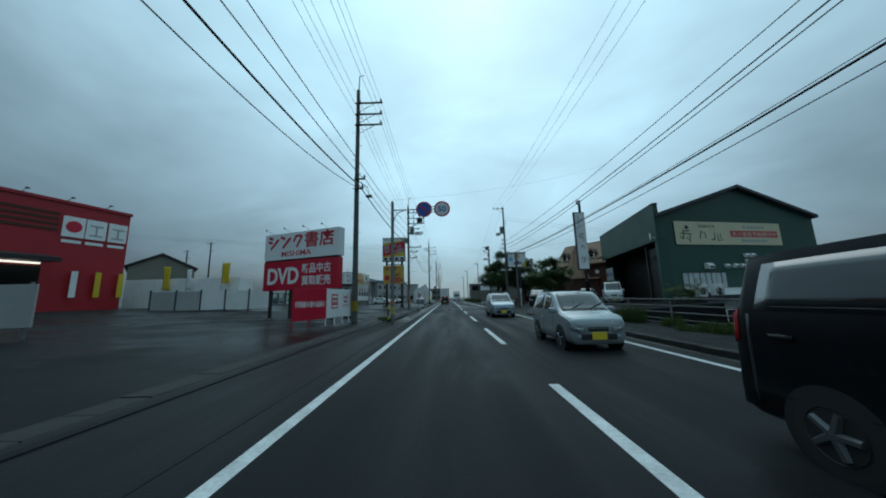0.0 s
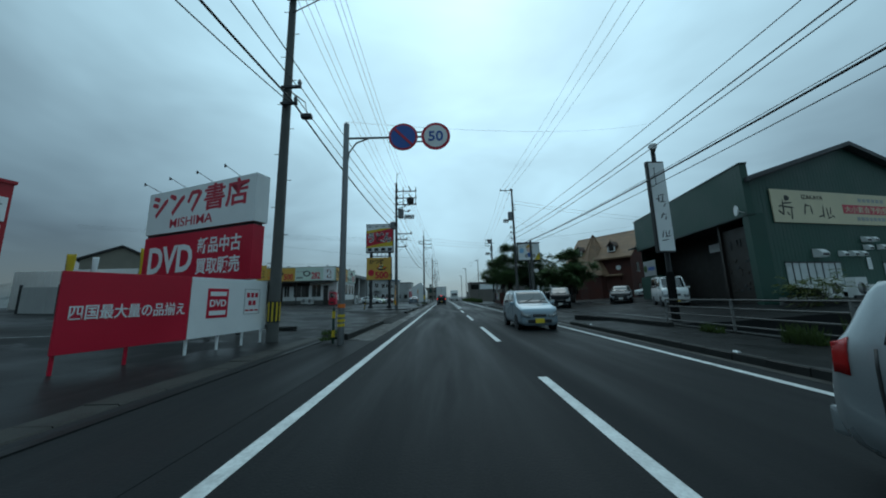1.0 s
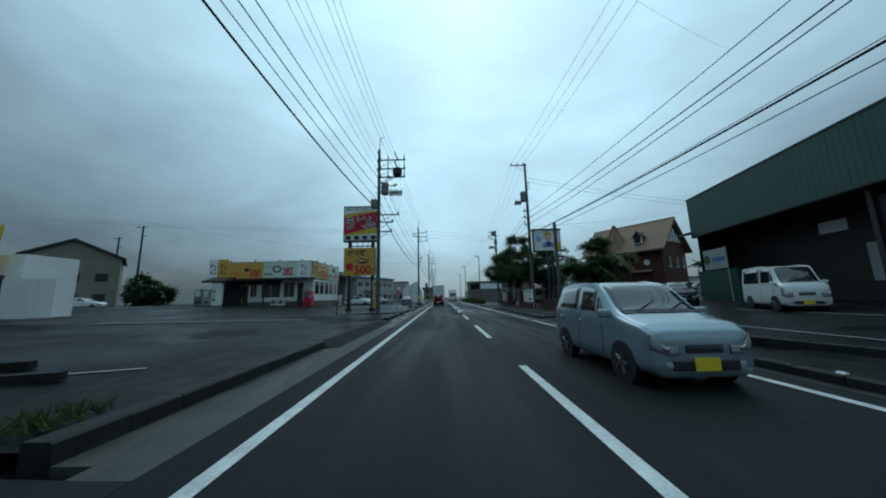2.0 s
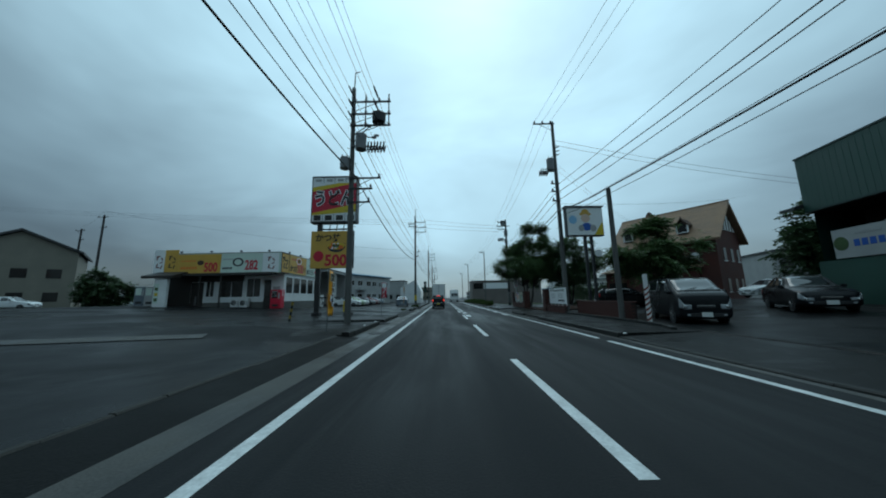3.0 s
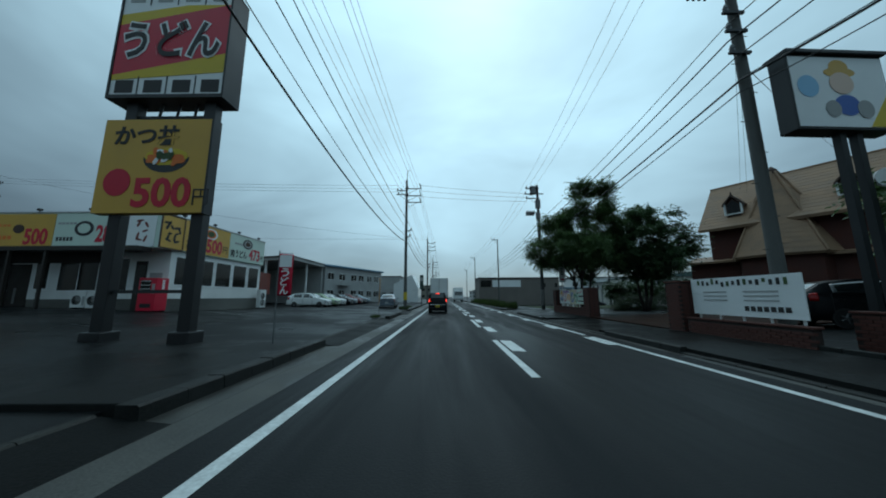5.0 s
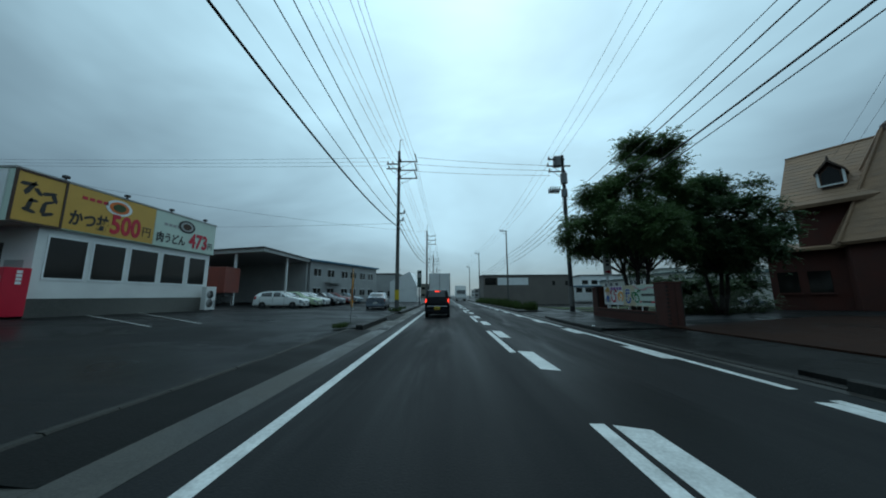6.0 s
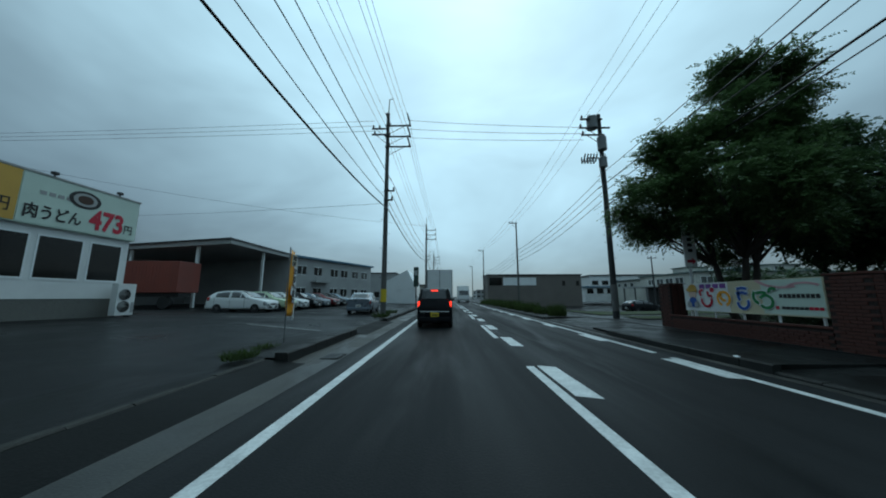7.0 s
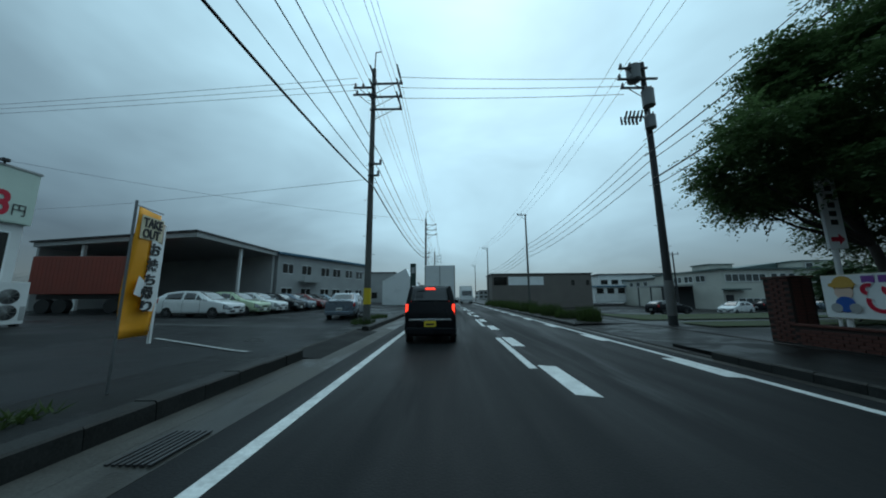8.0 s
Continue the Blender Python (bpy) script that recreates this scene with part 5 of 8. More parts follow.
box(bm, -26.85, -26.4, ry0 - 1.762, ry0 - 1.75, 0.9, 2.7)
part("poster", bm, PALEGREEN, rest, "narrow pale green and yellow poster")
for k in range(3):
    bar(-26.62, 1.2 + 0.5 * k, 0.3, 0.28, ry0 - 1.768, BRIGHTYEL if k % 2 else LEAF, rest, "poster_bar")
bm = B()
box(bm, -25.55, -24.3, fy - 0.012, fy + 0.05, -0.4, 2.9)
part("entrance_door", bm, DARKWOOD, rest, "dark wooden entrance door in deep shade")
bm = B()
box(bm, -25.1, -24.95, fy - 0.04, fy - 0.015, 0.6, 1.5, 0.006)
part("door_handle", bm, STEEL, rest)
for x0, x1, z0, z1 in ((-24.0, -23.25, 1.45, 3.15), (-22.6, -20.3, 1.35, 3.2), (-19.85, -18.5, 1.35, 3.2)):
    w = thing("window", "", "", Matrix())
    w.parent = rest
    bm = B()
    box(bm, x0, x1, fy - 0.012, fy + 0.05, z0, z1)
    part("pane", bm, GLASS, w)
    bm = B()
    for a, b, c, d in ((x0 - 0.06, x1 + 0.06, z0 - 0.07, z0), (x0 - 0.06, x1 + 0.06, z1, z1 + 0.06), (x0 - 0.06, x0, z0, z1), (x1, x1 + 0.06, z0, z1), ((x0 + x1) / 2 - 0.02, (x0 + x1) / 2 + 0.02, z0, z1)):
        box(bm, a, b, fy - 0.024, fy - 0.001, c, d)
    part("window_frame", bm, WHITE, w)
bm = B()
box(bm, -18.1, -17.4, fy - 0.012, fy + 0.05, -0.2, 3.05)
part("side_door", bm, DARKWOOD, rest, "narrow dark side door")
bm = B()
box(bm, -18.0, -17.5, fy - 0.02, fy - 0.012, 1.3, 2.8)
part("door_pane", bm, GLASS, rest)
bm = B()
box(bm, -17.2, -16.45, fy - 0.03, fy - 0.002, 1.0, 2.35)
part("wall_notice", bm, GREYWALL, rest, "grey notice board beside the vending machine")
for x in (-23.4, -21.4):
    bm = B()
    box(bm, x - 0.06, x + 0.06, ry0 - 0.82, ry0 - 0.7, -0.4, 3.46)
    part("eave_post", bm, DARKWOOD, rest)
for x, y in [(x, ry0 - 0.2) for x in (-26, -23, -20, -17.2)] + [(rx1 + 0.19, y) for y in (64, 66.5, 69, 71.5)]:
    bm = B()
    cyl(bm, (x, y, 5.79), (x, y, 5.86), 0.03, n=8)
    box(bm, x - 0.09, x + 0.09, y - 0.09, y + 0.09, 5.85, 5.98, 0.025)
    part("spotlight", bm, DARKSTEEL, rest)


def vending(x, y, rz, mt, label):
    v = thing("vending_machine", label, "vending machine", pose(x, y, gz(x, y) + 0.05, 0, 0, rz))
    bm = B()
    box(bm, -0.5, 0.5, 0, 0.75, 0, 1.83, 0.02)
    part("body", bm, mt, v)
    bm = B()
    box(bm, -0.40, 0.18, -0.012, 0.005, 1.0, 1.7)
    part("display", bm, GLASS if mt is RED else PALEGREEN, v)
    for k in range(3):
        bm = B()
        box(bm, -0.40, 0.18, -0.018, -0.01, 1.2 + 0.22 * k, 1.22 + 0.22 * k)
        part("shelf_strip", bm, WHITE, v)
    bm = B()
    box(bm, 0.26, 0.42, -0.014, 0.005, 0.95, 1.5)
    part("coin_panel", bm, GREYWALL, v)
    bm = B()
    box(bm, -0.3, 0.3, -0.012, 0.005, 0.18, 0.4)
    part("dispensing_slot", bm, BLACK, v)
    if mt is RED:
        for k in range(4):
            bm = B()
            box(bm, 0.5, 0.506, 0.34, 0.5, 1.2 + 0.14 * k, 1.31 + 0.14 * k)
            part("side_mark", bm, WHITE, v)
    return v


vending(-16.45, 62.8, 0, RED, "red drinks vending machine before the restaurant wall")
vending(-29.6, 62.4, 0, GREYBLUE, "blue drinks vending machine by the restaurant")
vending(-28.4, 62.2, 0, GREYWALL, "pale grey drinks vending machine by the restaurant")


def ac_unit(x, y, z, rz, label="white outdoor air-conditioning unit", fans=1):
    a = thing("air_conditioner", label, "air conditioner", pose(x, y, z, 0, 0, rz), group="outdoor air-conditioning units")
    top = 0.42 + 0.58 * fans
    bm = B()
    box(bm, -0.42, 0.42, 0, 0.32, 0.08, top, 0.015)
    part("housing", bm, WHITEWALL, a)
    for q in range(fans):
        zc = 0.5 + 0.56 * q
        bm = B()
        cyl(bm, (-0.08, -0.012, zc), (-0.08, 0.01, zc), 0.27, n=28)
        part("fan_opening", bm, DARKSTEEL, a)
        bm = B()
        for k in range(6):
            bmesh.ops.create_cone(bm, cap_ends=False, segments=24, radius1=0.05 + 0.042 * k, radius2=0.036 + 0.042 * k, depth=0.02, matrix=pose(-0.08, -0.022, zc, 90))
        for k in range(4):
            q4 = 3.1416 * k / 4
            cyl(bm, (-0.08 - 0.26 * math.cos(q4), -0.024, zc - 0.26 * math.sin(q4)), (-0.08 + 0.26 * math.cos(q4), -0.024, zc + 0.26 * math.sin(q4)), 0.006, n=4)
        part("fan_grille", bm, GREYWALL, a)
    bm = B()
    box(bm, 0.26, 0.40, -0.01, 0.005, 0.2, 0.7)
    part("service_panel", bm, GREYWALL, a)
    bm = B()
    for x0 in (-0.3, 0.3):
        box(bm, x0 - 0.04, x0 + 0.04, 0.02, 0.3, 0, 0.08)
    part("foot", bm, DARKSTEEL, a)
    return a


ac_unit(-15.45, 72.1, gz(-15.5, 72), 90, "tall white outdoor air-conditioning unit with two fans", 2)
for x in (-20.75, -19.85):
    ac_unit(x, 63.2, gz(x, 63), 0)

# open warehouse with parked cars
s = thing("warehouse", "open steel warehouse with wide flat canopy and dark inside", "warehouse", pose(0, 0, 0.15))
bm = B()
prism(bm, [(-33, 5.75), (-19.8, 6.5), (-19.8, 6.05), (-33, 5.35)], 84.6, 96, "y")
part("canopy_roof", bm, GREYWALL, s)
bm = B()
prism(bm, [(-33.1, 5.82), (-19.7, 6.58), (-19.7, 6.45), (-33.1, 5.7)], 84.4, 96.1, "y")
part("roof_edge", bm, DARKSTEEL, s)
for x, y in ((-23.2, 85.2), (-29.5, 85.2), (-20.3, 90.5)):
    bm = B()
    box(bm, x - 0.11, x + 0.11, y - 0.11, y + 0.11, -0.2, 6.0)
    part("column", bm, WHITEWALL, s)
bm = B()
box(bm, -33, -20.1, 95.6, 96, -0.2, 6.2)
box(bm, -33.2, -33, 85, 96, -0.2, 5.6)
part("wall", bm, GREYWALL, s)
s = thing("factory_building", "long two-storey grey building with a blue roof edge", "building", pose(-19.8, 96.2, 0.1, 0, 0, 68))
bm = B()
box(bm, 0, 16.5, 0, 9, -0.2, 6.35)
part("wall", bm, GREYWALL, s)
bm = B()
prism(bm, [(-0.4, 6.35), (9.4, 6.35), (9.4, 6.6), (4.5, 7.4), (-0.4, 6.6)], -0.2, 16.8, "x")
part("roof", bm, ROOFBLUE, s)
for x in (1.4, 4.2, 7.4, 9.6, 12.2, 14.6):
    for z in (1.3, 4.2):
        w = thing("window", "", "", Matrix())
        w.parent = s
        bm = B()
        box(bm, x - 0.7, x + 0.7, -0.02, 0.04, z, z + 1.1)
        part("pane", bm, GLASS, w)
        bm = B()
        for a, b, c, d in ((x - 0.78, x + 0.78, z - 0.08, z), (x - 0.78, x + 0.78, z + 1.1, z + 1.18), (x - 0.03, x + 0.03, z, z + 1.1)):
            box(bm, a, b, -0.05, -0.005, c, d)
        part("window_frame", bm, WHITEWALL, w)
bm = B()
box(bm, 3.0, 6.0, -1.0, 0, 3.2, 3.35)
box(bm, 3.0, 6.0, -1.0, -0.95, 3.35, 4.1)
part("balcony", bm, GREYWALL, s)
s = thing("cargo_container", "red-brown steel cargo container on a trailer", "container", pose(-28.1, 81.3, gz(-24, 82), 0, 0, 4))
bm = B()
box(bm, 0, 6.4, 0, 2.4, 1.3, 3.85, 0.02)
part("body", bm, RUST, s)
for k in range(24):
    bm = B()
    box(bm, 0.12 + k * 0.26, 0.24 + k * 0.26, -0.012, 0.01, 1.42, 3.75)
    part("rib", bm, RUST, s)
bm = B()
box(bm, 0.1, 6.2, 0.5, 1.9, 0.95, 1.28)
part("trailer_frame", bm, BLACK, s)
for x in (1.0, 2.1, 5.4):
    bm = B()
    cyl(bm, (x, 0.1, 0.48), (x, 0.5, 0.48), 0.48, n=18)
    part("wheel", bm, TYRE, s)

# far buildings on the left
s = thing("gabled_house", "distant grey-beige gabled building", "building", pose(-70.6, 75.8, 0.5, 0, 0, 45))
bm = B()
prism(bm, [(0, -0.5), (11.6, -0.5), (11.6, 9.6), (5.4, 12.6), (0, 9.6)], 0, 14, "y")
part("wall", bm, BEIGEWALL, s)
bm = B()
prism(bm, [(-0.6, 9.5), (5.4, 12.65), (12.2, 9.4), (12.2, 9.75), (5.4, 13.05), (-0.6, 9.85)], -0.5, 14.5, "y")
part("roof", bm, ROOFDARK, s)
for x in (1.5, 5, 8.5):
    for z in (1.4, 5.2):
        bm = B()
        box(bm, x, x + 1.6, -0.05, 0.02, z, z + 1.5)
        part("opening", bm, GLASS, s)
for x, y, h in ((-58.5, 83.5, 17.2), (-70, 90, 16.5)):
    utility_pole(x, y, h - 1, [(h - 1.4, -0.9, 0.9, -0.8, 0.8), (h - 3.2, -0.2, 1.0, 0.8)], r=0.22, material=POLE_DARK, label="distant utility pole with short crossarms", steps=False)
wire((-58.5, 83.5, 17.4), (-3.4, 104, 12.3), 1.2, 0.014)
wire((-58.5, 83.5, 17.4), (-70, 90, 16.4), 0.5, 0.014)
tree("bush", -52.5, 79, 0.6, [(0.4, 0, 3.6, 2.8, 2.5, 3.0), (2.4, 0.5, 3.0, 2.0, 2, 2.3), (-1.2, 0, 4.6, 1.8, 1.6, 1.9)], 22000, 7, "dark green rounded bush at the edge of the lot", 0.2, LEAF2)
for x, y, w, d, h, mt, lb in ((-40, 100, 14, 8, 5, WHITEWALL, "distant white low building"), (-9.5, 122, 5.5, 8, 4.2, WHITEWALL, "distant white low building by the road"), (-16, 128, 8, 8, 6.5, GREYWALL, "distant grey two-storey building")):
    b = thing("outbuilding", lb, "building", pose(x, y, gz(x, y) - 0.1))
    bm = B()
    box(bm, -w / 2, w / 2, 0, d, 0, h)
    part("wall", bm, mt, b)
    bm = B()
    box(bm, -w / 2 - 0.2, w / 2 + 0.2, -0.2, d + 0.2, h, h + 0.22)
    part("roof", bm, ROOFDARK, b)
    for k in range(int(w / 2.4)):
        bm = B()
        box(bm, -w / 2 + 0.7 + k * 2.4, -w / 2 + 1.9 + k * 2.4, -0.03, 0.02, 1.0, 2.3)
        part("window", bm, GLASS, b)
s = thing("tent_hall", "white steep-roofed fabric hall", "tent", pose(-8.2, 111, 0))
bm = B()
prism(bm, [(-2.6, -0.1), (2.6, -0.1), (2.6, 3.2), (1.2, 6.0), (-2.6, 4.0)], 0, 9, "y")
part("cover", bm, CARWHITE, s)
s = thing("narrow_sign", "tall narrow dark sign on a post", "sign", pose(-3.1, 88.5, 0.1))
bm = B()
cyl(bm, (0, 0, 0), (0, 0, 2.6), 0.06, n=8)
part("post", bm, DARKSTEEL, s)
bm = B()
box(bm, -0.25, 0.25, -0.1, 0.1, 2.2, 4.2, 0.02)
part("panel", bm, GREENTRIM, s)
bar(0, 3.6, 0.3, 0.5, -0.104, GREYWALL, s, "text_bar")

for x, y in ((-6.2, 29.8), (-7.6, 30.5)):
    bm = B()
    prism(bm, [(-0.09, 0), (0.09, 0), (0.07, 0.14), (-0.07, 0.14)], -0.45, 0.45, "x")
    solid("wheel_stop", bm, KERB, "dark concrete wheel stop on the parking lot", "wheel stop", pose(x, y, gz(x, y), 0, 0, 15), group="wheel stops")


# ---- vehicles ----
STYLES = {
    # stations from front to back: share of the length, bottom, shoulder, top, half width at shoulder, half width at top
    "hatch": [(0.5, 0.22, 0.54, 0.66, 0.70, 0.64), (0.488, 0.18, 0.68, 0.77, 0.90, 0.82), (0.44, 0.17, 0.79, 0.86, 0.98, 0.90), (0.28, 0.17, 0.88, 0.99, 1, 0.90), (0.09, 0.17, 0.93, 1.43, 1, 0.80), (-0.1, 0.17, 0.94, 1.5, 1, 0.78), (-0.12, 0.17, 0.94, 1.5, 1, 0.78), (-0.40, 0.17, 0.96, 1.44, 1, 0.77), (-0.47, 0.2, 0.95, 1.06, 0.97, 0.84), (-0.5, 0.26, 0.7, 0.82, 0.9, 0.8)],
    "kei": [(0.5, 0.24, 0.58, 0.70, 0.7, 0.64), (0.49, 0.18, 0.74, 0.84, 0.95, 0.86), (0.43, 0.18, 0.84, 0.94, 1, 0.88), (0.34, 0.18, 0.95, 1.04, 1, 0.86), (0.2, 0.18, 0.98, 1.42, 1, 0.80), (-0.06, 0.18, 0.98, 1.5, 1, 0.80), (-0.08, 0.18, 0.98, 1.5, 1, 0.80), (-0.455, 0.18, 0.98, 1.46, 1, 0.80), (-0.49, 0.2, 0.94, 1.0, 0.98, 0.90), (-0.5, 0.24, 0.7, 0.8, 0.95, 0.88)],
    "van": [(0.5, 0.24, 0.56, 0.68, 0.88, 0.82), (0.48, 0.18, 0.72, 0.80, 0.97, 0.90), (0.45, 0.18, 0.80, 0.86, 1, 0.9), (0.41, 0.18, 0.84, 0.92, 1, 0.88), (0.27, 0.18, 0.86, 1.42, 1, 0.84), (0.02, 0.18, 0.86, 1.5, 1, 0.84), (0.0, 0.18, 0.86, 1.5, 1, 0.84), (-0.47, 0.18, 0.86, 1.48, 1, 0.84), (-0.495, 0.2, 0.82, 0.88, 0.98, 0.92), (-0.5, 0.24, 0.6, 0.7, 0.95, 0.9)],
    "mpv": [(0.5, 0.24, 0.58, 0.72, 0.78, 0.72), (0.49, 0.18, 0.74, 0.86, 0.93, 0.86), (0.455, 0.18, 0.84, 0.95, 0.99, 0.90), (0.39, 0.18, 0.91, 1.04, 1, 0.90), (0.17, 0.18, 0.92, 1.44, 1, 0.83), (-0.06, 0.18, 0.92, 1.5, 1, 0.82), (-0.08, 0.18, 0.92, 1.5, 1, 0.82), (-0.455, 0.18, 0.94, 1.46, 1, 0.82), (-0.49, 0.2, 0.92, 1.0, 0.97, 0.88), (-0.5, 0.26, 0.7, 0.82, 0.92, 0.84)],
    "sedan": [(0.5, 0.24, 0.52, 0.62, 0.8, 0.74), (0.475, 0.18, 0.68, 0.76, 0.94, 0.86), (0.40, 0.18, 0.80, 0.88, 1, 0.88), (0.22, 0.18, 0.92, 1.0, 1, 0.86), (0.06, 0.18, 0.96, 1.44, 1, 0.72), (-0.08, 0.18, 0.97, 1.5, 1, 0.72), (-0.1, 0.18, 0.97, 1.5, 1, 0.72), (-0.24, 0.18, 0.98, 1.44, 1, 0.72), (-0.38, 0.2, 0.99, 1.08, 1, 0.86), (-0.5, 0.24, 0.85, 1.02, 0.92, 0.84)],
    "wagon": [(0.5, 0.24, 0.54, 0.64, 0.68, 0.62), (0.487, 0.18, 0.68, 0.76, 0.93, 0.85), (0.40, 0.18, 0.80, 0.88, 1, 0.88), (0.27, 0.18, 0.92, 1.0, 1, 0.86), (0.06, 0.18, 0.96, 1.44, 1, 0.74), (-0.1, 0.18, 0.97, 1.5, 1, 0.74), (-0.12, 0.18, 0.97, 1.5, 1, 0.74), (-0.36, 0.18, 1.0, 1.40, 1, 0.74), (-0.475, 0.2, 1.0, 1.12, 0.97, 0.84), (-0.5, 0.24, 0.75, 0.9, 0.92, 0.82)],
}


def car(name, label, x, y, heading, style, L, W, H, colour, z=None, plate=PLATEYEL, lit_tail=False, lit_head=False, category="car", grille=True, tail=True):
    """heading: degrees of the nose from +x."""
    c = thing(name, label, category, pose(x, y, gz(x, y) if z is None else z, 0, 0, heading))
    k = H / 1.5
    st = [(f * L, b * min(k, 1.1), s * k, t * k, w * W / 2, v * W / 2) for f, b, s, t, w, v in STYLES[style]]
    arr = np.array(st)
    N = len(st)
    dl = np.diff(arr, axis=0)
    tan = np.zeros_like(arr)
    for i in range(1, N - 1):
        same = dl[i - 1] * dl[i] > 0
        tan[i] = np.where(same, 2 * dl[i - 1] * dl[i] / np.where(same, dl[i - 1] + dl[i], 1), 0)
    tan[0], tan[-1] = dl[0], dl[-1]
    tan[:, 0] = np.gradient(arr[:, 0])

    def section(u):
        i = max(0, min(int(u), N - 2))
        t = u - i
        a = (2 * t ** 3 - 3 * t ** 2 + 1) * arr[i] + (t ** 3 - 2 * t ** 2 + t) * tan[i] + (3 * t ** 2 - 2 * t ** 3) * arr[i + 1] + (t ** 3 - t ** 2) * tan[i + 1]
        a[0] = arr[i][0] + t * dl[i][0]
        return a

    def shell(u, q):
        px, zb, zs, zt, w, v = section(u)
        ctl = [(0.80 * w, zb), (0.80 * w, zb), (0.985 * w, zb + 0.1), (w, zb + (zs - zb) * 0.5), (0.975 * w, zs), (v + 0.012, zt - 0.035), (v * 0.92, zt), (v * 0.5, zt + 0.014)]
        i = max(0, min(int(q), 5))
        t = q - i
        P = [np.array(ctl[max(0, min(7, i + d))]) for d in (0, 1, 2, 3)]
        r = 0.5 * (2 * P[1] + (P[2] - P[0]) * t + (2 * P[0] - 5 * P[1] + 4 * P[2] - P[3]) * t * t + (3 * P[1] - P[0] - 3 * P[2] + P[3]) * t ** 3)
        return Vector((px, r[0], r[1]))

    bm = B()
    nu, qs = (N - 1) * 4, [0, 0.35, 0.7, 1, 1.5, 2, 2.4, 2.75, 3, 3.2, 3.6, 3.85, 4, 4.3, 4.6, 5.0, 5.6]
    rings = []
    for a in range(nu + 1):
        pts = [shell(a / 4, q) for q in qs]
        rings.append([bm.verts.new(q) for q in pts] + [bm.verts.new((q.x, -q.y, q.z)) for q in pts[::-1]])
    n = len(rings[0])
    for a, b in zip(rings, rings[1:]):
        for i in range(n):
            bm.faces.new((a[i], b[i], b[(i + 1) % n], a[(i + 1) % n]))
    bm.faces.new(rings[0][::-1])
    bm.faces.new(rings[-1])
    bmesh.ops.recalc_face_normals(bm, faces=bm.faces[:])
    ob = part("body", bm, colour, c, smooth=True)
    ob.data.set_sharp_from_angle(angle=radians(50))

    def sheet(nm, fn, nu, nq, material, parent=None, thick=0.012):
        bm = B()
        g = [[bm.verts.new(fn(a / nu, b / nq)) for b in range(nq + 1)] for a in range(nu + 1)]
        for a in range(nu):
            for b in range(nq):
                bm.faces.new((g[a][b], g[a + 1][b], g[a + 1][b + 1], g[a][b + 1]))
        bmesh.ops.recalc_face_normals(bm, faces=bm.faces[:])
        bm.normal_update()
        bmesh.ops.solidify(bm, geom=bm.faces[:], thickness=thick)
        return part(nm, bm, material, parent or c, smooth=True)

    def patch(nm, u0, u1, q0, q1, material, s, off=0.010, nu=8, nq=4, skew=0.0, lead=0.0):
        """A piece that follows one flank of the shell. skew, lead: how far its top slants back at the front and at the rear end."""
        def fn(a, b):
            q = q0 + (q1 - q0) * b
            u = u0 + skew * b + (u1 + lead * b - u0 - skew * b) * a
            p = shell(u, q)
            d = Vector((p.x if abs(p.x) > L * 0.44 else 0, p.y * 1.6, 0)).normalized()
            p = p + d * off
            return (p.x, s * p.y, p.z)
        return sheet(nm, fn, nu, nq, material)

    def over(nm, u0, u1, w, material, off=0.010, nu=8, nq=8):
        """A piece that lies across the top of the shell."""
        def fn(a, b):
            u = u0 + (u1 - u0) * a
            px, zb, zs, zt, ww, v = section(u)
            e = section(min(u + 0.02, N - 1.001)) - section(max(u - 0.02, 0))
            nrm = Vector((-e[3], 0, e[0]))
            nrm = (nrm if nrm.z > 0 else -nrm).normalized()
            y = (2 * b - 1) * w
            return tuple(Vector((px, y * v * 0.92, zt + 0.014 * (1 - abs(y) ** 2))) + nrm * off)
        return sheet(nm, fn, nu, nq, material)

    over("windscreen", 2.99, 3.95, 0.985, CARGLASS, 0.014)
    over("cowl_panel", 2.86, 2.99, 0.985, PLASTIC, 0.012, 3)
    over("rear_window", 7.12, 7.86, 0.93, CARGLASS)
    for s in (1, -1):
        patch("side_window", 4.0, 4.93, 3.12, 3.88, CARGLASS, s, skew=0.06)
        patch("side_window", 6.02, 6.93, 3.12, 3.88, CARGLASS, s, lead=-0.04)
        patch("quarter_window", 3.45, 3.93, 3.1, 3.7, CARGLASS, s, skew=0.44, nq=5)
        bm = B()
        mx = st[3][0] - 0.3 * (st[3][0] - st[4][0])
        y0, y1 = sorted((s * W / 2 * 0.96, s * (W / 2 + 0.15)))
        box(bm, mx - 0.05, mx + 0.06, y0, y1, st[3][2] + 0.03, st[3][2] + 0.16, 0.035)
        part("wing_mirror", bm, colour, c)
        for u in (4.75, 6.7):
            patch("door_handle", u, u + 0.14, 2.62, 2.72, colour, s, 0.02, 3, 1)
        for u in (3.62, 4.98, 6.97):
            patch("door_seam", u, u + 0.022, 1.2, 3.05, PLASTIC, s, 0.003, 1, 6)
        patch("side_moulding", 2.3, 7.6, 0.55, 0.75, PLASTIC, s, 0.004, 14, 1)
    R = 0.17 * H if style != "van" else 0.15 * H
    R = max(0.27, min(0.32, R))
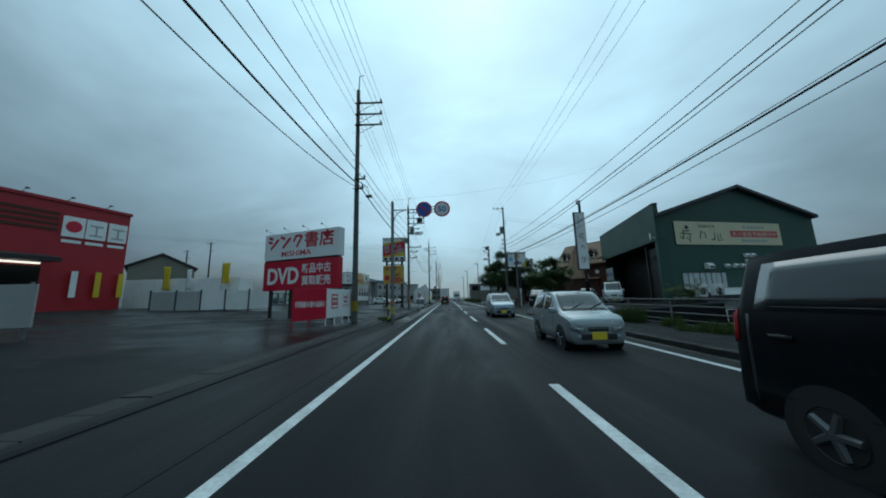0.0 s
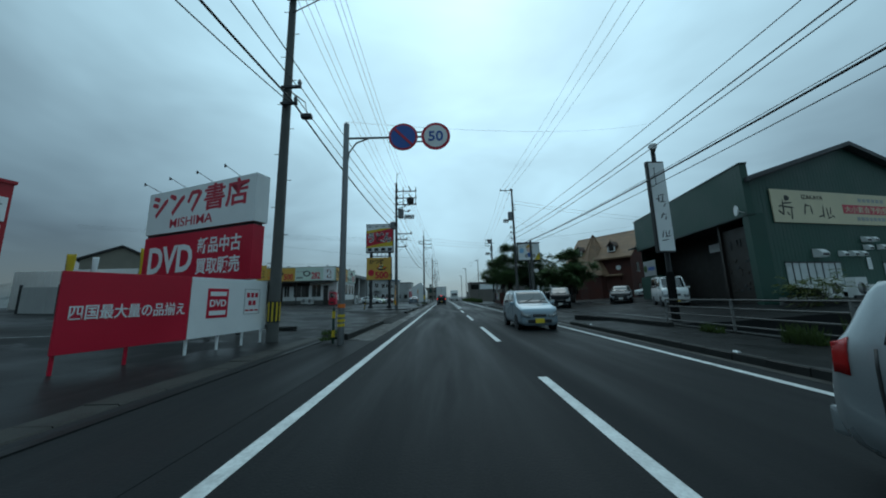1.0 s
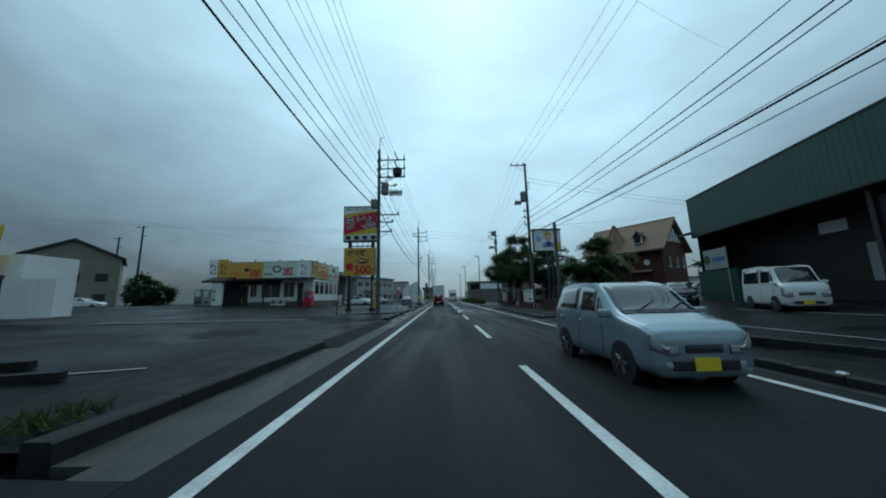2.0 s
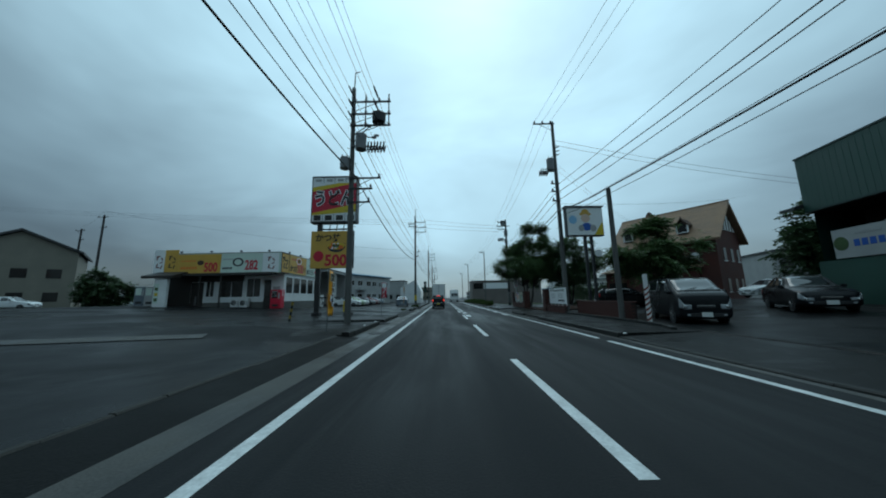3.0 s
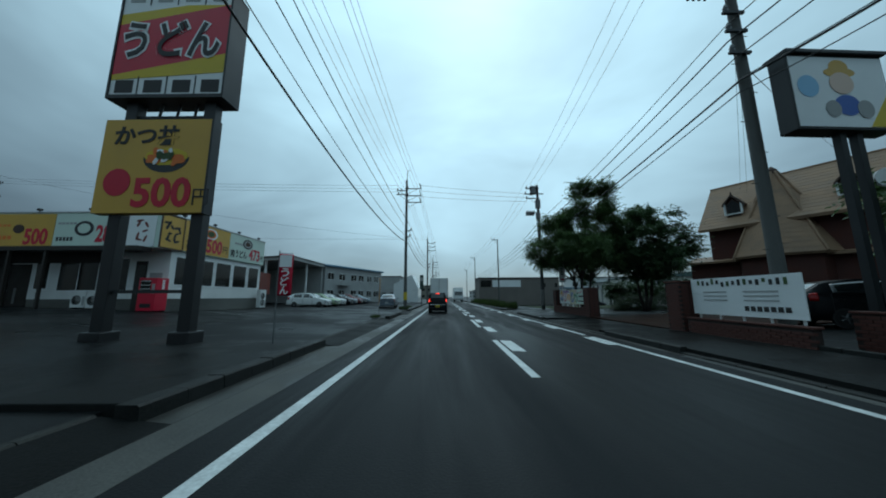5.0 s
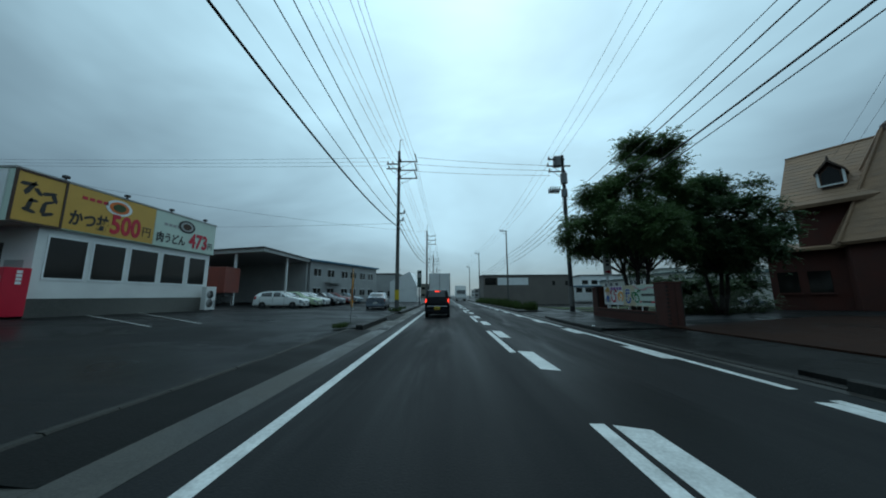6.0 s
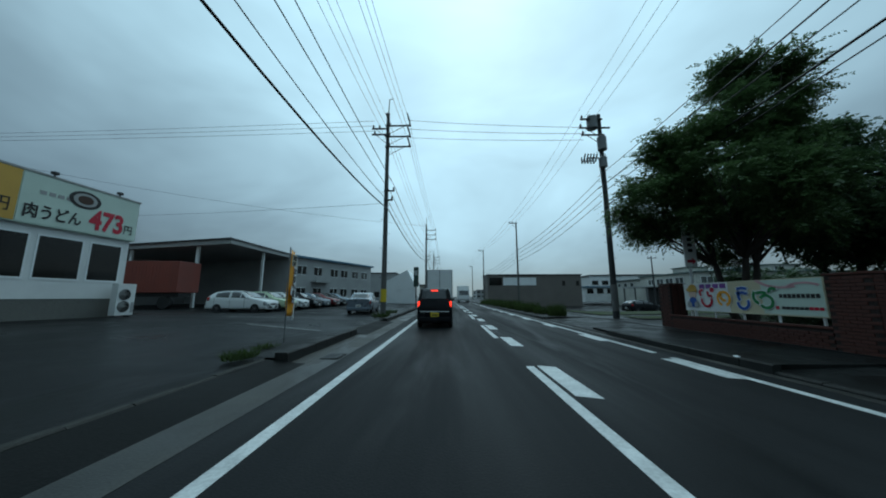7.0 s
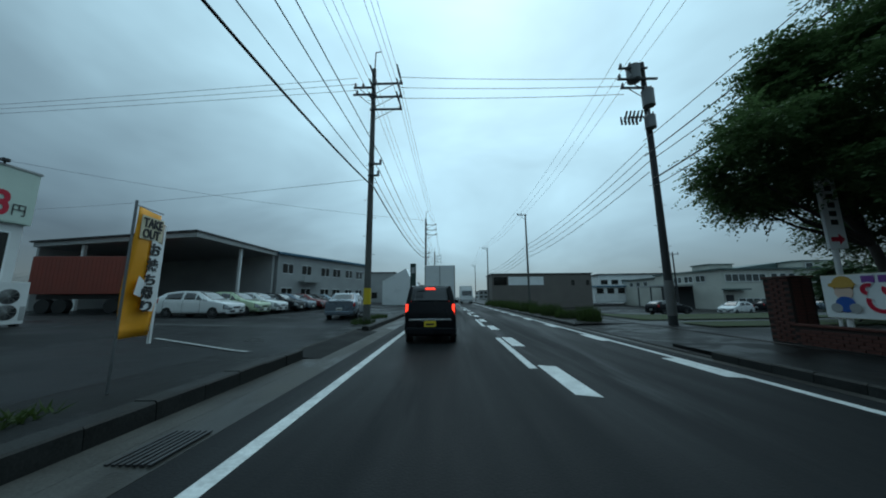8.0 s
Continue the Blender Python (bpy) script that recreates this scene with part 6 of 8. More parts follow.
    for f in (0.315, -0.30):
        for s in (1, -1):
            w = thing("wheel", "", "", Matrix.Translation((f * L, s * (W / 2 - 0.085), R)))
            w.parent = c
            bm = B()
            cyl(bm, (0, -0.09, 0), (0, 0.09, 0), R, n=26)
            part("tyre", bm, TYRE, w)
            bm = B()
            cyl(bm, (0, s * 0.05, 0), (0, s * 0.098, 0), R * 0.60, R * 0.66, 20, False)
            cyl(bm, (0, s * 0.05, 0), (0, s * 0.06, 0), R * 0.6, n=20)
            for q in range(5):
                a = 6.283 * q / 5
                cyl(bm, (0, s * 0.094, 0), (math.cos(a) * R * 0.56, s * 0.094, math.sin(a) * R * 0.56), 0.035, 0.028, 6)
            cyl(bm, (0, s * 0.09, 0), (0, s * 0.105, 0), 0.05, n=12)
            part("rim", bm, RIM, w)
            bm = B()
            cyl(bm, (f * L, s * (W / 2 - 0.03), R * 1.0), (f * L, s * (W / 2 + 0.004), R * 1.0), R * 1.17, n=28)
            part("wheel_arch", bm, PLASTIC, c)
    # lamps follow the shell
    rise, reach = (0.3, 1.15) if style == "hatch" else (0.0, 1.45)
    for s in (1, -1):
        def lamp(a, b, lo, hi, off):
            q = lo + (hi - lo) * b + rise
            if a < 0.4:
                e = shell(0, q)
                e = Vector((e.x, e.y * (0.66 + 0.34 * a / 0.4), e.z))
            else:
                e = shell((a - 0.4) / 0.6 * reach, q - 0.35 * (a - 0.4) * (1 if q < 2.7 else 0))
            e = e + Vector((0.8, 0.6 if a > 0.35 else 0.1, 0)) * off
            return (e.x, s * e.y, e.z)
        sheet("lamp_surround", lambda a, b: lamp(a, b, 2.28, 3.16, 0.006), 14, 4, PLASTIC)
        sheet("headlight", lambda a, b: lamp(0.03 + 0.94 * a, b, 2.32, 3.12, 0.016), 14, 4, HEADLIT if lit_head and s > 0 else LAMPGLASS)
        sheet("lamp_bulb", lambda a, b: lamp(0.3 + 0.22 * a, b, 2.5, 2.95, 0.028), 6, 4, CHROME)
        if style == "sedan":
            patch("tail_light", 8.5, 9.0, 2.4, 3.2, TAILLIT if lit_tail else TAILRED, s)
        else:
            if not lit_tail:
                patch("tail_light", 7.6, 8.15, 2.5, 3.3, TAILRED, s)
            bm = B()
            y0, y1 = sorted((s * W * 0.425, s * W * 0.475))
            box(bm, st[8][0] - 0.025, st[8][0] + 0.05, y0, y1, 0.64 * k, 1.0 * k, 0.015)
            part("tail_light", bm, TAILLIT if lit_tail else TAILRED, c)
        bm = B()
        y0, y1 = sorted((s * W * 0.27, s * W * 0.36))
        box(bm, st[0][0] - 0.06, st[0][0] + 0.012, y0, y1, 0.30, 0.38, 0.02)
        part("fog_lamp", bm, LAMPGLASS, c)
    for zz, hh, nm, mt in ((0.565 * k, 0.014, "chrome_bar", CHROME),):
        bm = B()
        box(bm, st[0][0] - 0.05, st[0][0] + 0.022, -W * 0.16, W * 0.16, zz - hh, zz + hh)
        part(nm, bm, mt, c)
    for yy in (-0.25, 0.1):
        bm = B()
        cyl(bm, (st[3][0] + 0.02, yy * W, st[3][3] + 0.02), (st[3][0] - 0.22, yy * W + 0.45, st[3][3] + 0.02 + 0.22 * (st[4][3] - st[3][3]) / max(0.05, st[3][0] - st[4][0])), 0.01, n=5)
        part("wiper_arm", bm, PLASTIC, c)
    bm = B()
    box(bm, st[0][0] - 0.03, st[0][0] + 0.015, -W * 0.17, W * 0.17, 0.49 * k, 0.60 * k, 0.02)
    part("grille", bm, PLASTIC, c)
    bm = B()
    box(bm, st[0][0] - 0.03, st[0][0] + 0.02, -W * 0.3, W * 0.3, 0.27, 0.40, 0.02)
    part("air_intake", bm, PLASTIC, c)
    bm = B()
    box(bm, st[0][0] + 0.01, st[0][0] + 0.035, -0.165, 0.165, 0.27, 0.435, 0.004)
    part("number_plate", bm, plate, c)
    bm = B()
    box(bm, st[9][0] - 0.03, st[9][0] + 0.02, -0.165, 0.165, 0.48, 0.645, 0.004)
    rp = part("number_plate", bm, plate, c)
    bm = B()
    box(bm, st[9][0] - 0.036, st[9][0] - 0.03, -0.12, 0.12, 0.52, 0.57)
    part("plate_bar", bm, BLACK, rp)
    bm = B()
    box(bm, st[9][0] - 0.05, st[9][0] + 0.12, -W * 0.455, W * 0.455, 0.26, 0.46, 0.035)
    part("rear_bumper", bm, colour, c)
    return c


lead = car("kei_car", "black boxy kei car with lit brake lights, seen from behind", -0.42, 72.0, 90, "kei", 3.4, 1.475, 1.66, CARBLACK, z=0, lit_tail=True)
bm = B()
box(bm, -1.62, -1.50, -0.14, 0.14, 1.52, 1.57, 0.008)
part("high_brake_light", bm, TAILLIT, lead)
bm = B()
box(bm, -1.735, -1.70, -0.6, 0.6, 0.64, 0.70, 0.01)
part("chrome_strip", bm, CHROME, lead)
car("kei_car", "silver-blue hatchback kei car in the oncoming lane", 3.62, 30.75, -90, "hatch", 3.4, 1.475, 1.5, SILVER, z=0)
car("compact_car", "silver compact car with yellow plate in the oncoming lane", 3.54, 18.42, -90, "hatch", 3.0, 1.36, 1.38, PEARL, z=0)
car("kei_wagon", "black kei wagon in the oncoming lane", 3.55, 11.1, -90, "kei", 3.4, 1.475, 1.62, CARBLACK, z=0)
car("delivery_van", "white kei delivery van parked by the green restaurant", 15.6, 38.8, -114, "van", 3.4, 1.475, 1.92, CARWHITE, category="van")
car("minivan", "black minivan parked behind the kerb", 10.7, 45.85, -110, "mpv", 4.3, 1.68, 1.8, CARBLACK, plate=PLATEWHITE, category="minivan")
car("parked_car", "dark parked sedan beside the green restaurant", 16.7, 46.4, -122, "sedan", 4.6, 1.75, 1.5, CARBLACK, plate=PLATEWHITE)
car("parked_car", "white car parked before the brick house", 27.4, 57.6, 180, "wagon", 4.3, 1.72, 1.5, CARWHITE, plate=PLATEWHITE)
car("parked_car", "dark parked car by the brick house", 14.2, 56.0, -20, "wagon", 4.2, 1.7, 1.5, CARBLACK, plate=PLATEWHITE)
car("parked_car", "grey-blue sedan parked on the lot by the kerb", -6.25, 80.9, 95, "sedan", 4.5, 1.72, 1.48, GREYBLUE, plate=PLATEWHITE)
cols = [(CARWHITE, "white"), (LIMEGREEN, "pale green"), (CARWHITE, "white"), (CARBLACK, "black"), (GREYBLUE, "grey-blue"), (DARKRED, "dark red"), (CARBLACK, "black"), (SILVER, "silver")]
for i, (m, nm) in enumerate(cols):
    o = car("parked_car", f"{nm} car parked in a row before the warehouse", -14.7 + 0.15 * (i % 2), 79.6 + 2.55 * i, 0, "wagon", 4.35, 1.72, 1.5, m, plate=PLATEWHITE)
    tagged(o, group="cars parked before the warehouse")
car("parked_car", "white car parked by the gabled building", -50, 68, 20, "sedan", 4.5, 1.75, 1.5, CARWHITE, plate=PLATEWHITE)
car("parked_car", "dark car parked by the gabled building", -55.5, 66, 20, "sedan", 4.5, 1.75, 1.5, CARBLACK, plate=PLATEWHITE)

# trucks
t = thing("box_truck", "white box truck ahead in the lane, seen from behind", "truck", pose(-0.55, 83.0, 0))
bm = B()
box(bm, -1.08, 1.08, 0, 5.4, 0.95, 3.55, 0.03)
part("cargo_box", bm, CARWHITE, t)
for x in (-0.02, -1.06, 1.02):
    bm = B()
    box(bm, x, x + 0.05, -0.03, 0.0, 1.0, 3.5)
    part("door_bar", bm, STEEL, t)
bm = B()
box(bm, -0.45, 0.45, 0.2, 6.8, 0.6, 0.95)
part("chassis", bm, BLACK, t)
bm = B()
box(bm, -0.95, 0.95, 5.55, 7.2, 0.6, 2.4, 0.08)
part("cab", bm, CARWHITE, t)
for x in (-0.8, 0.8):
    for y in (1.3, 6.4):
        bm = B()
        cyl(bm, (x - 0.14, y, 0.4), (x + 0.14, y, 0.4), 0.4, n=20)
        part("wheel", bm, TYRE, t)
    bm = B()
    box(bm, x - 0.15, x + 0.15, -0.05, 0.02, 0.68, 0.8)
    part("tail_light", bm, TAILRED, t)
t = thing("cab_over_truck", "white cab-over truck approaching in the far lane", "truck", pose(3.5, 122, 0))
bm = B()
prism(bm, [(0, 0.5), (0.0, 1.6), (0.25, 2.75), (2.2, 2.85), (2.2, 0.5)], -1.15, 1.15, "x")
part("cab", bm, CARWHITE, t)
bm = B()
prism(bm, [(-0.02, 1.62), (0.2, 2.55), (0.24, 2.55), (0.03, 1.6)], -1.0, 1.0, "x")
part("windscreen", bm, CARGLASS, t)
bm = B()
box(bm, -1.2, 1.2, 2.4, 9, 1.0, 3.6, 0.03)
part("cargo_box", bm, WHITEWALL, t)
bm = B()
box(bm, -1.1, 1.1, -0.08, 0.05, 0.45, 0.85, 0.03)
part("bumper", bm, GREYWALL, t)
for x in (-0.95, 0.95):
    for y in (1.3, 7.0):
        bm = B()
        cyl(bm, (x - 0.15, y, 0.48), (x + 0.15, y, 0.48), 0.48, n=18)
        part("wheel", bm, TYRE, t)
    bm = B()
    box(bm, x - 0.16, x + 0.16, -0.1, -0.07, 0.6, 0.78)
    part("headlight", bm, LAMPGLASS, t)

# ---- things on the right ----
# pipe railing beside the pavement
s = thing("railing", "dark brown pipe railing with four rails on posts", "railing", pose(8.28, 0, 0.1))
for y in [29.0 - 2.6 * i for i in range(9)]:
    bm = B()
    cyl(bm, (0, y, 0.0), (0, y, 0.93), 0.034, n=10)
    part("post", bm, RAILPAINT, s, "pale grey weathered post")
for z in (0.92, 0.68, 0.44, 0.2):
    bm = B()
    cyl(bm, (0, 6, z), (0, 29.0, z), 0.024, n=8)
    part("rail", bm, RAILDARK, s)
bm = B()
box(bm, 8.12, 8.44, 2, 29.2, -1.5, 0.16)
solid("low_wall", bm, KERB, "low dark concrete footing wall under the railing", "wall", kind="structure")

# tall upright sign
s = thing("upright_sign", "tall narrow white lightbox sign on a dark pole", "pole sign", pose(8.72, 29.6, 0.1, 0, 0, 4))
bm = B()
box(bm, 0.0, 0.74, 0, 0.16, 2.75, 6.62, 0.015)
part("box", bm, BLACK, s)
bm = B()
box(bm, 0.06, 0.72, -0.012, 0.0, 2.82, 6.55)
part("face", bm, WHITE, s, "white sign face")
for x, z, l, w, a in ((0.30, 5.0, 0.34, 0.05, 88), (0.24, 4.98, 0.16, 0.035, 5), (0.46, 5.16, 0.26, 0.04, 10), (0.47, 5.0, 0.36, 0.045, 80), (0.46, 4.86, 0.3, 0.04, 5), (0.52, 4.72, 0.2, 0.04, 60),
                      (0.36, 4.28, 0.3, 0.045, 65), (0.44, 4.32, 0.22, 0.04, 10), (0.5, 4.18, 0.2, 0.04, 75),
                      (0.28, 3.5, 0.3, 0.045, 78), (0.42, 3.52, 0.28, 0.04, 95), (0.5, 3.42, 0.3, 0.04, 15), (0.55, 3.58, 0.2, 0.035, 70), (0.36, 3.26, 0.34, 0.04, 12)):
    bm = B()
    prism(bm, [(-l / 2, 0), (-l * 0.3, -w / 2), (l * 0.3, -w * 0.4), (l / 2, 0), (l * 0.2, w * 0.35), (-l * 0.35, w / 2)], -0.004, 0.004, "y")
    bm.transform(pose(x, -0.016, z, 0, -a, 0))
    part("name_stroke", bm, INK, s)
for i in range(7):
    bar(0.27, 6.3 - i * 0.11, 0.05, 0.06, -0.016, INK, s, "text_bar")
bm = B()
cyl(bm, (0.66, 0.38, -0.05), (0.66, 0.38, 7.3), 0.10, 0.085, 14)
part("pole", bm, DARKSTEEL, s)
bm = B()
cyl(bm, (0.66, 0.34, 7.2), (0.45, 0.1, 7.36), 0.06, 0.17, 14)
cyl(bm, (0.66, 0.38, 7.25), (0.62, 0.36, 7.5), 0.03, 0.02, 6)
part("lamp", bm, GREYWALL, s, "pale bell-shaped lamp")
bm = B()
box(bm, 0.55, 0.77, 0.27, 0.49, -0.05, 2.0, 0.02)
part("base", bm, MATTEBLACK, s)

# green restaurant building
P1, P2, P4 = Vector((17.5, 34.1, 0)), Vector((34.0, 37.6, 0)), Vector((20.2, 48.2, 0))
P3 = P2 + (P4 - P1)
s = thing("green_restaurant", "dark green corrugated restaurant with gabled front and dark porch", "restaurant", Matrix())
bm = B()
u, v = (P2 - P1).normalized(), (P4 - P1).normalized()
G = 0.55
base = [P1 + u * 0.02, P2, P3, P4 + u * 0.02]
wl0 = P1 + u * 2.2


def gable_wall(bm, a, b, zl, zp, zr, kx=0.5):
    """Wall from a to b with a peak at share kx."""
    m = a.lerp(b, kx)
    pts = [Vector((a.x, a.y, -0.1)), Vector((b.x, b.y, -0.1)), Vector((b.x, b.y, zr)), Vector((m.x, m.y, zp)), Vector((a.x, a.y, zl))]
    bm.faces.new([bm.verts.new(q) for q in pts])


gable_wall(bm, P1 + u * 0.05, P2, 7.4, 10.1, 7.75)
gable_wall(bm, P4 + u * 0.05, P3, 7.4, 10.1, 7.75)
quad(bm, (P2.x, P2.y, -0.1), (P3.x, P3.y, -0.1), (P3.x, P3.y, 7.75), (P2.x, P2.y, 7.75))
part("wall", bm, GREENWALL, s)
# ribs of the corrugated sheet
L = (P2 - P1).length
bm = B()
rot = math.degrees(math.atan2(u.y, u.x))
for i in range(58):
    d = 0.25 + i * (L - 0.4) / 58
    top = 7.3 + (10.0 - 7.4) * (1 - abs(d / L - 0.5) * 2)
    box(bm, d - 0.03, d + 0.03, -0.006, 0.0, -0.1, top)
bm.transform(pose(P1.x, P1.y, 0, 0, 0, rot))
tagged(part("sheet_ribs", bm, GREENWALL, s), kind="stuff")
bm = B()
for a, b in ((P1, P2),):
    m = a.lerp(b, 0.5)
    o = -v * 0.45
    A, M, C = a + o - u * 0.25, m + o, b + o + u * 0.35
    A2, M2, C2 = P4 - u * 0.25, P4.lerp(P3, 0.5), P3 + u * 0.35
    for p, q, p2, q2, z0, z1 in ((A, M, A2, M2, 7.35, 10.15), (M, C, M2, C2, 10.15, 7.65)):
        top = [Vector((p.x, p.y, z0 + 0.22)), Vector((q.x, q.y, z1 + 0.22)), Vector((q2.x, q2.y, z1 + 0.22)), Vector((p2.x, p2.y, z0 + 0.22))]
        low = [w - Vector((0, 0, 0.26)) for w in top]
        vt, vb = [bm.verts.new(w) for w in top], [bm.verts.new(w) for w in low]
        bm.faces.new(vt)
        bm.faces.new(vb[::-1])
        for i in range(4):
            bm.faces.new((vt[i], vb[i], vb[(i + 1) % 4], vt[(i + 1) % 4]))
bmesh.ops.recalc_face_normals(bm, faces=bm.faces[:])
part("roof", bm, ROOFDARK, s)
# parapet along the parking side
SL = (P4 - P1).length
M = pose(P1.x, P1.y, 0, 0, 0, math.degrees(math.atan2(v.y, v.x)))
bm = B()
box(bm, -0.1, SL, 0.0, 0.35, 5.5, 8.42)
bm.transform(M)
part("parapet", bm, GREENWALL, s)
bm = B()
box(bm, -0.15, SL + 0.05, -0.02, 0.39, 8.42, 8.5)
box(bm, -0.12, SL, -0.02, 0.37, 5.42, 5.5)
bm.transform(M)
part("parapet_cap", bm, GREENTRIM, s)
bm = B()
for i in range(48):
    d = 0.15 + i * SL / 48.5
    box(bm, d, d + 0.06, 0.35, 0.355, 5.52, 8.4)
bm.transform(M)
tagged(part("sheet_ribs", bm, GREENWALL, s), kind="stuff")
bm = B()
box(bm, 3.0, SL - 0.1, -2.3, -2.1, -0.1, 5.5)
box(bm, 2.9, 3.1, -2.1, 0.0, -0.1, 5.5)
prism(bm, [(0.1, 0.3), (SL, 0.3), (SL, -2.2), (1.05, -2.2)], 5.38, 5.42, "z")
bm.transform(M)
part("porch_wall", bm, DARKWOOD, s)
bm = B()
box(bm, -0.08, 0.35, -0.4, 0.34, -0.1, 5.5)
bm.transform(M)
part("corner_column", bm, GREENWALL, s)
bm = B()
box(bm, 0.35, 3.0, -0.35, -0.15, -0.1, 5.0)
bm.transform(M)
part("porch_panel", bm, DARKWOOD, s, "dark panel with stone-like relief")
rnd = random.Random(5)
for i in range(26):
    bm = B()
    a, z = 0.6 + rnd.random() * 2.1, 0.9 + rnd.random() * 2.2
    box(bm, a, a + 0.22, -0.15, -0.12, z, z + 0.16, 0.01)
    bm.transform(M)
    part("wall_stone", bm, BARK if i % 3 else POLE_DARK, s)
for a, z, w, h in ((0.9, 4.2, 0.3, 0.12), (1.0, 4.0, 0.1, 0.5), (1.5, 4.1, 0.08, 0.45), (1.75, 4.15, 0.08, 0.3), (2.2, 4.1, 0.3, 0.08), (2.3, 4.0, 0.08, 0.5)):
    bm = B()
    box(bm, a, a + w, -0.14, -0.11, z - h / 2, z + h / 2)
    bm.transform(M)
    part("name_stroke", bm, POLE_DARK, s)
for a, w, z0, z1, mt in ((6.2, 1.4, 4.2, 4.8, WHITE), (4.3, 1.3, 1.6, 3.4, GREYWALL)):
    bm = B()
    box(bm, a, a + w, -2.1, -2.06, z0, z1)
    bm.transform(M)
    part("wall_notice", bm, mt, s)
bm = B()
box(bm, SL - 4.0, SL - 0.1, -0.05, 0.3, -0.1, 2.75)
bm.transform(M)
part("end_wall", bm, GREENWALL, s)
bm = B()
box(bm, SL - 3.3, SL - 1.05, 0.31, 0.36, 2.8, 4.2)
box(bm, SL - 3.37, SL - 3.3, 0.31, 0.37, -0.1, 4.25)
bm.transform(M)
part("white_notice", bm, GREYWALL, s, "pale grey notice board with green mark")
for k in range(4):
    bm = B()
    box(bm, SL - 3.15 + k * 0.32, SL - 2.92 + k * 0.32, 0.36, 0.37, 3.3, 3.62)
    bm.transform(M)
    part("name_bar", bm, BLUE, s)
for k in range(6):
    bm = B()
    box(bm, SL - 3.1 + k * 0.2, SL - 2.95 + k * 0.2, 0.36, 0.37, 3.85, 3.97)
    bm.transform(M)
    part("text_bar", bm, GREYWALL, s)
bm = B()
cyl(bm, (SL - 1.4, 0.36, 3.5), (SL - 1.4, 0.37, 3.5), 0.33, n=20)
bm.transform(M)
part("round_mark", bm, LEAF, s)
bm = B()
cyl(bm, (0.1, 0.7, 5.75), (0.12, 0.76, 5.75), 0.27, 0.3, 20)
cyl(bm, (0.1, 0.35, 5.6), (0.1, 0.7, 5.75), 0.03, n=6)
bm.transform(M)
part("satellite_dish", bm, WHITEWALL, s, "pale round satellite dish")
bm = B()
prism(bm, [(0, 6.0), (0.8, 5.8), (0.8, 5.66), (0, 5.8)], SL, SL + 0.9, "x")
bm.transform(M)
part("side_eave", bm, ROOFDARK, s)
# banner on the gable
FM = pose(P1.x, P1.y, 0, 0, 0, rot)
ban = thing("wall_banner", "wide cream restaurant banner with a red strip", "banner", FM)
bm = B()
box(bm, 1.35, 12.6, -0.09, -0.04, 5.05, 7.0, 0.005)
part("cloth", bm, CREAM, ban)
for x, z, l, w, a in ((2.15, 5.95, 0.95, 0.12, 86), (1.95, 5.6, 0.5, 0.10, -35), (1.98, 6.0, 0.35, 0.09, 10), (2.55, 6.5, 0.42, 0.34, 5), (2.55, 6.2, 0.75, 0.10, 6), (2.6, 5.95, 0.9, 0.10, -4), (2.75, 5.6, 0.85, 0.11, 82), (2.5, 5.55, 0.3, 0.09, -50),
                      (3.85, 5.9, 0.75, 0.10, 74), (4.1, 6.1, 0.4, 0.09, -8), (4.35, 5.85, 0.6, 0.10, 96), (5.1, 5.5, 0.5, 0.09, 12), (5.3, 5.8, 0.8, 0.10, 85), (5.62, 5.75, 0.65, 0.09, 94), (5.9, 5.85, 0.5, 0.09, 80), (6.05, 5.5, 0.25, 0.1, -40), (5.75, 5.42, 0.45, 0.08, 15)):
    bm = B()
    prism(bm, [(-l / 2, -w * 0.15), (-l * 0.3, -w / 2), (l * 0.3, -w * 0.38), (l / 2, 0), (l * 0.22, w * 0.4), (-l * 0.36, w / 2)], -0.003, 0.003, "y")
    bm.transform(pose(x, -0.096, z, 0, -a, 0))
    part("name_stroke", bm, INK, ban)
letters("IZAKAYA", 1.7, 0.26, 4.6, -0.096, 6.62, INK, ban)
bar(9.6, 6.0, 5.2, 0.55, -0.095, RED, ban, "red_strip", 0.01)
letters("大小宴会予約受付中", 4.9, 0.4, 9.6, -0.104, 6.0, CREAM, ban, bold=0.01)
for i in range(6):
    bar(8.6 + i * 0.4, 6.6, 0.28, 0.22, -0.096, GREYWALL, ban, "text_bar")
for i in range(8):
    bar(8.2 + i * 0.36, 5.42, 0.26, 0.22, -0.096, GREYWALL, ban, "text_bar")
# windows and fittings on the gable wall
FROSTED = mat("frosted_window", (0.42, 0.45, 0.45), 0.35, vary=0.2, scale=20)
for x, ww in ((1.55, 0.95), (2.6, 1.1), (3.8, 1.0), (4.85, 0.95), (9.5, 1.1), (10.7, 1.1)):
    w = thing("window", "", "", FM)
    w.parent = s
    bm = B()
    box(bm, x, x + ww, -0.05, -0.026, 1.5, 2.72)
    part("pane", bm, FROSTED, w)
    bm = B()
    for a, b, c, d in ((x - 0.05, x + ww + 0.05, 1.42, 1.5), (x - 0.05, x + ww + 0.05, 2.72, 2.79), (x + ww / 2 - 0.03, x + ww / 2 + 0.03, 1.5, 2.72)):
        box(bm, a, b, -0.075, -0.03, c, d)
    part("window_frame", bm, DARKSTEEL, w)
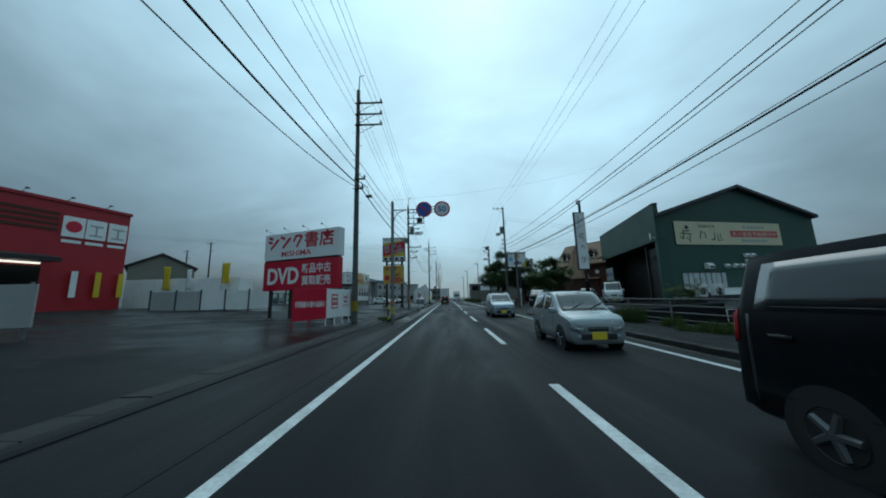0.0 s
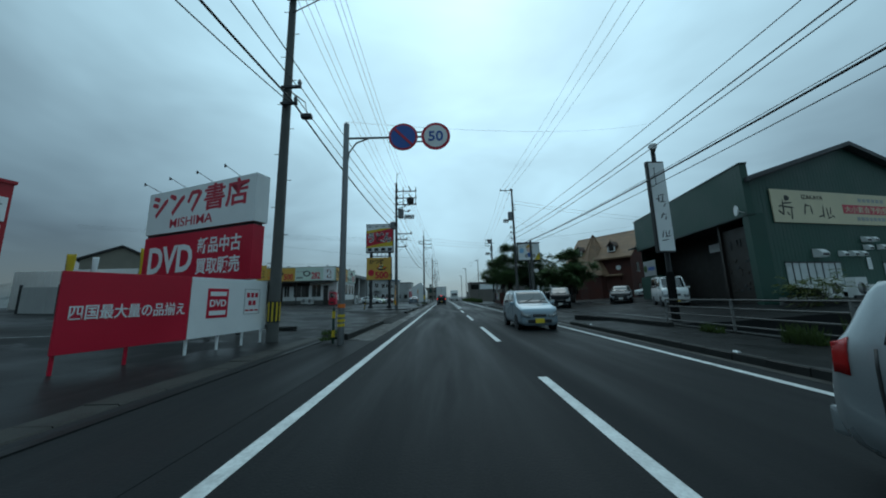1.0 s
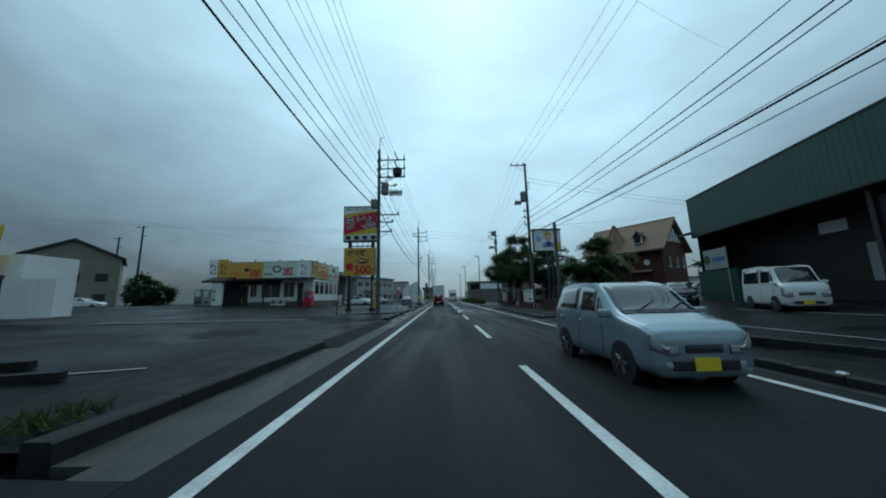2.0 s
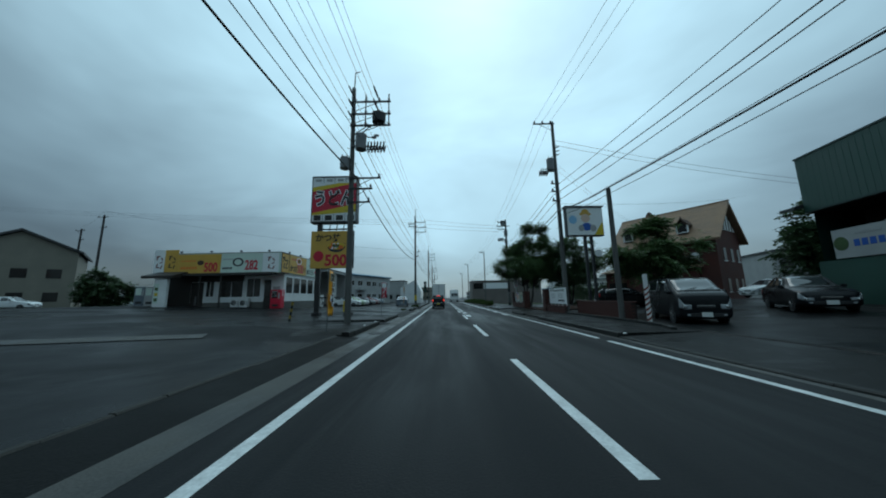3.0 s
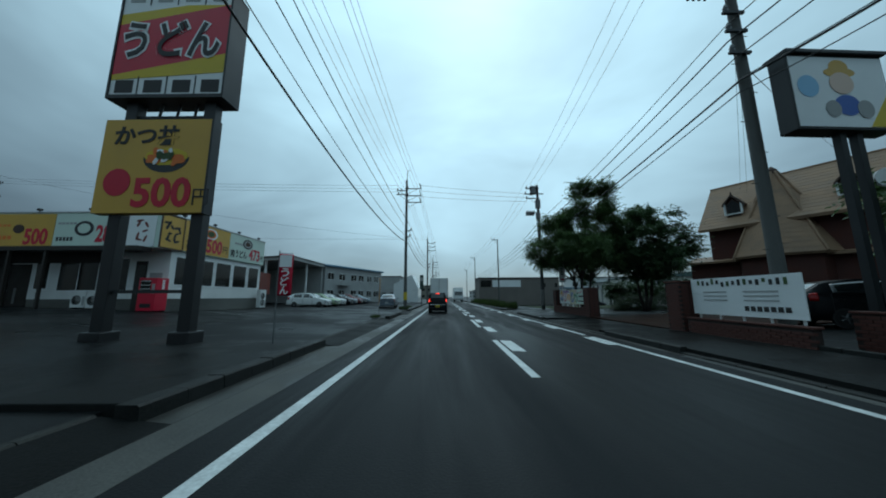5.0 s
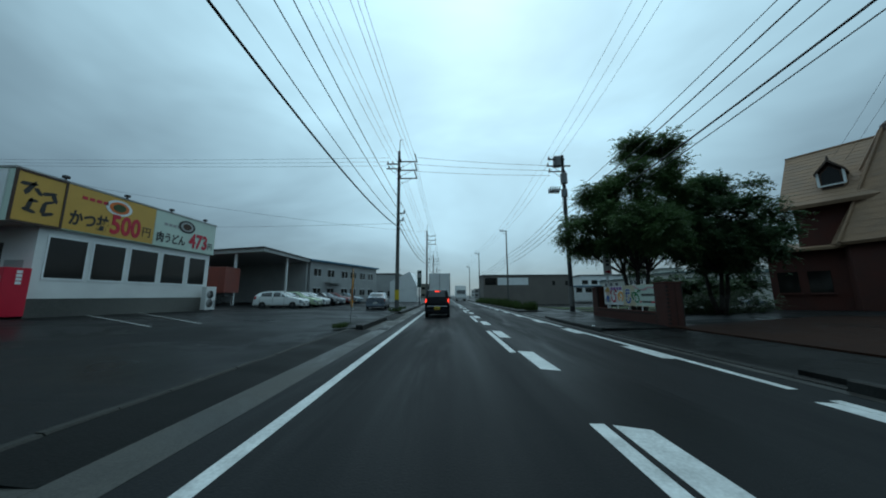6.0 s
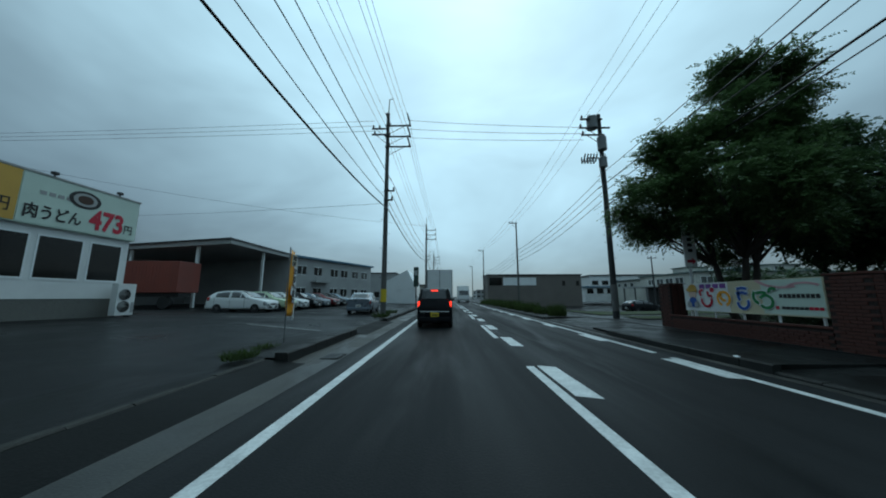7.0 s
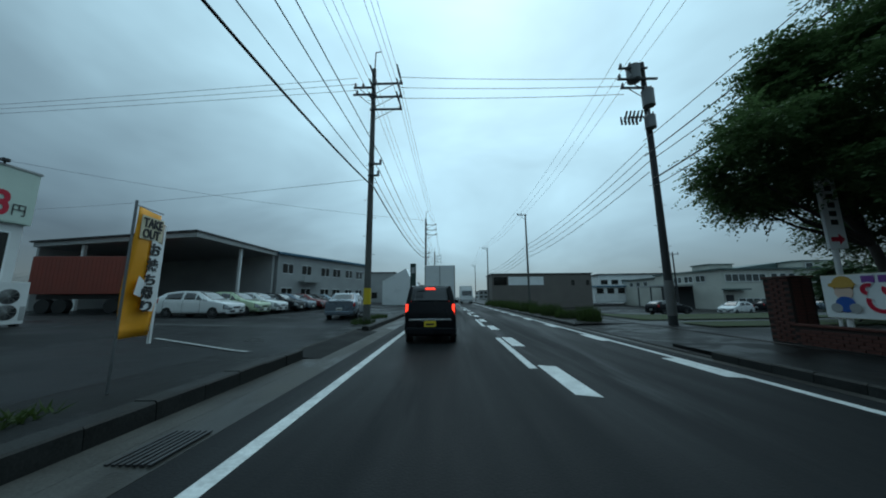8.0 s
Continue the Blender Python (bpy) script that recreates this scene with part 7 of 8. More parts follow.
for x, z in ((4.11, 3.3), (6.05, 3.28), (6.93, 3.3), (7.66, 3.3), (8.25, 4.17), (8.92, 4.18), (8.29, 3.68), (9.52, 3.72), (10.87, 4.12)):
    f = thing("wall_vent", "small pale vent hood on the green wall", "vent", FM @ Matrix.Translation((x, -0.03, z)), group="vents on the green wall")
    k = 1.5 if x < 5 else 1.0
    bm = B()
    prism(bm, [(0, -0.17 * k), (-0.24 * k, -0.15 * k), (-0.26 * k, 0.0), (-0.14 * k, 0.13 * k), (0, 0.16 * k)], -0.2 * k, 0.2 * k, "x")
    part("hood", bm, WHITEWALL, f)
    bm = B()
    box(bm, -0.15 * k, 0.15 * k, -0.262 * k, -0.245 * k, -0.13 * k, -0.03 * k)
    part("louvre", bm, DARKSTEEL, f)
note = thing("wall_notice", "small white upright notice on the green wall", "notice", FM @ Matrix.Translation((8.28, -0.03, 2.7)))
bm = B()
box(bm, -0.17, 0.17, -0.03, 0, -0.35, 0.35, 0.006)
part("board", bm, WHITE, note)
for k in range(4):
    bar(0.0, 0.2 - k * 0.13, 0.2, 0.03, -0.034, GREYWALL, note, "text_bar")
# low annex with a pale sheet roof, below the gable; local x runs along its front
AM = pose(18.0, 31.2, 0, 0, 0, 15.5)
ann = thing("annex", "low annex with pale sheet roof and grey stained walls", "building", AM)
bm = B()
box(bm, 0.0, 20.0, 0.05, 2.4, -1.5, 0.86)
part("wall", bm, ANNEXWALL, ann)
bm = B()
prism(bm, [(-0.15, 0.92), (2.75, 1.42), (2.75, 1.5), (-0.15, 1.0)], 1.9, 20.3, "x")
roof = part("roof", bm, WHITEWALL, ann, "pale painted ribbed sheet roof")
for k in range(40):
    bm = B()
    prism(bm, [(-0.15, 1.0), (2.75, 1.5), (2.75, 1.53), (-0.15, 1.03)], 2.0 + k * 0.46, 2.05 + k * 0.46, "x")
    part("roof_rib", bm, WHITEWALL, roof)
bm = B()
box(bm, -0.1, 20.3, -0.22, -0.14, 0.82, 0.96, 0.01)
part("rain_gutter", bm, DARKSTEEL, ann)
bm = B()
box(bm, -0.2, 2.0, -0.1, 2.3, 0.66, 0.76, 0.01)
part("platform", bm, KERB, ann, "dark concrete platform for the cooling units")
for k, (x, w) in enumerate(((0.5, 1.0), (1.65, 0.9), (2.6, 0.75), (7.0, 1.6), (9.4, 1.8), (13.0, 1.6), (16.0, 1.8))):
    win = thing("window", "", "", Matrix())
    win.parent = ann
    bm = B()
    box(bm, x, x + w, 0.03, 0.06, -0.95, -0.08)
    part("pane", bm, GLASS, win)
    bm = B()
    for a, b, c, d in ((x - 0.06, x + w + 0.06, -1.02, -0.95), (x - 0.06, x + w + 0.06, -0.08, -0.02), (x - 0.06, x, -0.95, -0.08), (x + w, x + w + 0.06, -0.95, -0.08)):
        box(bm, a, b, 0.0, 0.05, c, d)
    part("window_frame", bm, WHITEWALL, win)
for x in (1.1, 6.5):
    bm = B()
    box(bm, x, x + 0.14, -0.2, 0.0, 0.98, 1.1, 0.01)
    part("snow_stop", bm, DARKSTEEL, roof)
ac_unit(19.4, 31.75, 0.76, 14, "large pale outdoor air-conditioning unit on a concrete platform")
ac_unit(18.45, 31.95, 0.76, 14)
tree("bush", 16.6, 31.7, 0.5, [(0.4, 0, 1.5, 0.75, 0.5, 0.55), (0.0, 0, 1.2, 0.6, 0.5, 0.5), (0.85, 0, 1.3, 0.5, 0.5, 0.45)], 1500, 31, "small yellow-green shrub before the green wall", 0.07, SHRUB, r=0.03)

# thin pole and red-white post
p = thing("slim_pole", "slim plain grey concrete pole on the pavement", "pole", pose(8.75, 47.2, 0.1))
bm = B()
cyl(bm, (0, 0, -0.05), (0, 0, 6.5), 0.135, 0.11, 16)
part("shaft", bm, POLE, p)
bm = B()
cyl(bm, (0, 0, 6.5), (0, 0, 6.56), 0.115, 0.09, 16)
part("cap", bm, DARKSTEEL, p)
p = thing("striped_post", "short pole with red and white spiral stripes", "post", pose(8.5, 44.85, 0.1))
bm = B()
cyl(bm, (0, 0, -0.05), (0, 0, 2.0), 0.085, n=16)
part("post", bm, WHITEWALL, p)
for i in range(7):
    bm = B()
    cyl(bm, (0, 0, 0.2 + i * 0.2), (0, 0, 0.29 + i * 0.2), 0.089, n=16, cap=False)
    for vv in bm.verts:
        vv.co.z += 0.09 * vv.co.x / 0.089
    part("red_band", bm, RUST, p)


def kerb_line(pts, w, z0, z1, label):
    """Kerb stones end to end along a bent line."""
    run = thing("kerb", label, "kerb", Matrix(), kind="structure", group="kerbs along the road")
    for (xa, ya), (xb, yb) in zip(pts, pts[1:]):
        n = max(1, round(math.hypot(xb - xa, yb - ya) / 0.6))
        for k in range(n):
            p, q = Vector((xa, ya, 0)).lerp(Vector((xb, yb, 0)), k / n), Vector((xa, ya, 0)).lerp(Vector((xb, yb, 0)), (k + 1) / n)
            d = q - p
            bm = B()
            box(bm, 0.005, d.length - 0.005, -w / 2, w / 2, z0, z1 + random.uniform(-0.006, 0.006), 0.015)
            bm.transform(Matrix.Translation(p) @ Matrix.Rotation(math.atan2(d.y, d.x), 4, "Z"))
            part("kerb_stone", bm, KERB, run)
    return run


kerb_line([(8.35, 56.0), (8.3, 47.4), (8.32, 45.2), (8.05, 43.4), (7.7, 42.5)], 0.18, -0.05, 0.22, "dark wet kerb stones at the back of the pavement, curving to a driveway")
kerb_line([(7.75, 28.1), (7.55, 30.4), (7.0, 32.4), (6.6, 33.0)], 0.18, -0.05, 0.27, "dark wet kerb stones between the pavement and the parking lot")

# picture sign on two posts
s = thing("picture_sign", "white square sign box with a coloured picture on two posts", "pole sign", pose(8.82, 52.75, 0.1, 0, 0, 3))
bm = B()
box(bm, 0, 2.6, 0, 0.4, 5.2, 7.25, 0.02)
part("box", bm, BLACK, s)
bm = B()
box(bm, 0.05, 2.55, -0.012, 0, 5.27, 7.18)
part("face", bm, WHITE, s)
bm = B()
box(bm, -0.06, 2.66, -0.1, 0.45, 7.25, 7.33)
part("rain_cap", bm, DARKSTEEL, s)
for x, z, rx, rz, mt, dy in ((0.45, 6.35, 0.28, 0.3, PALEBLUE, 0.002), (1.35, 6.75, 0.42, 0.14, YELLOW, 0.002), (1.35, 6.9, 0.26, 0.2, YELLOW, 0.004), (1.35, 6.45, 0.32, 0.3, mat("pale_pink", (0.7, 0.5, 0.4), 0.5, vary=0.05), 0.006), (1.4, 5.85, 0.34, 0.28, BLUE, 0.002), (1.0, 5.75, 0.2, 0.22, GREYWALL, 0.008), (1.85, 5.75, 0.22, 0.24, GREYWALL, 0.008)):
    bm = B()
    cyl(bm, (0, 0, 0), (0, 0.006, 0), 1, n=24)
    bm.transform(pose(x, -0.02 - dy, z) @ Matrix.Diagonal((rx, 1, rz, 1)))
    part("picture_shape", bm, mt, s)
bm = B()
prism(bm, [(1.9, 5.28), (2.54, 5.28), (2.54, 6.2)], -0.02, -0.012, "y")
part("picture_shape", bm, BRIGHTYEL, s)
for x in (1.3, 1.75):
    bm = B()
    box(bm, x - 0.08, x + 0.08, 0.12, 0.28, -0.05, 5.2)
    part("post", bm, DARKSTEEL, s)
bm = B()
cyl(bm, (2.1, 0.1, 4.0), (2.06, 0.0, 4.0), 0.22, 0.24, 20)
cyl(bm, (1.8, 0.3, 4.0), (2.1, 0.1, 4.0), 0.03, n=6)
part("satellite_dish", bm, WHITEWALL, s, "pale round satellite dish")


# brick garden wall and piers: every brick a piece
BRICKS = []
bm = B()
box(bm, -0.105, 0.105, -0.05, 0.05, -0.032, 0.032, 0.006)
brick_mesh = mesh_of("brick", bm, BRICK)


def brick_wall(x, y0, y1, z0, z1, label, name="brick_wall", thick=0.2, near=True):
    w = thing(name, label, "wall", Matrix())
    bm = B()
    box(bm, x - thick / 2 + 0.012, x + thick / 2 - 0.012, y0 + 0.012, y1 - 0.012, z0 - 0.15, z1 - 0.01)
    part("core", bm, MORTAR, w)
    bm = B()
    box(bm, x - thick / 2 - 0.02, x + thick / 2 + 0.02, y0 - 0.02, y1 + 0.02, z1, z1 + 0.05, 0.01)
    part("coping", bm, BRICK, w)
    BRICKS.append((w, x, y0, y1, z0, z1, thick))
    return w


brick_wall(9.1, 46.7, 52.65, 0.1, 0.9, "low red-brown brick garden wall by the pavement")
brick_wall(8.45, 56.3, 57.0, 0.1, 1.75, "red-brown brick gate pier", "brick_pier", 0.6)
brick_wall(8.75, 63.6, 64.35, 0.1, 1.72, "red-brown brick gate pier", "brick_pier", 0.6)
brick_wall(8.95, 69.35, 70.0, 0.1, 1.72, "red-brown brick gate pier", "brick_pier", 0.6)
brick_wall(8.62, 64.4, 69.3, 0.1, 0.55, "low red-brown brick wall under the banner")
brick_wall(8.3, 52.7, 56.2, 0.1, 0.55, "low red-brown brick wall under the white banner")


def fence_banner(x, y0, y1, z0, z1, label, face):
    f = thing("fence_banner", label, "banner", pose(x, y1, 0.1, 0, 0, -90))
    W = y1 - y0
    bm = B()
    box(bm, 0, W, 0.0, 0.03, z0 - 0.1, z1 - 0.1)
    part("cloth", bm, face, f)
    for k in range(5):
        bm = B()
        xx = 0.15 + (W - 0.3) * k / 4
        cyl(bm, (xx, 0.07, -0.05), (xx, 0.07, z1 - 0.1), 0.03, n=8)
        part("post", bm, WHITEWALL, f)
    return f, W


f, W = fence_banner(8.44, 52.95, 56.15, 0.72, 1.82, "white banner with small printed marks on a fence", WHITE)
rnd = random.Random(3)
for i in range(16):
    bar(0.3 + 0.17 * i, 1.62 - 0.1 * rnd.random(), 0.08, 0.1 + 0.08 * rnd.random(), -0.006, INK if i % 3 else LEAF, f, "print_mark")
for z in (1.3, 1.18, 1.06):
    bar(0.85, z, 0.8, 0.035, -0.006, GREYWALL, f, "text_bar")
    bar(2.2, z, 0.9, 0.035, -0.006, GREYWALL, f, "text_bar")
for i in range(7):
    bar(1.8 + 0.17 * i, 0.84, 0.12, 0.13, -0.006, INK, f, "text_bar")
f, W = fence_banner(8.74, 64.6, 68.75, 0.78, 1.72, "white and yellow banner with coloured characters on a fence", CREAM)
bm = B()
box(bm, 0.0, W * 0.42, -0.006, 0, 0.69, 1.61)
part("cloth_panel", bm, WHITE, f)
bm = B()
box(bm, W * 0.66, W - 0.02, -0.006, 0, 0.71, 1.6)
part("cloth_panel", bm, PALEGREEN, f)


def arc(cx, cz, r, a0, a1, w, y, material, parent, name="name_stroke", n=12, sq=1.0):
    """Curved flat stroke."""
    bm = B()
    ins, out = [], []
    for i in range(n + 1):
        t = radians(a0 + (a1 - a0) * i / n)
        for lst, q in ((ins, r - w / 2), (out, r + w / 2)):
            lst.append((cx + q * math.cos(t) * sq, cz + q * math.sin(t)))
    vi, vo = [bm.verts.new((u, y, z)) for u, z in ins], [bm.verts.new((u, y, z)) for u, z in out]
    for i in range(n):
        bm.faces.new((vi[i], vi[i + 1], vo[i + 1], vo[i]))
    bm.normal_update()
    bmesh.ops.solidify(bm, geom=bm.faces[:], thickness=0.006)
    return part(name, bm, material, parent)


for x, mt, strokes in ((0.95, RED, ((0, -0.08, 0.19, 160, 380), (-0.16, 0.17, 0.09, 60, 250), (0.17, 0.16, 0.1, 150, 300), (0.24, 0.26, 0.04, 0, 350))),
                       (1.58, FLAGYEL, ((0, -0.02, 0.21, -70, 245), (0.03, 0.06, 0.13, 150, 285))),
                       (2.2, BLUE, ((0, -0.14, 0.16, 170, 390), (-0.02, -0.18, 0.34, 62, 118), (0.0, -0.05, 0.34, 64, 116), (0.1, 0.06, 0.22, 150, 215))),
                       (2.82, LEAFGREEN, ((0.03, -0.09, 0.17, -150, 150), (-0.08, -0.2, 0.36, 68, 112), (-0.1, 0.05, 0.2, 140, 250), (0.22, 0.18, 0.08, 20, 200)))):
    for dx, dz, r, a0, a1 in strokes:
        arc(x + dx, 1.12 + dz, r, a0 - 6, a1 + 6, 0.125, -0.014, WHITE, f, "stroke_rim")
        arc(x + dx, 1.12 + dz, r, a0, a1, 0.08, -0.024, mt, f)
for i in range(4):
    bar(0.8 + i * 0.26, 1.5, 0.2, 0.14, -0.014, mat("purple_ink", (0.2, 0.05, 0.3), 0.5, vary=0), f, "text_bar")
for k, (rr, x, z, mt) in enumerate(((0.19, 0.38, 1.4, YELLOW), (0.16, 0.38, 1.24, mat("pale_pink", (0.7, 0.5, 0.4))), (0.17, 0.38, 0.98, BLUE), (0.1, 0.22, 0.9, GREYWALL), (0.1, 0.54, 0.9, GREYWALL), (0.24, 0.38, 1.4, YELLOW))):
    bm = B()
    cyl(bm, (0, 0, 0), (0, 0.005, 0), rr, n=18)
    bm.transform(pose(x, -0.016 - 0.006 * k, z) @ Matrix.Diagonal((1, 1, 0.28 if k == 5 else 1, 1)))
    part("picture_shape", bm, mt, f)
pastel = mat("pastel_pink", (0.62, 0.34, 0.36), 0.55, vary=0.1)
for i in range(9):
    bar(3.22 + i * 0.1, 1.18, 0.075, 0.1, -0.014, INK, f, "text_bar")
    bar(3.25 + i * 0.1, 0.88, 0.08, 0.07, -0.014, INK if i < 6 else RED, f, "text_bar")
bar(3.1, 0.88, 0.08, 0.08, -0.014, RED, f, "text_bar")
arc(3.3, 1.9, 0.5, 215, 290, 0.06, -0.014, pastel, f, "ribbon", 12, 1.6)
arc(3.75, 1.2, 0.3, 50, 130, 0.05, -0.014, pastel, f, "ribbon", 12, 1.7)
s = thing("small_sign", "narrow white upright sign with a red arrow", "sign", pose(8.62, 68.35, 0.1, 0, 0, 2))
bm = B()
box(bm, 0, 0.42, 0, 0.06, 2.2, 3.85, 0.01)
part("panel", bm, WHITE, s)
bm = B()
cyl(bm, (0.21, 0.09, -0.05), (0.21, 0.09, 3.6), 0.05, n=10)
part("post", bm, WHITEWALL, s)
for i in range(5):
    bar(0.21, 3.6 - i * 0.2, 0.16, 0.12, -0.004, INK, s, "text_bar")
bm = B()
prism(bm, [(0.06, 2.36), (0.06, 2.46), (0.24, 2.46), (0.24, 2.53), (0.37, 2.41), (0.24, 2.29), (0.24, 2.36)], -0.008, 0, "y")
part("arrow", bm, RED, s)

# trees by the pavement
tree("tree", 10.1, 68.0, 2.3, [(1.5, -0.6, 9.0, 0.8, 0.8, 0.5), (0, 0, 5.4, 2.7, 3.0, 2.3), (-0.9, -1.6, 4.3, 2.0, 2.2, 1.4), (1.7, 1.2, 4.9, 2.3, 2.4, 2.0), (0.4, -0.7, 7.9, 1.6, 1.7, 1.3), (0.2, -0.3, 8.9, 0.9, 0.9, 0.6), (2.0, 0, 7.6, 1.5, 1.3, 0.9), (0.6, -0.4, 3.7, 2.1, 1.9, 0.9), (-1.6, 1.0, 4.6, 1.9, 2.0, 1.5), (-2.1, 0.3, 4.7, 1.7, 1.7, 1.3), (2.6, 0.4, 6.6, 1.6, 1.6, 1.4), (0.8, 2.6, 5.6, 2.0, 2.0, 1.9), (-0.8, -0.2, 7.0, 1.7, 1.9, 1.3), (1.5, 1.6, 3.5, 1.5, 1.6, 0.9)], 245000, 11, "broad green tree with layered foliage behind the banner", 0.06)
tree("tree", 15.4, 69.3, 2.2, [(0, 0, 5.2, 2.8, 2.8, 2.4), (-2.2, -1.0, 4.4, 2.0, 2.0, 1.6), (-1.6, 0, 6.3, 1.8, 1.8, 1.5), (2.1, 0.6, 4.8, 2.3, 2.2, 1.8), (1.2, 0.3, 7.2, 2.0, 1.9, 1.5), (3.0, 0.1, 5.6, 1.6, 1.8, 1.5), (0.2, -1.8, 4.1, 2.0, 1.6, 1.2), (0.3, 0, 3.6, 2.6, 2.0, 0.9)], 75000, 12, "broad dark green tree in the garden", 0.10, LEAF2)
tree("tree", 14.8, 53.0, 2.0, [(0, 0, 4.4, 2.3, 2.2, 1.6), (-1.7, 0.3, 4.0, 1.7, 1.8, 1.3), (1.3, -0.3, 4.0, 1.5, 1.5, 1.1), (0.2, 0, 5.9, 1.2, 1.2, 0.6), (0, -0.6, 3.0, 2.2, 1.6, 1.0)], 40000, 13, "leafy green tree before the brick house", 0.10)
tree("tree", 31.6, 56.5, 2.5, [(0, 0, 5.9, 3.3, 3.0, 2.6), (-2.0, 0, 4.2, 2.0, 2.2, 1.9), (2.6, 0, 5.2, 2.8, 2.4, 2.4), (0, -1, 3.4, 3.2, 2.0, 1.6)], 42000, 14, "tall dark green tree behind the parked cars", 0.17, LEAF2)
rnd = random.Random(9)
for i in range(6):
    x, y = 16.0 + i * 1.35, 74.0 + 0.2 * i
    tree("bush", x, y, 0.3, [(0, 0, 1.75, 0.72, 0.7, 0.62)], 3000, 40 + i, "small clipped round dark shrub in a row", 0.12, LEAF2, stems=1, r=0.03)

# row of clipped round shrubs at the back of the yard
for i, (x, r) in enumerate(((13.9, 0.55), (15.0, 0.62), (16.1, 0.52), (17.2, 0.62), (18.5, 0.58))):
    tagged(tree("round_shrub", x, 70.3, 0.3, [(0, 0, 0.72 + 0.1 * (i % 2), r, r, 0.62), (0, 0, 0.35, r * 0.95, r * 0.95, 0.4)], 5200, 60 + i, "clipped round dark green shrub at the back of the yard", 0.05, LEAF2, 2, 0.03), category="shrub", group="round shrubs in the yard")

# brick house with the steep shingle roof; local x runs along the ridge, +y faces the road
R0 = Vector((30.9, 64.0, 0))
HM = Matrix.Translation(R0 - Vector((0, 0, 0.25))) @ Matrix.Rotation(radians(121), 4, "Z")
s = thing("brick_house", "dark red brick house with steep brown shingle roof", "house", HM)
RL, HW = 10.7, 3.3
bm = B()
prism(bm, [(-HW, -0.1), (HW, -0.1), (HW, 7.4), (0, 10.7), (-HW, 7.4)], 0.35, RL - 0.2, "x")
part("wall", bm, BRICK, s)
bm = B()
prism(bm, [(-HW - 0.75, 6.75), (0, 10.9), (HW + 0.75, 6.75), (HW + 0.8, 6.95), (0, 11.3), (-HW - 0.8, 6.95)], -0.25, RL + 0.25, "x")
part("roof", bm, SHINGLE, s)
# overlapping courses of shingles on the slope towards the road
for k in range(15):
    y0, y1 = (HW + 0.8) * k / 15, (HW + 0.8) * (k + 1) / 15
    z0, z1 = 11.3 - 4.35 * k / 15, 11.3 - 4.35 * (k + 1) / 15
    bm = B()
    prism(bm, [(y0, z0 + 0.004), (y1, z1 + 0.022), (y1, z1), (y0, z0 - 0.02)], -0.28, RL + 0.28, "x")
    part("shingle_course", bm, SHINGLE, s)
bm = B()
cyl(bm, (-0.3, 0, 11.3), (RL + 0.3, 0, 11.3), 0.09, n=8)
part("ridge_cap", bm, SHINGLE, s)
bm = B()
prism(bm, [(-2.3, 8.1), (2.3, 8.1), (0, 10.4)], 0.29, 0.36, "x")
part("gable_panel", bm, WHITEWALL, s, "white half-timbered gable panel")
for y in (-1.5, -0.75, 0, 0.75, 1.5):
    bm = B()
    box(bm, 0.25, 0.30, y - 0.07, y + 0.07, 8.1, 10.3 - abs(y) * 0.98)
    part("timber_beam", bm, TIMBER, s)
for y in (-2.4, -0.6, 1.4):
    for z in (1.6, 4.8):
        w = thing("window", "", "", Matrix())
        w.parent = s
        bm = B()
        box(bm, 0.31, 0.39, y - 0.35, y + 0.35, z, z + 1.3)
        part("pane", bm, GLASS, w)
        bm = B()
        box(bm, 0.28, 0.38, y - 0.42, y + 0.42, z - 0.1, z)
        part("window_sill", bm, WHITEWALL, w)
# lower storey with its tiled lean-to edge
bm = B()
box(bm, 2.0, 12.0, 1.5, HW + 0.2, -0.1, 4.2)
part("lower_wall", bm, BRICK, s)
bm = B()
prism(bm, [(1.2, 4.95), (HW + 0.7, 4.3), (HW + 0.7, 4.15), (1.2, 4.2)], 1.6, 12.3, "x")
part("lower_roof", bm, SHINGLE, s)
for x in (9.9, 11.2):
    w = thing("window", "", "", Matrix())
    w.parent = s
    bm = B()
    box(bm, x - 0.45, x + 0.45, HW + 0.19, HW + 0.23, 1.6, 2.9)
    part("pane", bm, GLASS, w)
    bm = B()
    box(bm, x - 0.55, x + 0.55, HW + 0.2, HW + 0.3, 1.48, 1.6)
    part("window_sill", bm, BRICK, w)
# eight-sided bay with a steep pointed roof
bay = thing("bay", "", "", Matrix.Translation((6.5, 2.3, 0)))
bay.parent = s
bm = B()
cyl(bm, (0, 0, -0.1), (0, 0, 4.4), 2.8, n=8)
part("bay_wall", bm, BRICK, bay)
bm = B()
cyl(bm, (0, 0, 4.25), (0, 0, 4.4), 3.15, 3.2, 8)
cyl(bm, (0, 0, 4.4), (0, 0, 10.9), 3.2, 0.25, 8)
part("bay_roof", bm, SHINGLE, bay)
for k in range(18):
    r0, r1 = 3.2 - 2.95 * k / 18, 3.2 - 2.95 * (k + 1) / 18
    bm = B()
    cyl(bm, (0, 0, 4.4 + 6.5 * k / 18), (0, 0, 4.4 + 6.5 * (k + 0.97) / 18), r0 + 0.03, r1 + 0.02, 8, False)
    part("shingle_course", bm, SHINGLE, bay)
for k in range(8):
    a = 6.2832 * k / 8
    bm = B()
    cyl(bm, (3.24 * math.cos(a), 3.24 * math.sin(a), 4.42), (0.28 * math.cos(a), 0.28 * math.sin(a), 10.95), 0.09, n=6)
    part("hip_tile", bm, SHINGLE, bay)
bm = B()
cyl(bm, (0, 0, 10.8), (0, 0, 11.15), 0.36, 0.3, 10)
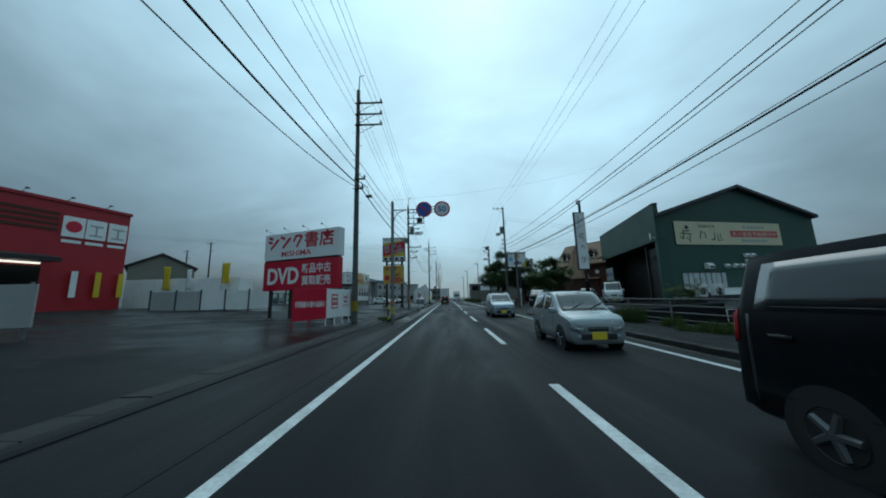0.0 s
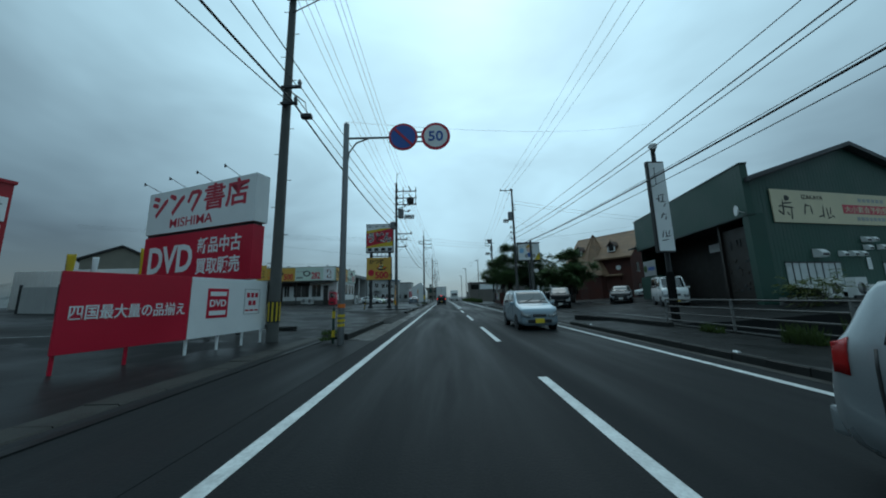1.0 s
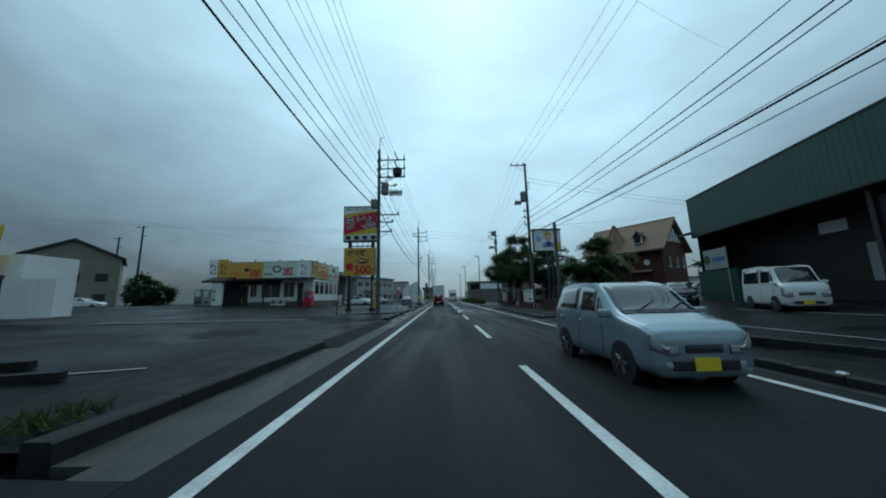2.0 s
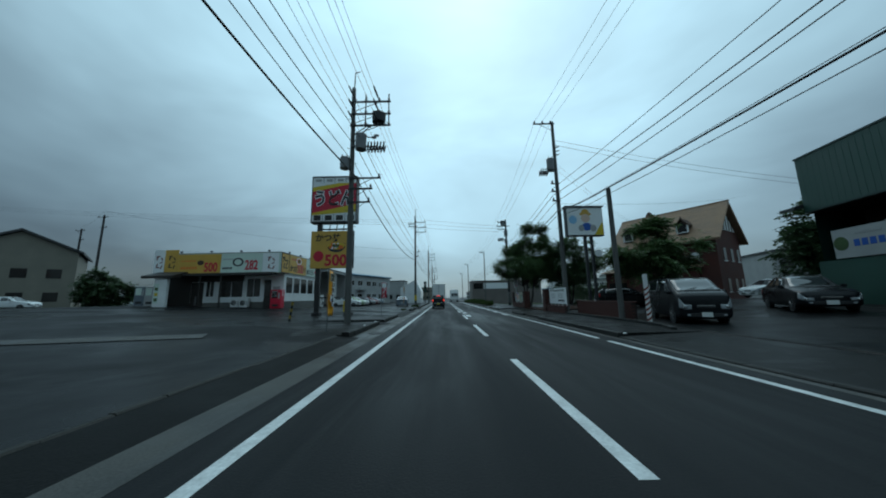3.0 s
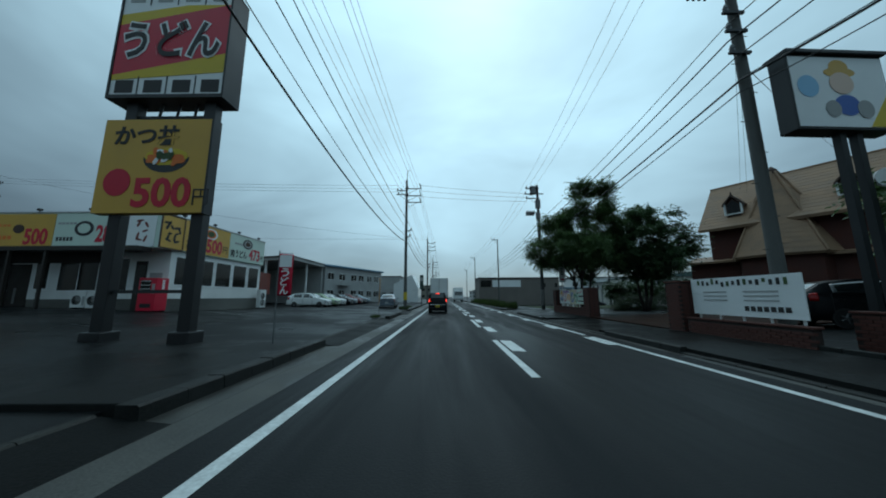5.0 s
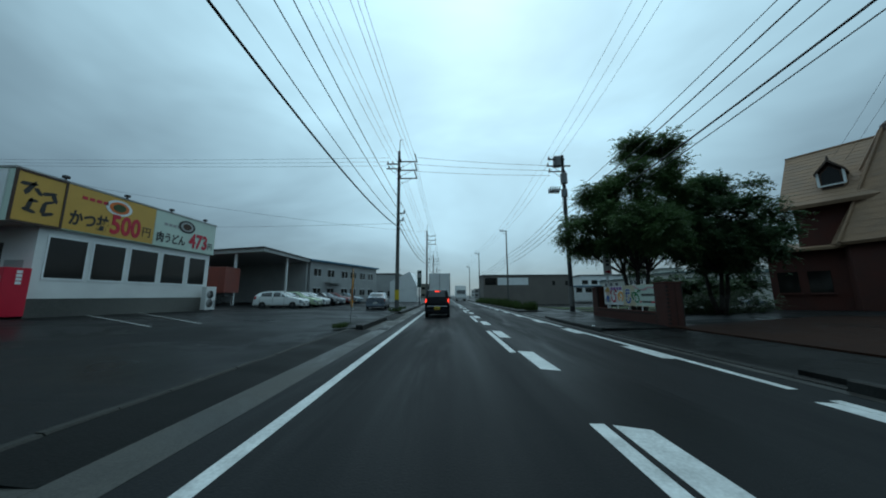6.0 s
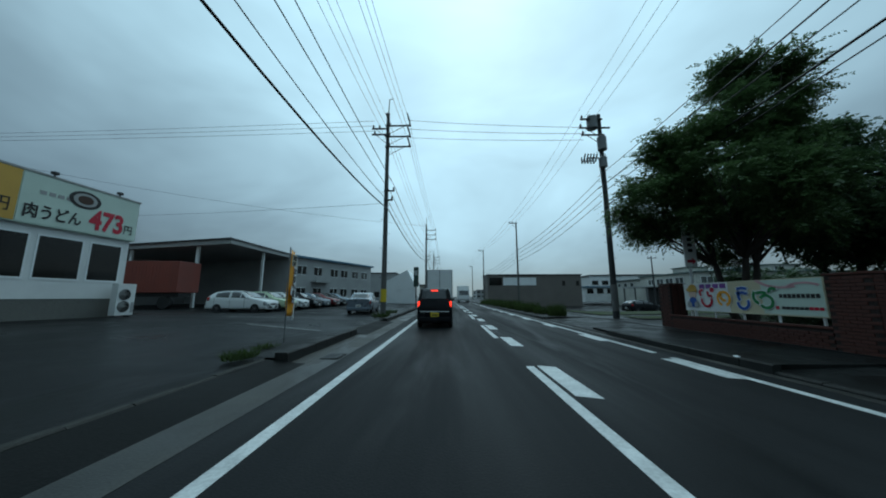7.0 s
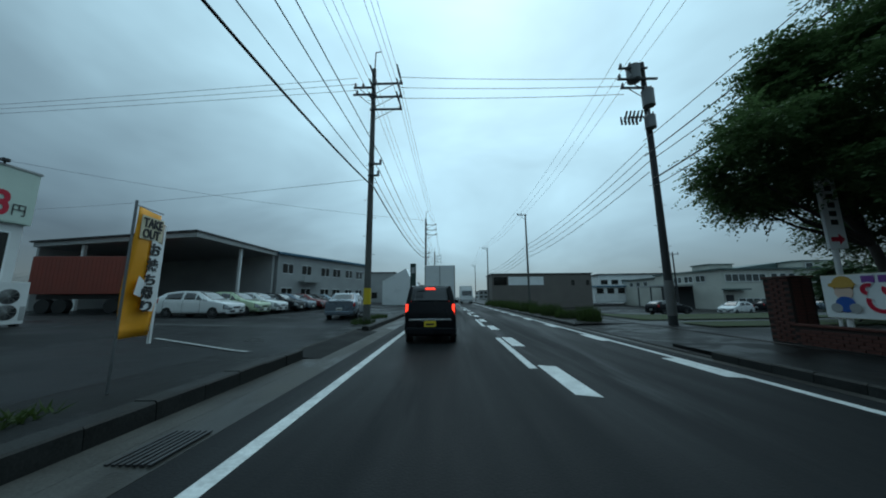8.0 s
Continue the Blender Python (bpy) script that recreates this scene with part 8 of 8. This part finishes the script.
cyl(bm, (0, 0, 11.15), (0, 0, 11.4), 0.3, 0.05, 10)
part("finial", bm, TIMBER, bay)
# dormers in the roof
for x in (8.75, 3.0):
    d = thing("dormer", "", "", Matrix.Translation((x, 2.85, 8.0)) @ Matrix.Diagonal((0.68, 0.9, 0.8, 1)))
    d.parent = s
    bm = B()
    prism(bm, [(-0.62, -0.2), (0.62, -0.2), (0.62, 1.1), (0, 1.7), (-0.62, 1.1)], -1.3, 0.5, "y")
    part("dormer_wall", bm, TIMBER, d)
    bm = B()
    prism(bm, [(-0.52, 0.15), (0.52, 0.15), (0.52, 1.0), (0, 1.5), (-0.52, 1.0)], 0.5, 0.54, "y")
    part("dormer_window", bm, GLASS, d)
    bm = B()
    box(bm, -0.78, 0.78, 0.45, 0.65, 0.0, 0.1)
    part("window_sill", bm, WHITE, d)
    for q in (-1, 1):
        bm = B()
        box(bm, min(q * 0.66, q * 0.82), max(q * 0.66, q * 0.82), 0.4, 0.62, 0.1, 1.15)
        part("window_post", bm, WHITE, d)
    bm = B()
    prism(bm, [(-0.9, 0.95), (0, 1.85), (0.9, 0.95), (0.9, 1.12), (0, 2.08), (-0.9, 1.12)], -1.5, 0.75, "y")
    part("dormer_roof", bm, TIMBER, d)
    bm = B()
    cyl(bm, (0, 0.6, 2.0), (0, 0.6, 2.35), 0.12, 0.05, 8)
    part("finial", bm, TIMBER, d)
bm = B()
cyl(bm, (2.2, HW + 0.0, 5.4), (2.2, HW + 0.1, 5.4), 0.36, n=20)
part("round_plaque", bm, WHITEWALL, s)

bm = B()
prism(bm, [(8.25, 57.1), (15.5, 57.1), (21.5, 61.5), (17.0, 66.0), (8.9, 63.5), (8.25, 63.5)], 0.0, 0.16, "z")
bm.faces.ensure_lookup_table()
for vv in bm.verts:
    if vv.co.z > 0.1:
        vv.co.z = gz(vv.co.x, vv.co.y) + 0.03
solid("yard_paving", bm, YARDBRICK, "wet red-brown brick paving of the yard before the house", "paving", kind="structure")

# far buildings on the right
s = thing("grey_block_wall", "long grey-brown flat building with a white panel", "building", pose(14.5, 128, 0.1, 0, 0, 1))
bm = B()
box(bm, -5.2, 16.4, 0, 8, -1.5, 6.05)
part("wall", bm, mat("taupe_wall", (0.150, 0.132, 0.118), 0.75, vary=0.2, scale=5), s)
bm = B()
box(bm, -1.6, 6.0, -0.06, 0.0, 3.7, 5.5)
part("white_panel", bm, WHITE, s)
bm = B()
box(bm, -4.8, -1.9, -0.05, 0.0, 3.7, 5.5)
part("dark_window", bm, GLASS, s)
for x in (12.0, 15.2):
    bm = B()
    box(bm, x, x + 0.7, -0.04, 0.0, 3.6, 4.7)
    part("window", bm, GLASS, s)
bm = B()
box(bm, -5.4, 16.6, -0.2, 8.2, 6.05, 6.25)
part("roof_edge", bm, ROOFDARK, s)


def block(x, y, w, d, h, rz, mt, label, rows=1, n=6, roof=ROOFDARK):
    b = thing("distant_building", label, "building", pose(x, y, 0.1, 0, 0, rz), group="distant buildings")
    bm = B()
    box(bm, 0, w, 0, d, -0.3, h)
    part("wall", bm, mt, b)
    bm = B()
    box(bm, -0.3, w + 0.3, -0.3, d + 0.3, h, h + 0.35)
    part("roof", bm, roof, b)
    for r in range(rows):
        for k in range(n):
            bm = B()
            z = h * (0.25 + r) / rows if rows > 1 else h * 0.55
            ww = w / n
            box(bm, k * ww + ww * 0.18, k * ww + ww * 0.82, -0.06, 0.02, z, z + min(1.3, h / rows * 0.45))
            part("window", bm, GLASS, b)
    return b


# white factory beyond the lawn
FX, FY, FB = 43.0, 110.5, -1.15
s = thing("factory", "white two-storey factory with window bands and green roofs", "building", Matrix(), group="distant buildings")
bm = B()
box(bm, FX, FX + 32, FY, FY + 15.5, FB - 0.5, 5.3)
part("wall", bm, CREAMWALL, s)
bm = B()
box(bm, FX + 0.3, FX + 10, FY + 15.5, FY + 28, FB - 0.5, 4.9)
part("side_wing", bm, CREAMWALL, s)
bm = B()
box(bm, FX - 0.35, FX + 32.3, FY - 0.35, FY + 15.7, 5.3, 5.52)
box(bm, FX - 0.1, FX + 10.3, FY + 15.7, FY + 28.3, 4.9, 5.1)
part("roof_edge", bm, ROOFGREEN, s)
bm = B()
prism(bm, [(FX + 3.2, 5.5), (FX + 16, 7.1), (FX + 30, 5.5)], FY + 4, FY + 15, "y")
part("roof", bm, ROOFGREEN, s, "shallow green sheet roof")
bm = B()
box(bm, FX + 0.4, FX + 4.3, FY + 2.5, FY + 6, 5.4, 6.35)
box(bm, FX + 13.3, FX + 18.5, FY + 0.5, FY + 4, 5.4, 6.6)
part("roof_house", bm, CREAMWALL, s)
bm = B()
box(bm, FX + 0.2, FX + 4.5, FY + 2.3, FY + 6.2, 6.35, 6.5)
box(bm, FX + 13.1, FX + 18.7, FY + 0.3, FY + 4.2, 6.6, 6.75)
part("roof_edge", bm, ROOFGREEN, s)


def flat_window(x0, x1, z0, z1, bars, front, side=False):
    """Pane, frame and upright bars on the front (y) or on the side (x) of the factory."""
    w = thing("window", "", "", Matrix())
    w.parent = s
    def face(bm, a, b, d, c0, c1):
        if side:
            box(bm, front - d, front + 0.02, a, b, c0, c1)
        else:
            box(bm, a, b, front - d, front + 0.02, c0, c1)
    bm = B()
    face(bm, x0, x1, 0.03, z0, z1)
    part("pane", bm, FACTORYGLASS, w)
    bm = B()
    face(bm, x0 - 0.08, x1 + 0.08, 0.09, z0 - 0.1, z0)
    face(bm, x0 - 0.08, x1 + 0.08, 0.09, z1, z1 + 0.08)
    for k in range(bars + 1):
        q = x0 + (x1 - x0) * k / bars
        face(bm, q - 0.05, q + 0.05, 0.07, z0, z1)
    part("window_frame", bm, WHITEWALL, w)


flat_window(FX + 0.6, FX + 6.9, 3.5, 4.55, 6, FY)
for k in range(3):
    flat_window(FX + 7.7 + 1.35 * k, FX + 8.7 + 1.35 * k, 3.75, 4.6, 1, FY)
for k in range(5):
    flat_window(FX + 13.5 + 2.6 * k, FX + 15.4 + 2.6 * k, 3.3, 4.7, 2, FY)
flat_window(FX + 13.9, FX + 15.1, 5.6, 6.3, 1, FY + 0.5)
for k in range(4):
    flat_window(FY + 3.0 + 2.6 * k, FY + 5.0 + 2.6 * k, 3.6, 4.6, 2, FX, True)
for k in range(3):
    flat_window(FY + 18.5 + 2.6 * k, FY + 19.9 + 2.6 * k, 3.5, 4.3, 1, FX + 0.3, True)
flat_window(FX + 2.2, FX + 6.6, -0.4, 0.75, 4, FY)
bm = B()
box(bm, FX + 0.3, FX + 1.5, FY - 0.04, FY + 0.02, FB, 1.35)
part("door", bm, ROOFDARK, s)
bm = B()
box(bm, FX - 0.2, FX + 3.2, FY - 1.3, FY, 2.1, 2.3)
part("awning", bm, ROOFGREEN, s)
bm = B()
box(bm, FX - 5.0, FX + 0.1, FY + 5.8, FY + 14, 2.95, 3.2)
part("carport_roof", bm, GREYWALL, s)
for y in (6.0, 9.8, 13.6):
    bm = B()
    box(bm, FX - 4.9, FX - 4.7, FY + y, FY + y + 0.2, FB - 0.3, 2.95)
    part("carport_post", bm, STEEL, s)
# dark sheet on the wall imitates the shade inside the carport
bm = B()
box(bm, FX - 0.05, FX + 0.05, FY + 5.9, FY + 13.9, FB, 2.9)
part("dark_opening", bm, ROOFDARK, s)
for k, (x, y, h, m, nm) in enumerate(((45.5, 106.5, 12, CARBLACK, "dark"), (49.6, 106.3, 8, CARBLACK, "dark"), (53.8, 106.4, 10, GREYBLUE, "grey-blue"), (23.8, 95.5, 10, CARBLACK, "black"), (35, 100, 200, CARWHITE, "white"))):
    tagged(car("parked_car", nm + " car parked on the factory's lot", x, y, h, "wagon", 4.3, 1.7, 1.48, m, plate=PLATEWHITE), group="cars on the factory's lot")
utility_pole(31.9, 105, 8.4, [(8.1, -0.7, 0.7, -0.6, 0.6)], r=0.13, material=POLE_DARK, label="slim dark utility pole on the factory's lot", steps=False)
block(43.0, 150, 20, 8, 7.2, -5, WHITEWALL, "distant white two-storey building with windows", 2, 7)
block(36.0, 138, 15, 7, 3.4, -4, WHITEWALL, "distant white low house with windows", 1, 6, ROOFBLUE)
block(66, 92, 16, 12, 9, -20, GREYWALL, "distant grey building behind the cars", 2, 5)
# strips of rough grass that follow the ground
for x0, x1, y0, y1, lb in ((9.4, 19, 76.6, 84.5, "patch of rough green grass beside the pavement"), (9.9, 26, 73.2, 75.2, "narrow strip of green grass beside the garden"), (8.6, 15, 86, 104, "rough green grass verge by the grey building")):
    bm = B()
    nx, ny = 10, 14
    g2 = [[bm.verts.new((x0 + (x1 - x0) * i / nx, y0 + (y1 - y0) * j / ny, gz(x0 + (x1 - x0) * i / nx, y0 + (y1 - y0) * j / ny) + 0.05)) for i in range(nx + 1)] for j in range(ny + 1)]
    for j in range(ny):
        for i in range(nx):
            bm.faces.new((g2[j][i], g2[j][i + 1], g2[j + 1][i + 1], g2[j + 1][i]))
    solid("lawn", bm, GRASS, lb, "grass", kind="structure")

# far skyline along the road
rnd = random.Random(21)
for i in range(16):
    sx = -1 if i % 2 else 1
    x, y = sx * rnd.uniform(14, 60), rnd.uniform(190, 330)
    block(x, y, rnd.uniform(8, 16), 8, rnd.uniform(4, 8), rnd.uniform(-15, 15), rnd.choice([WHITEWALL, GREYWALL, BEIGEWALL]), "far low building along the road", 2, 4)
bm = B()
rnd = random.Random(4)
for side, x0, x1, y0, hh in ((-1, -1400, -130, 620, 120), (1, 500, 1500, 1500, 60)):
    n = 40
    lo, hi = [], []
    for i in range(n + 1):
        x = x0 + (x1 - x0) * i / n
        h = hh * (0.45 + 0.55 * math.sin(math.pi * i / n)) * (0.8 + 0.25 * noise.noise((i * 0.35, side, 0)))
        h *= 1 if 2 < i < n - 2 else 0.3
        lo.append(bm.verts.new((x, y0, -2)))
        hi.append(bm.verts.new((x, y0 + 260, h)))
    for i in range(n):
        bm.faces.new((lo[i], lo[i + 1], hi[i + 1], hi[i]))
# haze put into the material: blue-grey colour that fades to clear with height
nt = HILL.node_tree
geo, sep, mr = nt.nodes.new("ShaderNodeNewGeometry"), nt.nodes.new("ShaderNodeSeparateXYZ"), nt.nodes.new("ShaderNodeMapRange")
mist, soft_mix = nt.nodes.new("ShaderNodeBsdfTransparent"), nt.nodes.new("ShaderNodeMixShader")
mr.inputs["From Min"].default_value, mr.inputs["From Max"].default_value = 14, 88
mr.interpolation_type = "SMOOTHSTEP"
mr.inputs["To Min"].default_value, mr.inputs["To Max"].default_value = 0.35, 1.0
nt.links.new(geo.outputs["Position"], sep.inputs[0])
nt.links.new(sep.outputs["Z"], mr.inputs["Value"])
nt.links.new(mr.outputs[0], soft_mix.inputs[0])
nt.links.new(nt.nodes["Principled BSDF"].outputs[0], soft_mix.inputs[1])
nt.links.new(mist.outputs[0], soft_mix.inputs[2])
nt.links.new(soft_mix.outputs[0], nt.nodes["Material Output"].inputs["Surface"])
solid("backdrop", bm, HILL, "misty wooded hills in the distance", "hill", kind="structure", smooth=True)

# ---- bricks of the garden walls, last ----
for w, x, y0, y1, z0, z1, thick in BRICKS:
    rows = int((z1 - z0 - 0.01) / 0.076)
    rnd = random.Random(int(y0 * 10))
    for r in range(rows):
        z = z0 + 0.04 + 0.076 * r
        n = int((y1 - y0) / 0.225)
        for k in range(n):
            y = y0 + (k + (0.5 if r % 2 == 0 else 0.95)) * (y1 - y0) / (n + 0.5)
            ob = new("brick", brick_mesh)
            ob.parent = w
            ob.matrix_basis = pose(x - thick / 2 + 0.045 + rnd.uniform(-0.004, 0.003), y, z, 0, 0, 90)
        if thick > 0.4:
            for k in range(2):
                ob = new("brick", brick_mesh)
                ob.parent = w
                ob.matrix_basis = pose(x - thick / 2 + thick * (0.3 + 0.4 * k), y0 + 0.045 + rnd.uniform(-0.003, 0.003), z)
